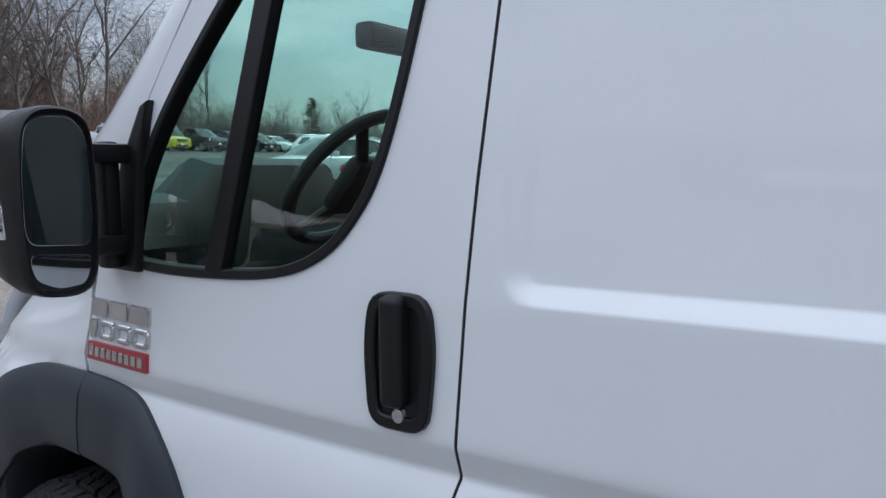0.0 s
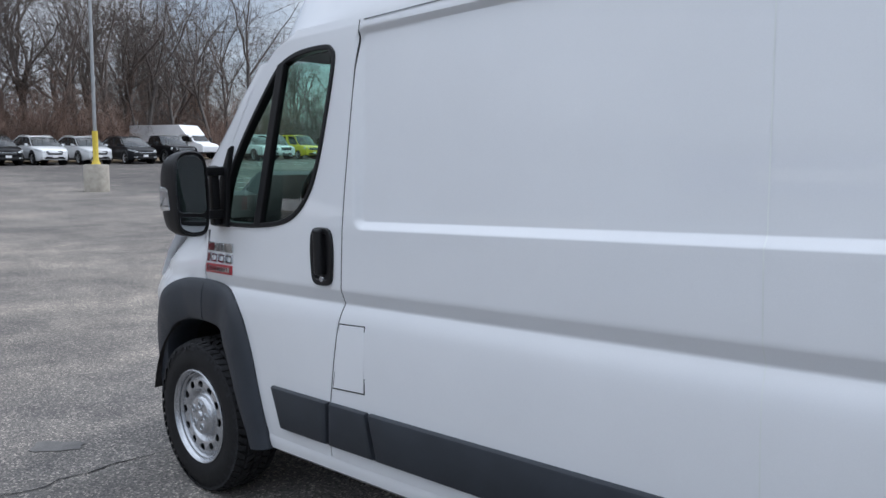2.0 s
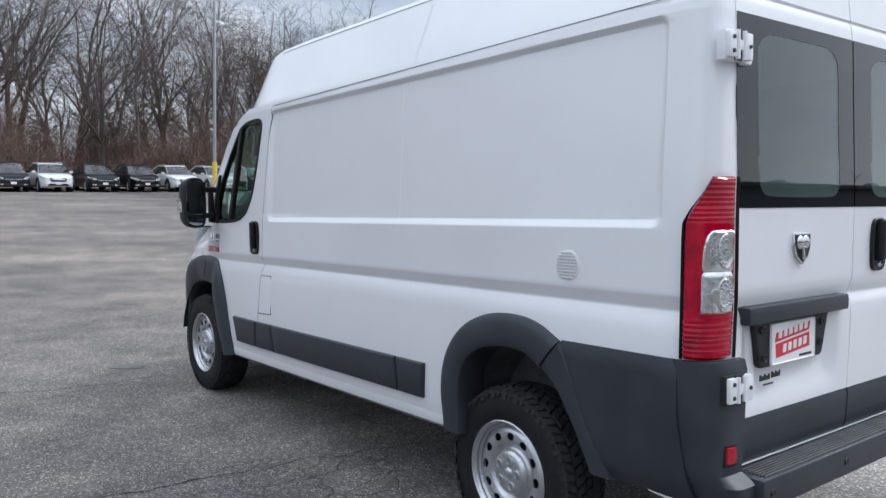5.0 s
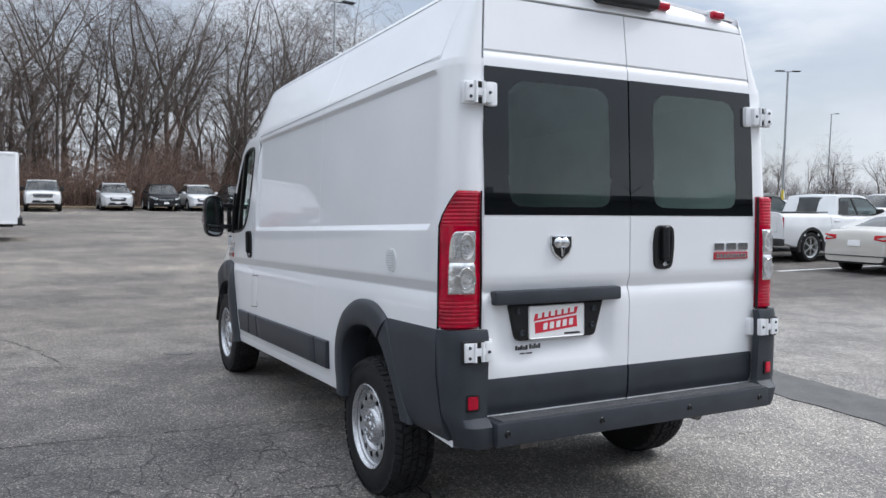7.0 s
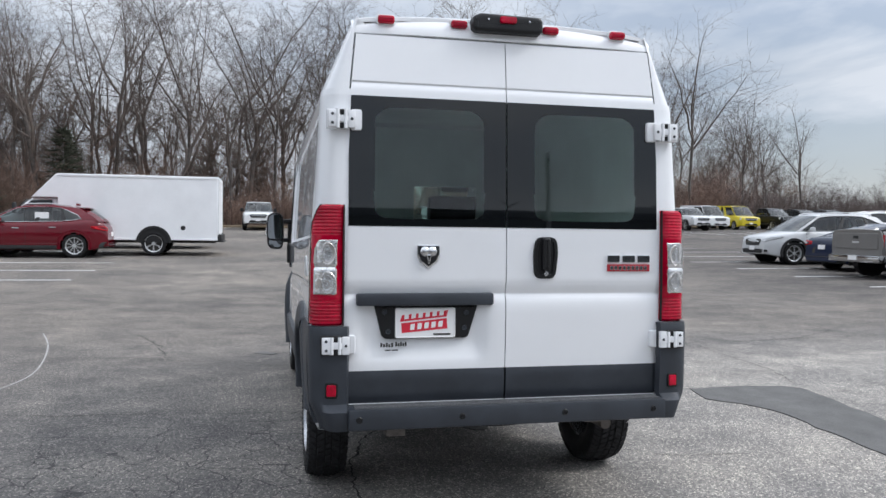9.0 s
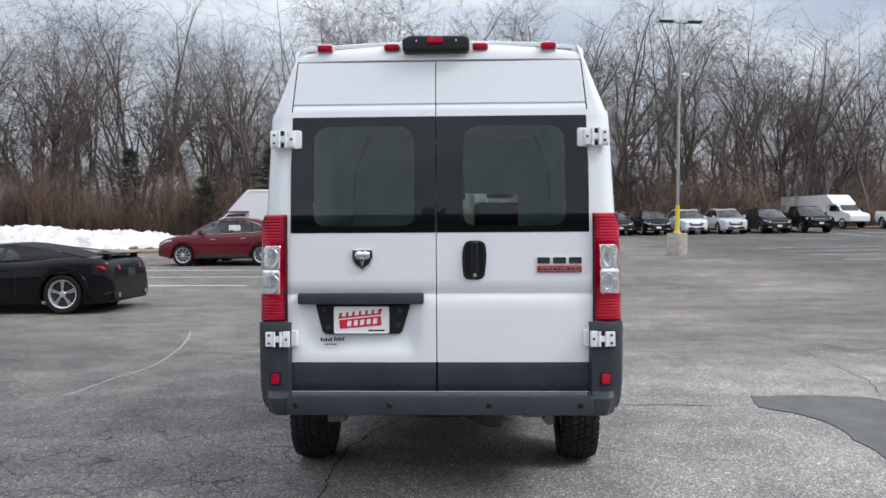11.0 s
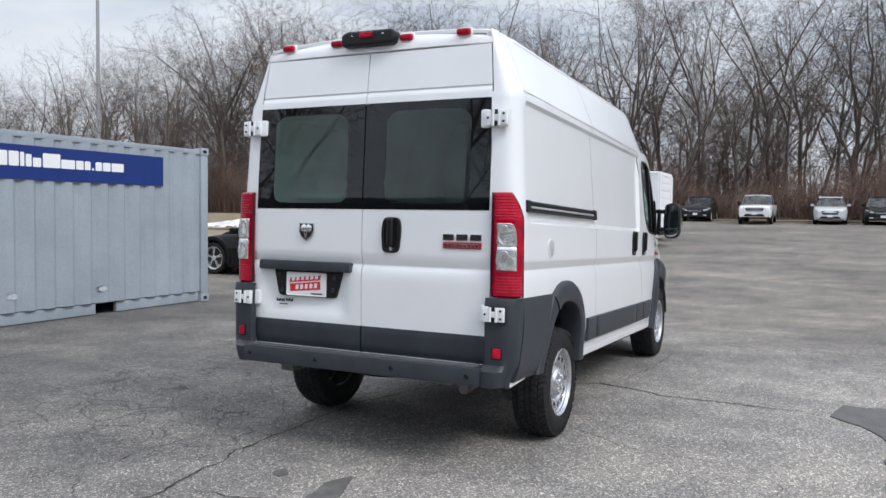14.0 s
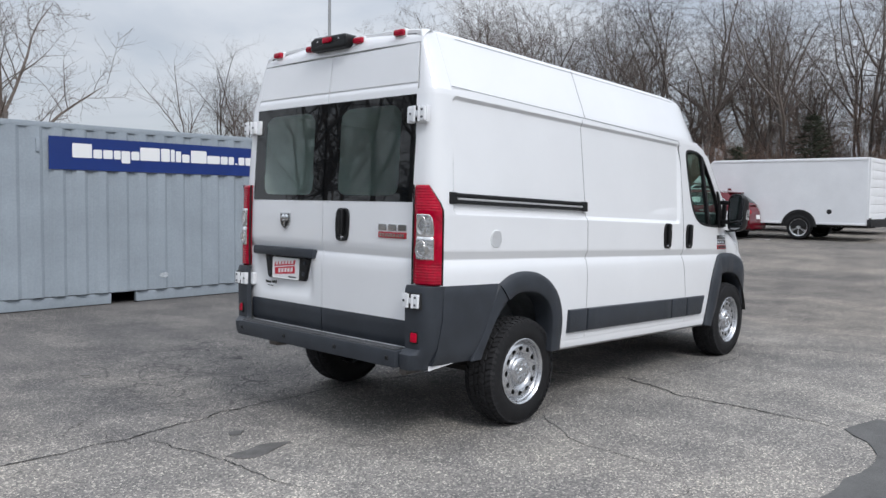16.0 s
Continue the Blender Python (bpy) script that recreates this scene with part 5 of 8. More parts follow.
for cx in (0.0, 3.45):
    for sg in (-1, 1):
        lug_wheel("wheel", (cx, sg * (0.868 if cx > 1 else 0.846), 0.365), sg, van, "silver steel wheel with all-terrain tyre")

# ---- ground ----


def ground_z(x, y):
    """The lot lies flat round the van and rises gently towards the wood."""
    a = max(0.0, -x - 3)
    b = max(0.0, y - 6)
    z = 0.0262 * a * a / (a + 3) + 0.010 * b * b / (b + 6)
    return z * (1 - 0.0) if x > -90 else z


def ground_sheet():
    xs = [-3000, -1200, -500, -250, -160] + list(range(-120, -50, 10)) + [x * 2 for x in range(-24, 0)] + [0, 1, 2, 3, 4, 6, 8, 12, 20, 40, 80, 160, 400, 1200, 3000]
    ys = [-3000, -1200, -400, -160, -80, -50, -36] + [y * 2 for y in range(-14, 30)] + [64, 80, 110, 160, 300, 600, 1200, 3000]
    bm = bmesh.new()
    grid(bm, [[Vector((x, y, ground_z(max(x, -130), min(y, 140)))) for y in ys] for x in xs])
    return bm


def asphalt():
    m = bpy.data.materials.new("worn_asphalt")
    m.use_nodes = True
    nt = m.node_tree
    nd, lk = nt.nodes, nt.links
    b = nd["Principled BSDF"]
    co = nd.new("ShaderNodeTexCoord")

    def noise_tex(scale, detail=6, rough=0.6, src=None):
        n = nd.new("ShaderNodeTexNoise")
        n.inputs["Scale"].default_value, n.inputs["Detail"].default_value, n.inputs["Roughness"].default_value = scale, detail, rough
        lk.new(src or co.outputs["Object"], n.inputs["Vector"])
        return n.outputs[0]

    def ramp(src, stops):
        r = nd.new("ShaderNodeValToRGB")
        while len(r.color_ramp.elements) < len(stops):
            r.color_ramp.elements.new(0.5)
        for e, (p, c) in zip(r.color_ramp.elements, stops):
            e.position, e.color = p, (*c, 1)
        lk.new(src, r.inputs[0])
        return r.outputs[0]

    def mix(kind, f, a, c):
        x = nd.new("ShaderNodeMixRGB")
        x.blend_type = kind
        for s, v in zip(x.inputs, (f, a, c)):
            if isinstance(v, (int, float)):
                s.default_value = v
            elif isinstance(v, tuple):
                s.default_value = (*v, 1)
            else:
                lk.new(v, s)
        return x.outputs[0]
    dark = ramp(noise_tex(0.22, 5), [(0.34, (0.116, 0.113, 0.113)), (0.5, (0.153, 0.148, 0.145)), (0.66, (0.202, 0.194, 0.185))])
    pale = ramp(noise_tex(0.30, 5), [(0.34, (0.205, 0.200, 0.195)), (0.66, (0.305, 0.293, 0.278))])
    # the asphalt is paler behind and beside the parked van, with a wavering edge
    sep, wob = nd.new("ShaderNodeSeparateXYZ"), noise_tex(0.5, 6)
    lk.new(co.outputs["Object"], sep.inputs[0])

    def span(src, lo, hi):
        m_ = nd.new("ShaderNodeMapRange")
        m_.interpolation_type = "SMOOTHSTEP"
        m_.inputs["From Min"].default_value, m_.inputs["From Max"].default_value = lo, hi
        lk.new(src, m_.inputs["Value"])
        return m_.outputs[0]

    def math_(op, p, q):
        n_ = nd.new("ShaderNodeMath")
        n_.operation = op
        for s_, v_ in zip(n_.inputs, (p, q)):
            if isinstance(v_, (int, float)):
                s_.default_value = v_
            else:
                lk.new(v_, s_)
        return n_.outputs[0]
    off = math_("MULTIPLY", math_("SUBTRACT", wob, 0.5), 2.4)
    yy, xx = math_("ADD", sep.outputs[1], off), math_("ADD", sep.outputs[0], off)
    zone = math_("MULTIPLY", math_("MULTIPLY", span(yy, -1.6, 0.8), span(yy, 13.0, 8.0)), span(xx, -3.0, 1.0))
    # smooth ramp along x: warmer and paler at low x, darker towards high x
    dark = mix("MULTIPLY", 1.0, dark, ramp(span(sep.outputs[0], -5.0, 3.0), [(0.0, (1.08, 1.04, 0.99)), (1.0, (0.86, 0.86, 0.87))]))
    # it is darker again in the bays beyond the open side
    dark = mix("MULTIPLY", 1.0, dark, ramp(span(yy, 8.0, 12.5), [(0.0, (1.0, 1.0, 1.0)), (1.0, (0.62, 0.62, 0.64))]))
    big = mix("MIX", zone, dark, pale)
    # tyre-worn streaks across the lot
    smap = nd.new("ShaderNodeMapping")
    smap.inputs["Scale"].default_value = (0.9, 0.28, 1.0)
    lk.new(co.outputs["Object"], smap.inputs["Vector"])
    big = mix("MULTIPLY", 1.0, big, ramp(noise_tex(1.0, 6, 0.62, smap.outputs[0]), [(0.36, (0.87, 0.87, 0.88)), (0.64, (1.16, 1.14, 1.11))]))
    mid = ramp(noise_tex(1.7, 7, 0.65), [(0.35, (0.76, 0.76, 0.77)), (0.65, (1.18, 1.17, 1.14))])
    base = mix("MULTIPLY", 1.0, big, mid)
    vor = nd.new("ShaderNodeTexVoronoi")
    vor.inputs["Scale"].default_value = 105
    lk.new(co.outputs["Object"], vor.inputs["Vector"])
    bw = nd.new("ShaderNodeSeparateColor")
    lk.new(vor.outputs["Color"], bw.inputs[0])
    speck = ramp(bw.outputs[0], [(0.0, (0.50, 0.50, 0.51)), (0.45, (0.86, 0.86, 0.86)), (0.82, (1.16, 1.14, 1.12)), (1.0, (2.5, 2.4, 2.25))])
    base = mix("MULTIPLY", 1.0, base, speck)
    # crazing: a net of hairline cracks where the old surface has given way
    dist = nd.new("ShaderNodeMixRGB")
    dist.blend_type, dist.inputs[0].default_value = "ADD", 0.16
    wn_ = nd.new("ShaderNodeTexNoise")
    wn_.inputs["Scale"].default_value, wn_.inputs["Detail"].default_value = 5.0, 5.0
    lk.new(co.outputs["Object"], wn_.inputs["Vector"])
    lk.new(co.outputs["Object"], dist.inputs[1])
    lk.new(wn_.outputs["Color"], dist.inputs[2])
    net = nd.new("ShaderNodeTexVoronoi")
    net.feature, net.inputs["Scale"].default_value = "DISTANCE_TO_EDGE", 3.6
    lk.new(dist.outputs[0], net.inputs["Vector"])
    hair = span(net.outputs["Distance"], 0.022, 0.006)
    patchy = span(noise_tex(0.55, 4), 0.50, 0.60)
    craze = math_("MULTIPLY", math_("MULTIPLY", span(sep.outputs[1], -4.2, -2.6), span(sep.outputs[1], -0.2, -1.0)), math_("MULTIPLY", span(sep.outputs[0], 1.2, 2.4), span(sep.outputs[0], 5.8, 4.6)))
    where = math_("MAXIMUM", craze, math_("MULTIPLY", patchy, 0.28))
    base = mix("MIX", math_("MULTIPLY", math_("MULTIPLY", hair, where), 0.8), base, (0.03, 0.03, 0.031))
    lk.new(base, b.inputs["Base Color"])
    b.inputs["Roughness"].default_value, b.inputs["Specular IOR Level"].default_value = 0.85, 0.3
    bp = nd.new("ShaderNodeBump")
    bp.inputs["Strength"].default_value, bp.inputs["Distance"].default_value = 0.6, 0.006
    lk.new(vor.outputs["Distance"], bp.inputs["Height"])
    lk.new(bp.outputs[0], b.inputs["Normal"])
    return m


M_ASPHALT = asphalt()
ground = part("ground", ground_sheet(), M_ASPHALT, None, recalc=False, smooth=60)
tagged(ground, "worn grey asphalt of a car park with stains", "asphalt", kind="structure")

# ---- shipping container ----
M_CONT = material("grey_blue_container_paint", (0.30, 0.34, 0.38), 0.5, var=0.10, scale=1.3, rough_var=0.1, fine=0.05, fine_scale=35, bump=0.05, bump_scale=25)
M_SIGN = material("blue_sign_sheet", (0.005, 0.027, 0.17), 0.4, var=0.08, scale=2)
cont = thing("shipping_container", pose(1.60, -6.63, 0), "grey-blue corrugated steel shipping container with a blue sign", "container")
L, WID, H = 6.06, 2.44, 2.50
SCUFFS = ((0.44, 0.37), (-0.93, 0.36))


def corrugated(n, length, z0, z1, depth=0.036):
    """A wall of trapezoid ribs along x, its outer faces at y = 0."""
    pts, p = [], length / n
    for k in range(n):
        a = -length / 2 + k * p
        pts += [(a, -depth), (a + p * 0.26, -depth), (a + p * 0.45, 0), (a + p * 0.80, 0)]
    pts.append((length / 2, -depth))
    bm = bmesh.new()
    grid(bm, [[Vector((x, y, z)) for x, y in pts] for z in np.linspace(z0, z1, 5)])
    return bm, pts


bm, wave = corrugated(20, L - 0.30, 0.17, H - 0.10)
part("corrugated_wall", bm, M_CONT, cont, smooth=20)
for end in (-1, 1):
    bm, _ = corrugated(9, WID - 0.3, 0.17, H - 0.10)
    bm.transform(Matrix.Translation((end * (L / 2 - 0.02), -WID / 2, 0)) @ Matrix.Rotation(radians(90 * end - 0), 4, "Z"))
    part("end_wall", bm, M_CONT, cont, smooth=20)
bm, _ = corrugated(20, L - 0.30, 0.17, H - 0.10)
bm.transform(Matrix.Translation((0, -WID, 0)))
part("corrugated_wall", bm, M_CONT, cont, smooth=20)
for x in (-L / 2 + 0.08, L / 2 - 0.08):
    for y in (-0.07, -WID + 0.07):
        bm = bmesh.new()
        box(bm, (x, y, H / 2), (0.155, 0.15, H - 0.24), 0.01)
        part("corner_post", bm, M_CONT, cont)
        for z in (0.06, H - 0.06):
            bm = bmesh.new()
            box(bm, (x, y, z), (0.178, 0.165, 0.12), 0.012)
            cc = part("corner_casting", bm, M_CONT, cont)
            bm = bmesh.new()
            box(bm, (x, y + (0.0835 if y > -1 else -0.0835), z), (0.075, 0.002, 0.05), 0.0)
            part("casting_hole", bm, M_SEAM, cc)
for y in (-0.045, -WID + 0.045):
    bm = bmesh.new()
    box(bm, (0, y, H - 0.07), (L - 0.34, 0.07, 0.075), 0.008)
    part("top_rail", bm, M_CONT, cont)
    # bottom rail, cut by two forklift pockets
    for a, b in ((-L / 2 + 0.17, -1.205), (-0.845, 0.845), (1.205, L / 2 - 0.17)):
        bm = bmesh.new()
        box(bm, ((a + b) / 2, y - 0.035, 0.085), (b - a, 0.07, 0.15), 0.008)
        part("bottom_rail", bm, M_CONT, cont)
    for c in (-1.025, 1.025):
        bm = bmesh.new()
        box(bm, (c, y - 0.035, 0.165), (0.36, 0.06, 0.018), 0.003)
        part("pocket_lintel", bm, M_CONT, cont)
bm = bmesh.new()
box(bm, (0, -WID / 2, 0.19), (L - 0.2, WID - 0.2, 0.04), 0.0)
part("container_floor", bm, M_UNDER, cont)
bm = bmesh.new()
box(bm, (0, -WID / 2, H - 0.06), (L - 0.25, WID - 0.15, 0.04), 0.0)
part("container_roof", bm, M_CONT, cont)
# lashing bracket and a dent patch
bm = bmesh.new()
box(bm, (2.17, 0.012, 2.16), (0.045, 0.03, 0.17), 0.006)
part("bracket", bm, M_CONT, cont)
# sign, bent slightly by the ribs at its lower edge
bm, rows = bmesh.new(), []
for k, z in enumerate(np.linspace(1.855, 2.29, 7)):
    rows.append([Vector((-2.055 + 4.09 * j / 80, 0.012 - (0.004 if (j % 4 in (0, 1)) else 0.0) * (1 - k / 6) ** 2, z)) for j in range(81)])
grid(bm, rows)
fold(bm, (0, -0.006, 0))
sign = part("sign", bm, M_SIGN, cont, "long blue sign with white bars", recalc=False)

# two knocks in the wall with bare, scuffed metal
M_SCUFF = material("scuffed_bare_metal", (0.46, 0.49, 0.52), 0.5, var=0.2, scale=30)
for u, v in SCUFFS:
    bm = bmesh.new()
    o = [(u + 0.075 * math.cos(k * math.pi / 7) * (1 + 0.5 * noise.noise(Vector((k * 1.3, u, 0)))), v + 0.035 * math.sin(k * math.pi / 7) * (1 + 0.6 * noise.noise(Vector((k * 1.7, u, 4))))) for k in range(14)]
    slab(bm, o, lambda p, q, w: Vector((p, 0.002 + w, q)), -0.004, 0.004, 0.002)
    part("scuff", bm, M_SCUFF, cont)
    bm = bmesh.new()
    slab(bm, [(a + 0.03, b + 0.045) for a, b in o[:8]], lambda p, q, w: Vector((p, 0.002 + w, q)), -0.004, 0.003, 0.001)
    part("dent", bm, M_CONT, cont)

# sign writing: one plain white bar for each character
for k, (a, b, z0, z1) in enumerate([(0.30, 0.52, 2.02, 2.21), (0.535, 0.635, 2.02, 2.14), (0.65, 0.76, 2.02, 2.14), (0.775, 0.855, 2.02, 2.14), (0.865, 0.97, 1.97, 2.14), (0.985, 1.085, 2.02, 2.14),
                                    (1.095, 1.345, 2.02, 2.205), (1.36, 1.475, 2.02, 2.205), (1.49, 1.54, 2.02, 2.20), (1.555, 1.625, 2.02, 2.18), (1.64, 1.74, 2.02, 2.14),
                                    (1.76, 1.98, 2.02, 2.205), (1.99, 2.17, 2.02, 2.14), (2.185, 2.285, 2.02, 2.14), (2.30, 2.38, 2.02, 2.14),
                                    (2.40, 2.43, 2.02, 2.05), (2.45, 2.54, 2.02, 2.14), (2.555, 2.665, 2.02, 2.14), (2.68, 2.86, 2.02, 2.14)]):
    bm = bmesh.new()
    x1, x0 = 2.035 - (a - 0.30) * 1.185 - 0.30, 2.035 - (b - 0.30) * 1.185 - 0.30
    slab(bm, round2(rect2(x0, x1, z0, z1), 0.02), lambda u, v, w: Vector((u, 0.012 + w, v)), 0, 0.003, 0.001)
    part("sign_bar", bm, M_PLATE_WHITE, sign)

# ---- cracks, patches, stains and paint on the asphalt ----
M_CRACK = material("dark_crack", (0.022, 0.021, 0.020), 0.95, var=0.4, scale=30)
M_PATCH = material("dark_asphalt_patch", (0.105, 0.103, 0.101), 0.85, var=0.22, scale=3, bump=0.4, bump_scale=140, fine=0.25, fine_scale=200)
M_STAIN = material("oil_stain", (0.105, 0.100, 0.096), 0.7, var=0.3, scale=8, fine=0.2, fine_scale=150)
M_LINE = material("white_bay_line_paint", (0.66, 0.66, 0.65), 0.8, var=0.2, scale=4, fine=0.2, fine_scale=50)
M_PAINT = material("faded_line_paint", (0.33, 0.32, 0.31), 0.8, var=0.3, scale=5, fine=0.3, fine_scale=60)


def wander(pts, step=0.05, amp=0.018, seed=1):
    """A jagged line through flat points."""
    out = []
    for i in range(len(pts) - 1):
        a, b = Vector(pts[i]), Vector(pts[i + 1])
        n = max(1, int((b - a).length / step))
        side = Vector((-(b - a).y, (b - a).x)).normalized()
        for k in range(n):
            p = a.lerp(b, k / n)
            q = noise.noise(Vector((p.x * 5, p.y * 5, seed))) * 2 + noise.noise(Vector((p.x * 17, p.y * 17, seed + 7)))
            out.append(p + side * amp * q)
    out.append(Vector(pts[-1]))
    return out


def crack(pts, width=0.010, seed=1, amp=0.024):
    line = wander(pts, 0.04, amp, seed)
    bm, prev = bmesh.new(), None
    for i, p in enumerate(line):
        d = (line[min(i + 1, len(line) - 1)] - line[max(i - 1, 0)]).normalized()
        side = Vector((-d.y, d.x))
        w = width * (0.28 + 1.0 * abs(noise.noise(Vector((p.x * 9, p.y * 9, seed + 3))))) * min(1.0, 0.25 + min(i, len(line) - 1 - i) * 0.1)
        z = ground_z(p.x, p.y) + 0.004
        a, b = bm.verts.new((p.x + side.x * w, p.y + side.y * w, z)), bm.verts.new((p.x - side.x * w, p.y - side.y * w, z))
        if prev:
            bm.faces.new((prev[0], prev[1], b, a))
        prev = (a, b)
    ob = part("crack", bm, M_CRACK, ground, recalc=False, smooth=0)
    return ob


CRACKS = [
    ([(7.4, -0.75), (6.1, -0.55), (5.39, -0.58), (4.72, -0.68), (4.05, -0.70), (3.45, -0.70), (2.90, -0.58), (2.4, -0.40)], 0.011),
    ([(5.42, -0.55), (5.36, -0.08), (5.27, 0.21), (5.30, 0.65), (5.22, 0.95)], 0.007),
    ([(2.0, -0.3), (1.91, 0.3), (1.71, 0.8), (1.78, 1.10), (1.90, 1.35), (1.92, 1.9), (1.97, 2.58)], 0.014),
    ([(-0.55, -0.8), (-0.35, 0.3), (-0.6, 0.75), (-1.02, 1.5), (-1.12, 3.1), (-1.22, 5.0), (-1.6, 8.0)], 0.011),
    ([(-3.5, -3.45), (-2.9, -2.9), (-1.85, -2.5), (-0.9, -2.29)], 0.012),
    ([(-1.1, -3.6), (-0.9, -2.5), (-0.6, -1.9), (-0.6, -1.3), (-0.6, -0.8)], 0.010),
    ([(1.5, -4.6), (1.70, -2.9), (1.79, -2.1), (1.86, -1.3), (1.97, -0.7), (2.05, -0.3)], 0.008),
    ([(0.5, -0.55), (1.14, -0.42), (1.8, -0.3), (2.0, -0.3)], 0.008),
    ([(1.42, 0.92), (0.78, 1.05), (-0.2, 1.08), (-0.5, 1.2)], 0.008),
    ([(-2.1, 4.4), (-1.2, 4.97), (-1.34, 5.94), (-2.07, 7.17), (-3.73, 7.49), (-5.3, 7.5)], 0.012),
    ([(-1.01, 4.27), (0.72, 4.13), (1.55, 3.9)], 0.009),
    ([(-2.48, 6.58), (-1.41, 7.56), (-0.4, 9.0)], 0.012),
    ([(2.75, 0.75), (3.12, 0.88), (3.5, 1.4), (3.6, 2.2)], 0.006),
]
for k, (pts, w) in enumerate(CRACKS):
    crack(pts, w, k + 1)
# crazed asphalt beside the van: short cracks that branch from one another
rng = random.Random(4)
for k in range(46):
    x, y = rng.uniform(1.5, 5.6), rng.uniform(-2.9, -0.9)
    if k > 34:
        x, y = rng.uniform(2.2, 5.0), rng.uniform(1.6, 3.6)
    a = rng.choice((0.1, 1.5, 0.8, 2.3)) + rng.uniform(-0.3, 0.3)
    n = rng.uniform(0.25, 0.7)
    if k > 38:
        continue
    crack([(x, y), (x + n * 0.5 * math.cos(a) , y + n * 0.5 * math.sin(a)), (x + n * math.cos(a + 0.4), y + n * math.sin(a + 0.4))], 0.0045, 60 + k, 0.03)


def flat_patch(name, outline, mat, label, lift=0.005, jag=0.03, seed=2, parent=None):
    line = wander(outline + outline[:1], 0.12, jag, seed)[:-1]
    bm = bmesh.new()
    top = [bm.verts.new((p.x, p.y, ground_z(p.x, p.y) + lift)) for p in line]
    low = [bm.verts.new((p.x, p.y, ground_z(p.x, p.y) - 0.01)) for p in line]
    bm.faces.new(top)
    for i in range(len(top)):
        bm.faces.new((top[i - 1], top[i], low[i], low[i - 1]))
    ob = part(name, bm, mat, parent, smooth=0)
    return tagged(ob, label, name.replace("_", " "), kind="structure") if not parent else ob


flat_patch("asphalt_patch", [(1.56, 2.72), (1.75, 2.66), (1.98, 2.62), (2.2, 2.80), (2.45, 2.93), (2.75, 2.97), (3.2, 2.90), (3.77, 2.87), (4.6, 2.80), (5.6, 2.75), (5.62, 3.70), (4.4, 3.62), (3.6, 3.60), (2.94, 3.63), (2.53, 3.67), (2.19, 3.75), (1.73, 3.79), (1.58, 3.65), (1.52, 3.2)], M_PATCH, "dark newer asphalt repair strip in the car park", 0.008)
for k, (cx, cy, ra, rb, turn) in enumerate(((5.07, 0.21, 0.22, 0.07, 0.1), (-1.09, -1.20, 0.13, 0.09, 0.8), (4.95, -0.2, 0.05, 0.04, 0), (4.91, -2.53, 0.06, 0.04, 0.5), (2.35, 0.3, 0.26, 0.17, 0.4))):
    o = []
    for j in range(22):
        a = 2 * math.pi * j / 22
        q = 1 + 0.55 * noise.noise(Vector((math.cos(a) * 1.6, math.sin(a) * 1.6, k * 7.3)))
        u, v = ra * q * math.cos(a), rb * q * math.sin(a)
        o.append((cx + u * math.cos(turn) - v * math.sin(turn), cy + u * math.sin(turn) + v * math.cos(turn)))
    flat_patch("oil_stain", o, M_STAIN, "", 0.005, 0.012, 20 + k, ground)


def painted(pts, width, seed=5):
    bm, prev = bmesh.new(), None
    line = [Vector(p) for p in curve2(pts, 14, False)]
    for i, p in enumerate(line):
        d = (line[min(i + 1, len(line) - 1)] - line[max(i - 1, 0)]).normalized()
        s = Vector((-d.y, d.x)) * width / 2 * (0.6 + 0.7 * abs(noise.noise(Vector((p.x * 2, p.y * 2, seed)))))
        z = ground_z(p.x, p.y) + 0.005
        q = (bm.verts.new((p.x + s.x, p.y + s.y, z)), bm.verts.new((p.x - s.x, p.y - s.y, z)))
        if prev and noise.noise(Vector((p.x * 1.4, p.y * 1.4, seed + 9))) > -0.25:
            bm.faces.new((prev[0], prev[1], q[1], q[0]))
        prev = q
    loose = [v for v in bm.verts if not v.link_faces]
    bmesh.ops.delete(bm, geom=loose, context="VERTS")
    part("painted_line", bm, M_PAINT, ground, recalc=False, smooth=0)


def bay_line(x0, y0, x1, y1, seed):
    """A straight faded parking-bay line with worn edges."""
    bm, prev = bmesh.new(), None
    d = Vector((x1 - x0, y1 - y0)).normalized()
    for i in range(41):
        t = i / 40
        x, y = x0 + (x1 - x0) * t, y0 + (y1 - y0) * t
        s = 0.085 + 0.020 * noise.noise(Vector((x * 3, y * 3, seed)))
        z = ground_z(x, y) + 0.009
        q = (bm.verts.new((x - d.y * s, y + d.x * s, z)), bm.verts.new((x + d.y * s, y - d.x * s, z)))
        if prev:
            bm.faces.new((prev[0], q[0], q[1], prev[1]))
        prev = q
    facing(bm, (0, 0, 1))
    part("bay_line", bm, M_LINE, ground, recalc=False, smooth=0)


painted([(-3.4, -4.2), (-1.92, -3.75), (-0.21, -3.45), (0.74, -3.54), (1.51, -3.6), (1.95, -3.68)], 0.028)
for k in range(7):
    bay_line(-26.6 + k * 2.6, -5.5, -26.6 + k * 2.6, -11.0, k)
for k in range(15):
    bay_line(-28 + k * 2.8, 13.4, -28 + k * 2.8, 19.0, 30 + k)
for k in range(13, 22):
    bay_line(-40.5, -9 + k * 2.6, -46.5, -9 + k * 2.6, 50 + k)

# ---- cars ----
PAINTS = {}


def car_paint(name, c):
    if name not in PAINTS:
        PAINTS[name] = material(name + "_car_paint", c, 0.45, metal=0.0, coat=0.9 if max(c) > 0.02 else 0.45, var=0.05, scale=2, coat_rough=0.03, spec=0.1 if max(c) < 0.3 else 0.4)
    return PAINTS[name]


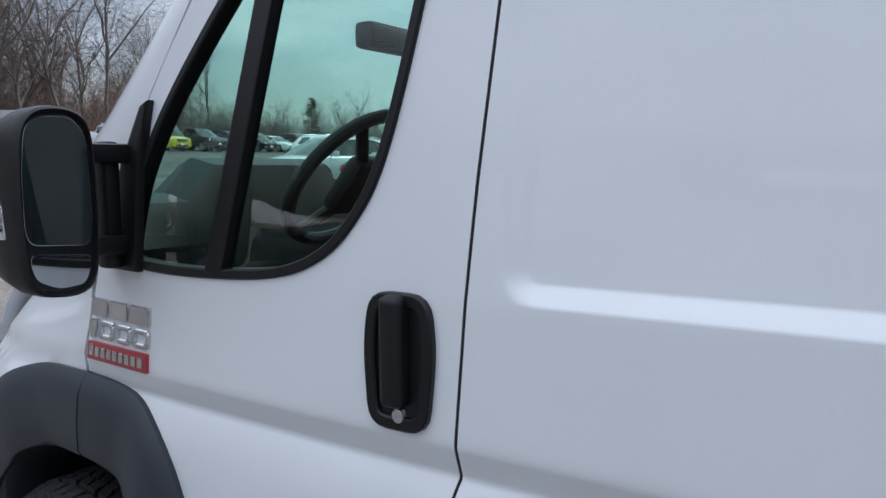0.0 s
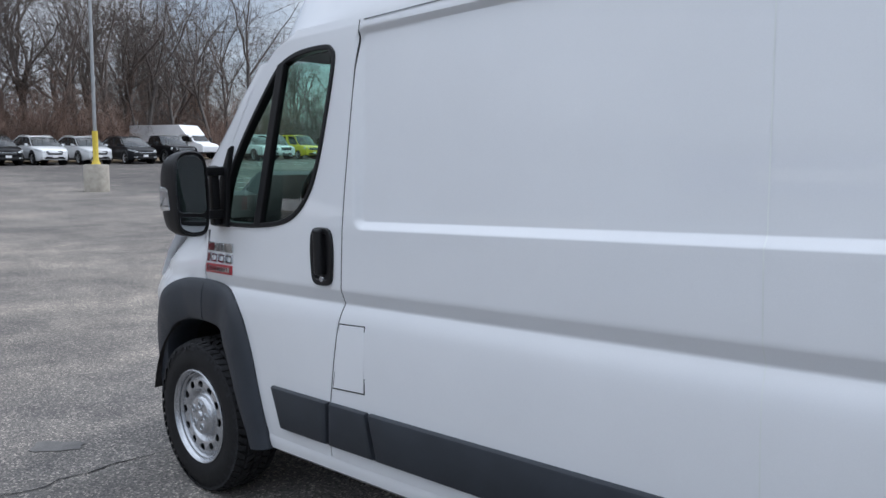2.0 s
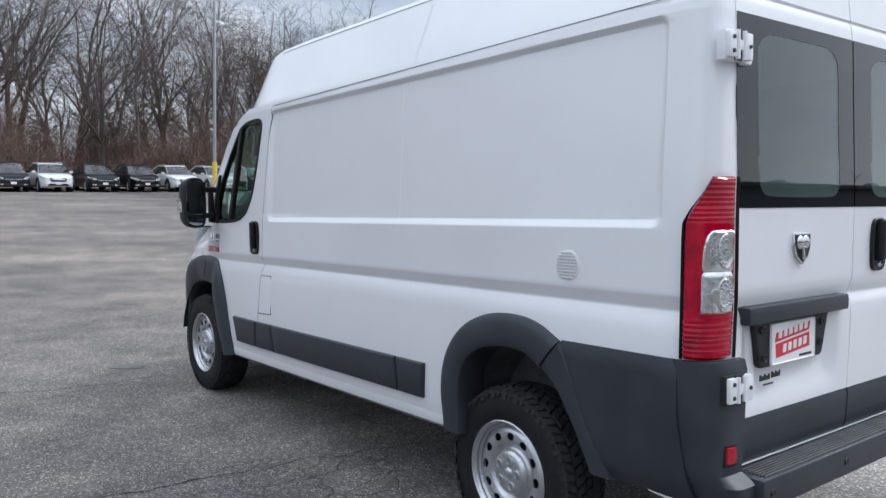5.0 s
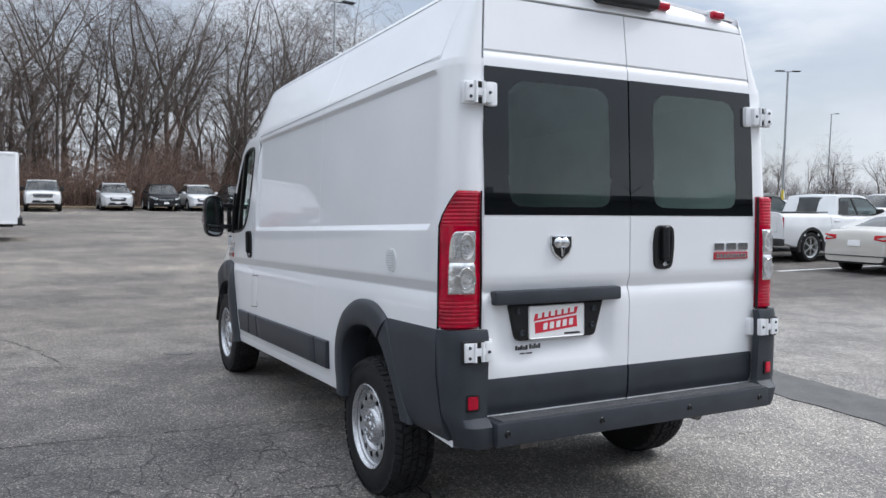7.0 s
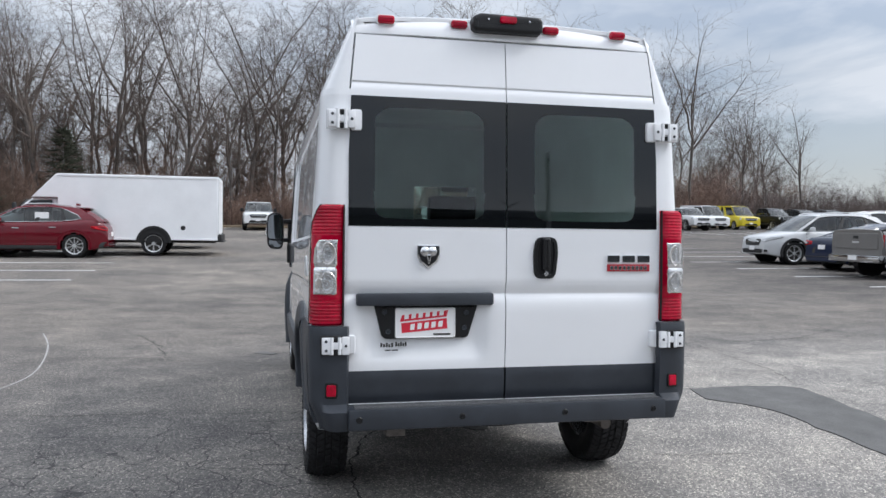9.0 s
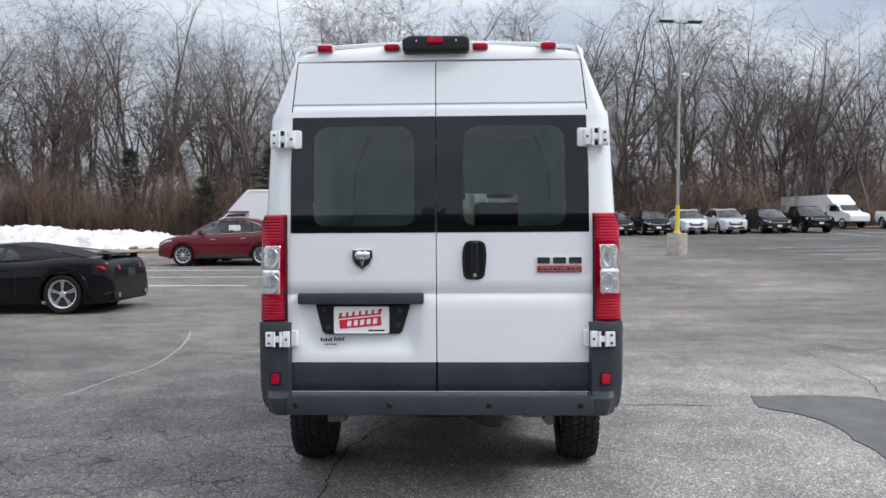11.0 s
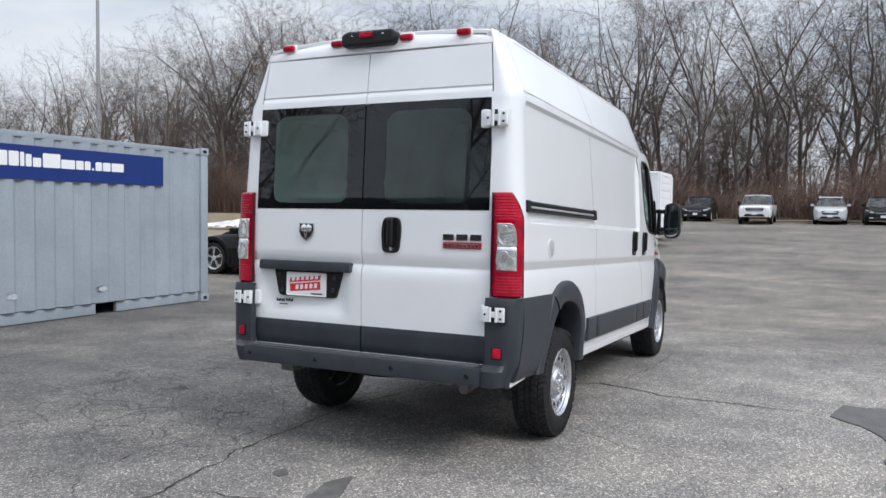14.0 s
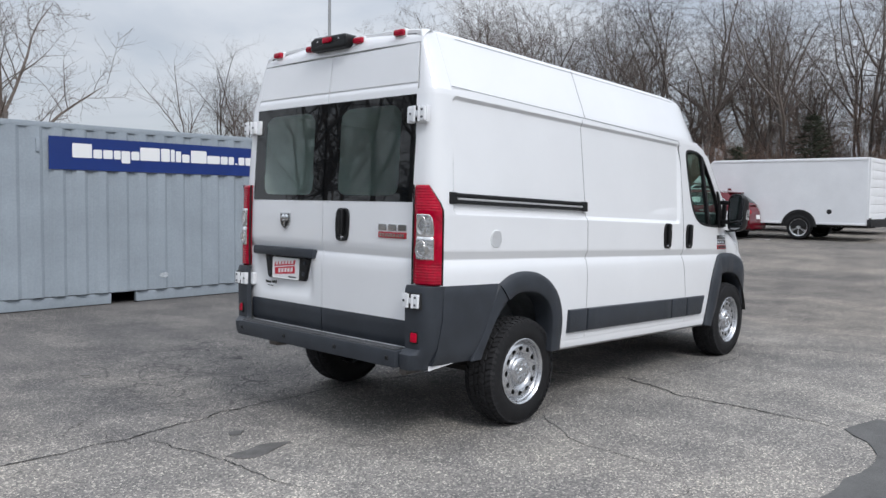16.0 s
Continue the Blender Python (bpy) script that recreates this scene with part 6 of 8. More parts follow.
COL = {"white": (0.75, 0.76, 0.77), "silver": (0.55, 0.56, 0.57), "black": (0.003, 0.003, 0.004), "charcoal": (0.012, 0.013, 0.015), "red": (0.11, 0.001, 0.008), "yellow": (0.62, 0.50, 0.01),
       "grey": (0.16, 0.155, 0.15), "blue": (0.012, 0.020, 0.048), "champagne": (0.50, 0.48, 0.44), "maroon": (0.10, 0.01, 0.02)}
M_CAR_RED = material("car_tail_lens", (0.40, 0.002, 0.01), 0.12, spec=0.2, coat=0.4, var=0.1, scale=15)
M_CAR_LAMP = material("car_head_lamp", (0.70, 0.72, 0.74), 0.10, metal=0.3, coat=1.0, var=0.1, scale=20)
M_CAR_DARK = material("car_black_trim", (0.014, 0.014, 0.015), 0.55, var=0.2, scale=8)
M_ALLOY = material("alloy_wheel", (0.66, 0.67, 0.68), 0.30, metal=0.7, var=0.08, scale=10)
M_SOFT = material("black_fabric_top", (0.009, 0.009, 0.010), 0.9, var=0.2, scale=30, bump=0.3, bump_scale=500)

# length, width, height, wheelbase, wheel radius, top line of the lower body (x, z), glass house: foot and head of windscreen, head and foot of rear screen;
# end of the side glass (along, 0 to 1), posts in it, roundness of nose and tail in plan
KINDS = {
    "suv": dict(L=4.98, W=1.98, H=1.76, wb=3.0, r=0.375, belt=[(2.49, 0.56), (2.46, 0.80), (2.34, 0.94), (1.95, 1.03), (1.45, 1.10), (1.2, 1.12), (0, 1.13), (-1.2, 1.16), (-2.05, 1.18), (-2.36, 1.05), (-2.46, 0.80), (-2.48, 0.56)], house=(1.42, 0.48, -1.80, -2.30), sill=0.27, glass=0.93, posts=(0.44, 0.76), round=(0.30, 0.16)),
    "crossover": dict(L=4.67, W=1.86, H=1.65, wb=2.75, r=0.365, belt=[(2.33, 0.56), (2.30, 0.74), (2.16, 0.88), (1.7, 0.99), (1.25, 1.05), (0, 1.07), (-1.1, 1.11), (-1.85, 1.17), (-2.14, 1.08), (-2.29, 0.86), (-2.33, 0.54)], house=(1.25, 0.35, -1.50, -2.08), sill=0.26, glass=0.86, posts=(0.45, 0.70), round=(0.30, 0.24)),
    "sedan": dict(L=4.87, W=1.85, H=1.46, wb=2.85, r=0.335, belt=[(2.42, 0.50), (2.38, 0.66), (2.2, 0.77), (1.6, 0.88), (1.1, 0.95), (0.0, 0.98), (-1.4, 1.02), (-1.9, 1.04), (-2.28, 1.00), (-2.40, 0.82), (-2.44, 0.50)], house=(1.15, 0.20, -0.95, -1.85), sill=0.22, glass=0.90, posts=(0.50, 0.84), round=(0.28, 0.20)),
    "coupe": dict(L=4.70, W=1.90, H=1.29, wb=2.81, r=0.36, belt=[(2.38, 0.48), (2.34, 0.64), (2.15, 0.76), (1.6, 0.85), (0.85, 0.93), (0.1, 0.94), (-0.7, 0.96), (-1.35, 1.02), (-1.85, 1.02), (-2.14, 0.97), (-2.26, 0.80), (-2.29, 0.50)], house=(1.25, 0.42, -1.05, -1.80), sill=0.17, glass=0.60, posts=(0.47,), round=(0.26, 0.20)),
    "pickup": dict(L=5.85, W=2.03, H=1.87, wb=3.65, r=0.40, belt=[(2.91, 0.62), (2.90, 0.96), (2.80, 1.12), (2.3, 1.19), (1.5, 1.22), (1.35, 1.22), (-0.70, 1.24), (-0.80, 1.29), (-2.80, 1.31), (-2.90, 1.28), (-2.93, 0.62)], house=(1.52, 0.72, -0.52, -0.70), sill=0.42, glass=0.95, posts=(0.55,), round=(0.13, 0.04)),
    "van": dict(L=5.60, W=2.02, H=2.06, wb=3.5, r=0.37, belt=[(2.78, 0.56), (2.77, 0.90), (2.66, 1.07), (1.95, 1.17), (1.80, 1.19), (-2.6, 1.20), (-2.74, 1.15), (-2.80, 0.56)], house=(1.85, 1.05, -2.55, -2.74), sill=0.30, glass=0.36, posts=(), round=(0.13, 0.05)),
}
M_CAR_GLASS = material("dark_tinted_glass", (0.012, 0.015, 0.016), 0.03, coat=0.3, var=0.1, scale=3)


def car_wheel(parent, c, sg, r, spokes, far):
    w = new("wheel")
    w.parent, w.location = parent, c
    bm = bmesh.new()
    n = 20 if far else 40
    lathe(bm, [(r * 0.73, -0.10), (r * 0.83, -0.115), (r * 0.95, -0.108), (r, -0.08), (r, 0.08), (r * 0.95, 0.108), (r * 0.83, 0.115), (r * 0.73, 0.10)], n)
    part("tyre", bm, M_RUBBER, w)
    bm = bmesh.new()
    lathe(bm, [(r * 0.74, sg * 0.10), (r * 0.67, sg * 0.088), (r * 0.65, sg * 0.02)], n)
    for k in range(spokes):
        a = 2 * math.pi * k / spokes
        wd = 0.62 / spokes
        for s in (-1, 1):
            q = [(0.03, a + s * 0.4), (0.03, a), (r * 0.69, a + s * wd * 0.35), (r * 0.69, a + s * wd * 1.15)]
            v = [bm.verts.new((math.sin(t) * rr, sg * (0.088 if rr > 0.1 else 0.092), math.cos(t) * rr)) for rr, t in q]
            bm.faces.new(v)
    lathe(bm, [(0.0005, sg * 0.098), (0.05, sg * 0.096), (0.06, sg * 0.085)], 14)
    part("rim", bm, M_ALLOY, w)
    bm = bmesh.new()
    lathe(bm, [(0.0005, sg * 0.03), (r * 0.67, sg * 0.028)], 20)
    part("brake_disc", bm, M_UNDER, w)
    return w


def car(name, kind, colour, x, y, heading, label, category, group="", far=True, spokes=5, soft_top=False, sticker=False):
    """A parked vehicle; heading in degrees from +x."""
    K = KINDS[kind]
    Lc, W, H, wb, r, sill = K["L"], K["W"] / 2, K["H"], K["wb"], K["r"], K["sill"]
    work = kind in ("pickup", "van")
    paint = car_paint(colour, COL[colour])
    fx, fy = math.cos(radians(heading)), math.sin(radians(heading))
    za, zb = ground_z(x + fx * wb / 2, y + fy * wb / 2), ground_z(x - fx * wb / 2, y - fy * wb / 2)
    pitch = math.degrees(math.atan2(za - zb, wb))
    top = thing(name, pose(x, y, (za + zb) / 2, 0, 0, heading) @ pose(0, 0, 0, 0, -pitch, 0), label, category, group)
    line = sorted(curve2(K["belt"], 5, False))
    bx, bz = [p[0] for p in line], [p[1] for p in line]
    x_end, x_tail = bx[-1], bx[0]
    belt = lambda q: interp(q, bx, bz)
    r_f, r_t = K["round"]

    def plan(q):
        u, v = max(0.0, (q - 0.52 * x_end) / (0.48 * x_end)), max(0.0, (q - 0.60 * x_tail) / (0.40 * x_tail))
        return W * (1 - r_f * u ** 3 - r_t * v ** 3)

    def end_x(yy, zz, front):
        """Where the nose or tail lies at a distance yy from the middle and a height zz."""
        sgn, e = (1, x_end) if front else (-1, x_tail)
        k, q = (r_f, 0.52 * x_end) if front else (r_t, 0.60 * x_tail)
        u = max(0.0, (1 - abs(yy) / W) / k) ** (1 / 3) if abs(yy) > W * (1 - k) else 1.0
        by_plan = q + (e - q) * min(1, u)
        n = [p for p in line if (p[0] > 0.75 * x_end if front else p[0] < 0.75 * x_tail)]
        n.sort(key=lambda p: p[1])
        by_top = interp(zz, [p[1] for p in n], [p[0] for p in n])
        return sgn * min(sgn * by_plan, sgn * by_top)
    n = 40 if far else 84
    xs = sorted(set([x_end + (x_tail - x_end) * k / n for k in range(n + 1)] + [q for q in bx if q > 0.9 * x_end or q < 0.9 * x_tail]))
    rows = []
    for q in xs:
        b, w = belt(q), plan(q)
        low = sill + 0.10 * ss(x_end * 0.75, x_end, q) + 0.10 * ss(-x_end * 0.8, -x_end, q)
        h = b - low
        row = [(w * 0.86, low - 0.03), (w * 0.95, low), (w * 0.975, low + h * 0.15), (w * 0.985, low + h * 0.32), (w, low + h * 0.52), (w * 0.995, low + h * 0.66), (w * 0.972, low + h * 0.78), (w * 0.965, low + h * 0.85), (w * 0.945, low + h * 0.93),
               (w * 0.91, b - 0.012), (w * 0.87, b), (w * 0.55, b + 0.028), (0, b + 0.038)]
        rows.append([Vector((q, -yy, zz)) for yy, zz in row] + [Vector((q, yy, zz)) for yy, zz in row[:-1][::-1]])
    arch = r * 1.15

    def keep(i, j):
        c = (rows[i][j] + rows[i + 1][j + 1]) / 2
        return abs(c.y) < W * 0.8 or min(math.hypot(c.x - s * wb / 2, c.z - r) for s in (-1, 1)) > arch
    bm = bmesh.new()
    vs = grid(bm, rows, keep)
    for row in (vs[0], vs[-1]):
        live = [v for v in row if v.is_valid]
        if len(live) > 2:
            bm.faces.new(live)
    body = part("body", bm, paint, top, smooth=50)
    clad = M_CAR_DARK if kind in ("suv", "pickup", "crossover") and colour not in ("red",) else paint
    for s in (-1, 1):
        for sg in (-1, 1):
            # arch lip and dark well
            bm, rr = bmesh.new(), []
            for k in range(19):
                a = math.pi * (k / 18 * 1.16 - 0.08)
                cx, cz = math.cos(a), math.sin(a)
                rr.append([Vector((s * wb / 2 + cx * q, sg * yy, r + cz * q)) for q, yy in ((arch + 0.095, W * 0.97), (arch + 0.085, W * 1.0), (arch + 0.03, W * 1.006), (arch - 0.005, W * 0.995), (arch - 0.008, W * 0.70))])
            grid(bm, rr)
            part("wheel_arch", bm, clad, body, recalc=False)
            bm = bmesh.new()
            lathe(bm, [(0.0005, 0), (arch + 0.02, 0)], 20, "y", (s * wb / 2, sg * W * 0.70, r))
            part("wheel_well", bm, M_SEAM, body)
            car_wheel(top, (s * wb / 2, sg * (W - 0.125), r), sg, r, spokes, far)
    # glass house
    h0, h1, h2, h3 = K["house"]
    z0, z3 = belt(h0) + 0.012, belt(h3) + 0.012
    roof_line = sorted(curve2([(h1, H - 0.105), (h1 - 0.28, H - 0.045), ((h1 + h2) / 2, H - 0.02), (h2 + 0.45, H - 0.055), (h2, H - 0.12)], 5, False)) if not work else [(h2, H - 0.06), (h2 + 0.15, H - 0.035), (h1 - 0.25, H - 0.03), (h1, H - 0.08)]
    rlx, rlz = [p[0] for p in roof_line], [p[1] for p in roof_line]
    zr = lambda q: interp(q, rlx, rlz)
    yb, yt = W * 0.885, W * (0.70 if not work else 0.78)
    width = lambda q: yt * (1 - 0.06 * ss(h1 - 0.5, h2, q) * (not work))
    roof_paint = M_SOFT if soft_top else paint

    def glaze(name, foot, head, zf, zh, bow_f, bow_h, mat, m=0.0, lift=0.0):
        """A bowed sheet from the belt to the roof; m is its margin."""
        rr = []
        for k in range(9):
            t = m + (1 - 2 * m) * k / 8
            q, z, w = foot + (head - foot) * t, zf + (zh - zf) * t, yb + (width(head) - yb) * t ** 1.25
            rr.append([Vector((q + (bow_f + (bow_h - bow_f) * t) * (1 - c * c) + lift * (1 if bow_f > 0 else -1), w * c * (1 - m), z + (0.03 * t + 0.04 * math.sin(math.pi * t)) * (1 - c * c) + lift * 0.6)) for c in [j / 5 - 1 for j in range(11)]])
        bm = bmesh.new()
        grid(bm, rr)
        facing(bm, (1 if bow_f > 0 else -1, 0, 0.5))
        return part(name, bm, mat, body, recalc=False)
    glaze("windscreen", h0, h1, z0, zr(h1), 0.17, 0.09, G_CAR, 0.0).visible_shadow = False
    glaze("rear_panel", h3, h2, z3, zr(h2), -0.13, -0.07, roof_paint)
    glaze("rear_window", h3, h2, z3, zr(h2), -0.13, -0.07, M_CAR_GLASS, 0.14 if not soft_top else 0.25, 0.006)
    bm, rr = bmesh.new(), []
    for k in range(15):
        q = h1 + (h2 - h1) * k / 14
        bow = 0.09 * ss(h1 - 0.6, h1, q) - 0.07 * ss(h2 + 0.6, h2, q)
        rr.append([Vector((q + bow * (1 - c * c), width(q) * c, zr(q) + 0.03 * (1 - c * c) - 0.012 * abs(c) ** 8)) for c in [j / 7 - 1 for j in range(15)]])
    grid(bm, rr)
    fold(bm, (0, 0, -0.025))
    part("roof", bm, roof_paint, body, recalc=False)
    for sg in (-1, 1):
        def wall(s_, t_, w_):
            q0, q1 = h0 + (h1 - h0) * t_, h3 + (h2 - h3) * t_
            q = q0 + (q1 - q0) * s_
            lo, hi = belt(q) - 0.004, zr(min(max(q, h2), h1)) - 0.006
            return Vector((q, sg * (yb + (width(q) - yb) * t_ ** 1.25 + w_), lo + (hi - lo) * t_))
        k = 9
        edge = [(j / k, 0) for j in range(k)] + [(1, j / k) for j in range(k)] + [(1 - j / k, 1) for j in range(k)] + [(0, 1 - j / k) for j in range(k)]
        s_end = K["glass"] if colour != "yellow" else 0.90
        s_beg = 0.045 if not work else 0.03
        inner = []
        for s_, t_ in edge:
            # the glass tapers to a rounded point at the back
            u = s_beg + (s_end - s_beg) * s_
            v = 0.06 + 0.82 * t_
            if s_ > 0.75 and not work:
                v = v + (0.34 - v) * ((s_ - 0.75) / 0.25) ** 2 * (0.75 if t_ > 0.4 else 0.35)
            inner.append((u, v))
        bm = bmesh.new()
        vs = [[bm.verts.new(wall(u, v, w)) for u, v in p] for p, w in ((edge, 0.0), (inner, 0.006), (inner, -0.02))]
        for p, q in zip(vs, vs[1:]):
            for j in range(len(edge)):
                bm.faces.new((p[j], p[(j + 1) % len(edge)], q[(j + 1) % len(edge)], q[j]))
        frame_ = part("side_frame", bm, roof_paint if soft_top else paint, body)
        bm = bmesh.new()
        grid(bm, [[wall(0.02 + (s_end + 0.01) * j / 16, 0.03 + 0.87 * i / 5, -0.008) for j in range(17)] for i in range(6)])
        facing(bm, (0, sg, 0))
        part("side_window", bm, G_CAR if not far else M_CAR_GLASS, frame_, recalc=False).visible_shadow = False
        for c in (K["posts"] if colour != "yellow" else (0.34, 0.52, 0.70)):
            bm = bmesh.new()
            wd = 0.018 if colour != "yellow" else 0.04
            grid(bm, [[wall(c - wd, i / 6 * 0.86 + 0.05, 0.002), wall(c + wd, i / 6 * 0.86 + 0.05, 0.002)] for i in range(7)])
            fold(bm, (0, -sg * 0.03, 0))
            part("pillar", bm, M_CAR_DARK if colour != "yellow" else paint, frame_, recalc=False)
        if not far or kind == "suv":
            # bright or dark line round the glass
            bm = bmesh.new()
            pts = [wall(u, v, 0.008) for u, v in inner]
            tube(bm, pts + pts[:1], 0.011 if not far else 0.014, 6, False)
            part("window_line", bm, M_CHROME if colour in ("red", "champagne") or (far and colour == "charcoal") else M_CAR_DARK, frame_)
        if kind in ("suv", "crossover"):
            bm = bmesh.new()
            yr = width(0) * 0.93
            tube(bm, [(h1 - 0.15, sg * yr, zr(h1 - 0.15)), (h1 - 0.3, sg * yr, zr(h1 - 0.3) + 0.05), ((h1 + h2) / 2, sg * yr, H + 0.03), (h2 + 0.3, sg * yr * 0.97, zr(h2 + 0.3) + 0.05), (h2 + 0.15, sg * yr * 0.96, zr(h2 + 0.15))], 0.016, 6)
            part("roof_rail", bm, M_ALLOY if colour in ("red", "silver", "white") else M_CAR_DARK, body)
        # mirrors, lamps, handles, sill trim
        bm = bmesh.new()
        box(bm, (h0 - 0.52, sg * (W + 0.07), belt(h0) + 0.10), (0.12, 0.20, 0.15 if kind != "pickup" else 0.24), 0.045)
        box(bm, (h0 - 0.50, sg * (W - 0.06), belt(h0) + 0.06), (0.06, 0.14, 0.05), 0.01)
        part("door_mirror", bm, paint if not work else M_CAR_DARK, body)
        if clad is not paint or kind == "crossover":
            bm = bmesh.new()
            span = wb / 2 - arch - 0.05
            grid(bm, [[Vector((span - 2 * span * j / 6, sg * yy, zz)) for j in range(7)] for yy, zz in ((W * 0.94, sill - 0.02), (W * 0.985, sill + 0.01), (W * 0.992, sill + 0.07), (W * 0.985, sill + 0.11), (W * 0.96, sill + 0.115))])
            part("sill_trim", bm, M_CAR_DARK, body, recalc=False)
        zl = belt(x_end - 0.12)
        if work:
            hl = [(0.58, zl - 0.20), (0.93, zl - 0.20), (0.93, zl - 0.03), (0.58, zl - 0.03)]
        else:
            hl = [(0.52, zl - 0.16), (0.72, zl - 0.17), (0.95, zl - 0.02), (0.96, zl + 0.05), (0.78, zl - 0.02), (0.54, zl - 0.09)]
        bm = bmesh.new()
        slab(bm, round2([(u * W, v) for u, v in hl], 0.02), lambda u, v, w: Vector((end_x(u, v, True) + w * 0.7, sg * (u + w * 0.5), v)), -0.06, 0.022, 0.012)
        part("head_lamp", bm, M_CAR_LAMP, body)
        if not work:
            bm = bmesh.new()
            slab(bm, round2(rect2(0.55 * W, 0.76 * W, sill + 0.15, sill + 0.23), 0.02), lambda u, v, w: Vector((end_x(u, v, True) + w, sg * u, v)), -0.04, 0.03, 0.01)
            part("fog_lamp", bm, M_CAR_LAMP if far else M_CAR_DARK, body)
        tall = kind in ("pickup", "van")
        zt = belt(x_tail + 0.14)
        tl = [(0.84, zt - 0.42), (0.955, zt - 0.42), (0.955, zt - 0.08), (0.84, zt - 0.08)] if tall else [(0.50, zt - 0.17), (0.80, zt - 0.21), (0.965, zt - 0.14), (0.97, zt - 0.05), (0.84, zt - 0.06), (0.52, zt - 0.07)]
        if kind == "suv":
            tl = [(0.66, zt - 0.22), (0.95, zt - 0.24), (0.96, zt + 0.0), (0.70, zt - 0.04)]
        if kind == "coupe":
            tl = [(0.45, 0.78), (0.90, 0.79), (0.93, 0.86), (0.45, 0.88)]
        bm = bmesh.new()
        slab(bm, round2([(u * W, v) for u, v in tl], 0.02), lambda u, v, w: Vector((end_x(u, v, False) - w * 0.7, sg * (u + w * 0.5), v)), -0.08, 0.026, 0.012)
        part("tail_lamp", bm, M_CAR_RED, body)
        if not far:
            for q in ((-0.30,) if kind == "coupe" else (0.30, -0.75)):
                bm = bmesh.new()
                box(bm, (q, sg * (W * 0.972 + 0.008), belt(q) - 0.16), (0.20, 0.03, 0.03), 0.01)
                part("door_handle", bm, paint if colour != "red" else M_CHROME, body)
            for q in ((0.85, -0.55) if kind == "coupe" else (1.05, 0.02, -1.0)):
                bm = bmesh.new()
                b, w = belt(q), plan(q)
                h = b - sill
                grid(bm, [[Vector((q + d, sg * (w * f + 0.0015), sill + h * g)) for d in (-0.004, 0.004)] for f, g in ((0.975, 0.15), (0.985, 0.32), (1.0, 0.52), (0.995, 0.66), (0.972, 0.78), (0.965, 0.85), (0.945, 0.93))])
                part("door_gap", bm, M_SEAM, body, recalc=False)
    # grille, bumpers, plates
    zl = belt(x_end - 0.12)
    front = lambda u, v, w: Vector((end_x(u, v, True) + w, u, v))
    rear = lambda u, v, w: Vector((end_x(u, v, False) - w, u, v))
    bm = bmesh.new()
    g = 0.52 if not work else 0.56
    slab(bm, round2([(-g * W, zl - 0.10), (-g * 0.8 * W, zl - 0.29), (g * 0.8 * W, zl - 0.29), (g * W, zl - 0.10), (g * 0.8 * W, zl - 0.06), (-g * 0.8 * W, zl - 0.06)], 0.03), front, -0.06, 0.014, 0.008)
    gr = part("grille", bm, M_CAR_DARK, body)
    for dz in (-0.17,) if kind != "pickup" else (-0.13, -0.24):
        bm = bmesh.new()
        slab(bm, rect2(-g * 0.86 * W, g * 0.86 * W, zl + dz - 0.015, zl + dz + 0.015), front, 0.0, 0.028, 0.006)
        part("grille_bar", bm, M_CHROME, gr)
    bm = bmesh.new()
    slab(bm, round2([(-0.62 * W, sill + 0.10), (0.62 * W, sill + 0.10), (0.50 * W, sill + 0.25), (-0.50 * W, sill + 0.25)], 0.03), front, -0.06, 0.02, 0.01)
    part("front_bumper", bm, M_CAR_DARK, body)
    bm = bmesh.new()
    slab(bm, rect2(-0.155, 0.155, sill + 0.20, sill + 0.34), front, 0.0, 0.034, 0.003)
    part("front_plate", bm, M_PLATE_WHITE, body)
    bm = bmesh.new()
    if kind == "pickup":
        box(bm, (x_tail + 0.0, 0, sill + 0.13), (0.24, 1.92 * W, 0.20), 0.04)
    else:
        slab(bm, round2([(-0.90 * W, sill + 0.02), (0.90 * W, sill + 0.02), (0.86 * W, sill + 0.22), (-0.86 * W, sill + 0.22)], 0.05), rear, -0.06, 0.022, 0.012)
    part("rear_bumper", bm, M_CHROME if kind == "pickup" and colour == "grey" else paint if kind == "coupe" else M_CAR_DARK, body)
    bm = bmesh.new()
    slab(bm, rect2(-0.155, 0.155, sill + 0.09 if kind == "pickup" else 0.66, sill + 0.22 if kind == "pickup" else 0.80), rear if kind != "pickup" else (lambda u, v, w: Vector((x_tail - 0.12 - w, u, v))), 0.0, 0.02, 0.003)
    part("rear_plate", bm, M_PLATE_WHITE if kind != "coupe" else M_CAR_DARK, body)
    # seats and floor inside
    for q in ((0.1, -0.75) if kind not in ("pickup", "coupe") else (0.2,) if kind == "pickup" else (-0.35,)):
        for yy in (-0.38, 0.38):
            bm = bmesh.new()
            box(bm, (q, yy * W, (belt(0) + H) / 2 - 0.14), (0.14, 0.46 * W, 0.50), 0.05)
            part("seat", bm, M_SEAT, body)
    bm = bmesh.new()
    box(bm, (0, 0, sill + 0.10), (Lc * 0.86, W * 1.5, 0.12), 0.02)
    part("floor_pan", bm, M_UNDER, body)
    if kind == "pickup":
        bm = bmesh.new()
        box(bm, (-1.85, 0, 1.343), (1.98, W * 1.52, 0.03), 0.008)
        part("bed_cover", bm, M_CAR_DARK, body)
        bm = bmesh.new()
        slab(bm, round2(rect2(-0.80 * W, 0.80 * W, 0.82, 1.26), 0.03), lambda u, v, w: Vector((x_tail - w, u, v)), -0.04, 0.02, 0.012)
        tg = part("tailgate", bm, paint, body)
        bm = bmesh.new()
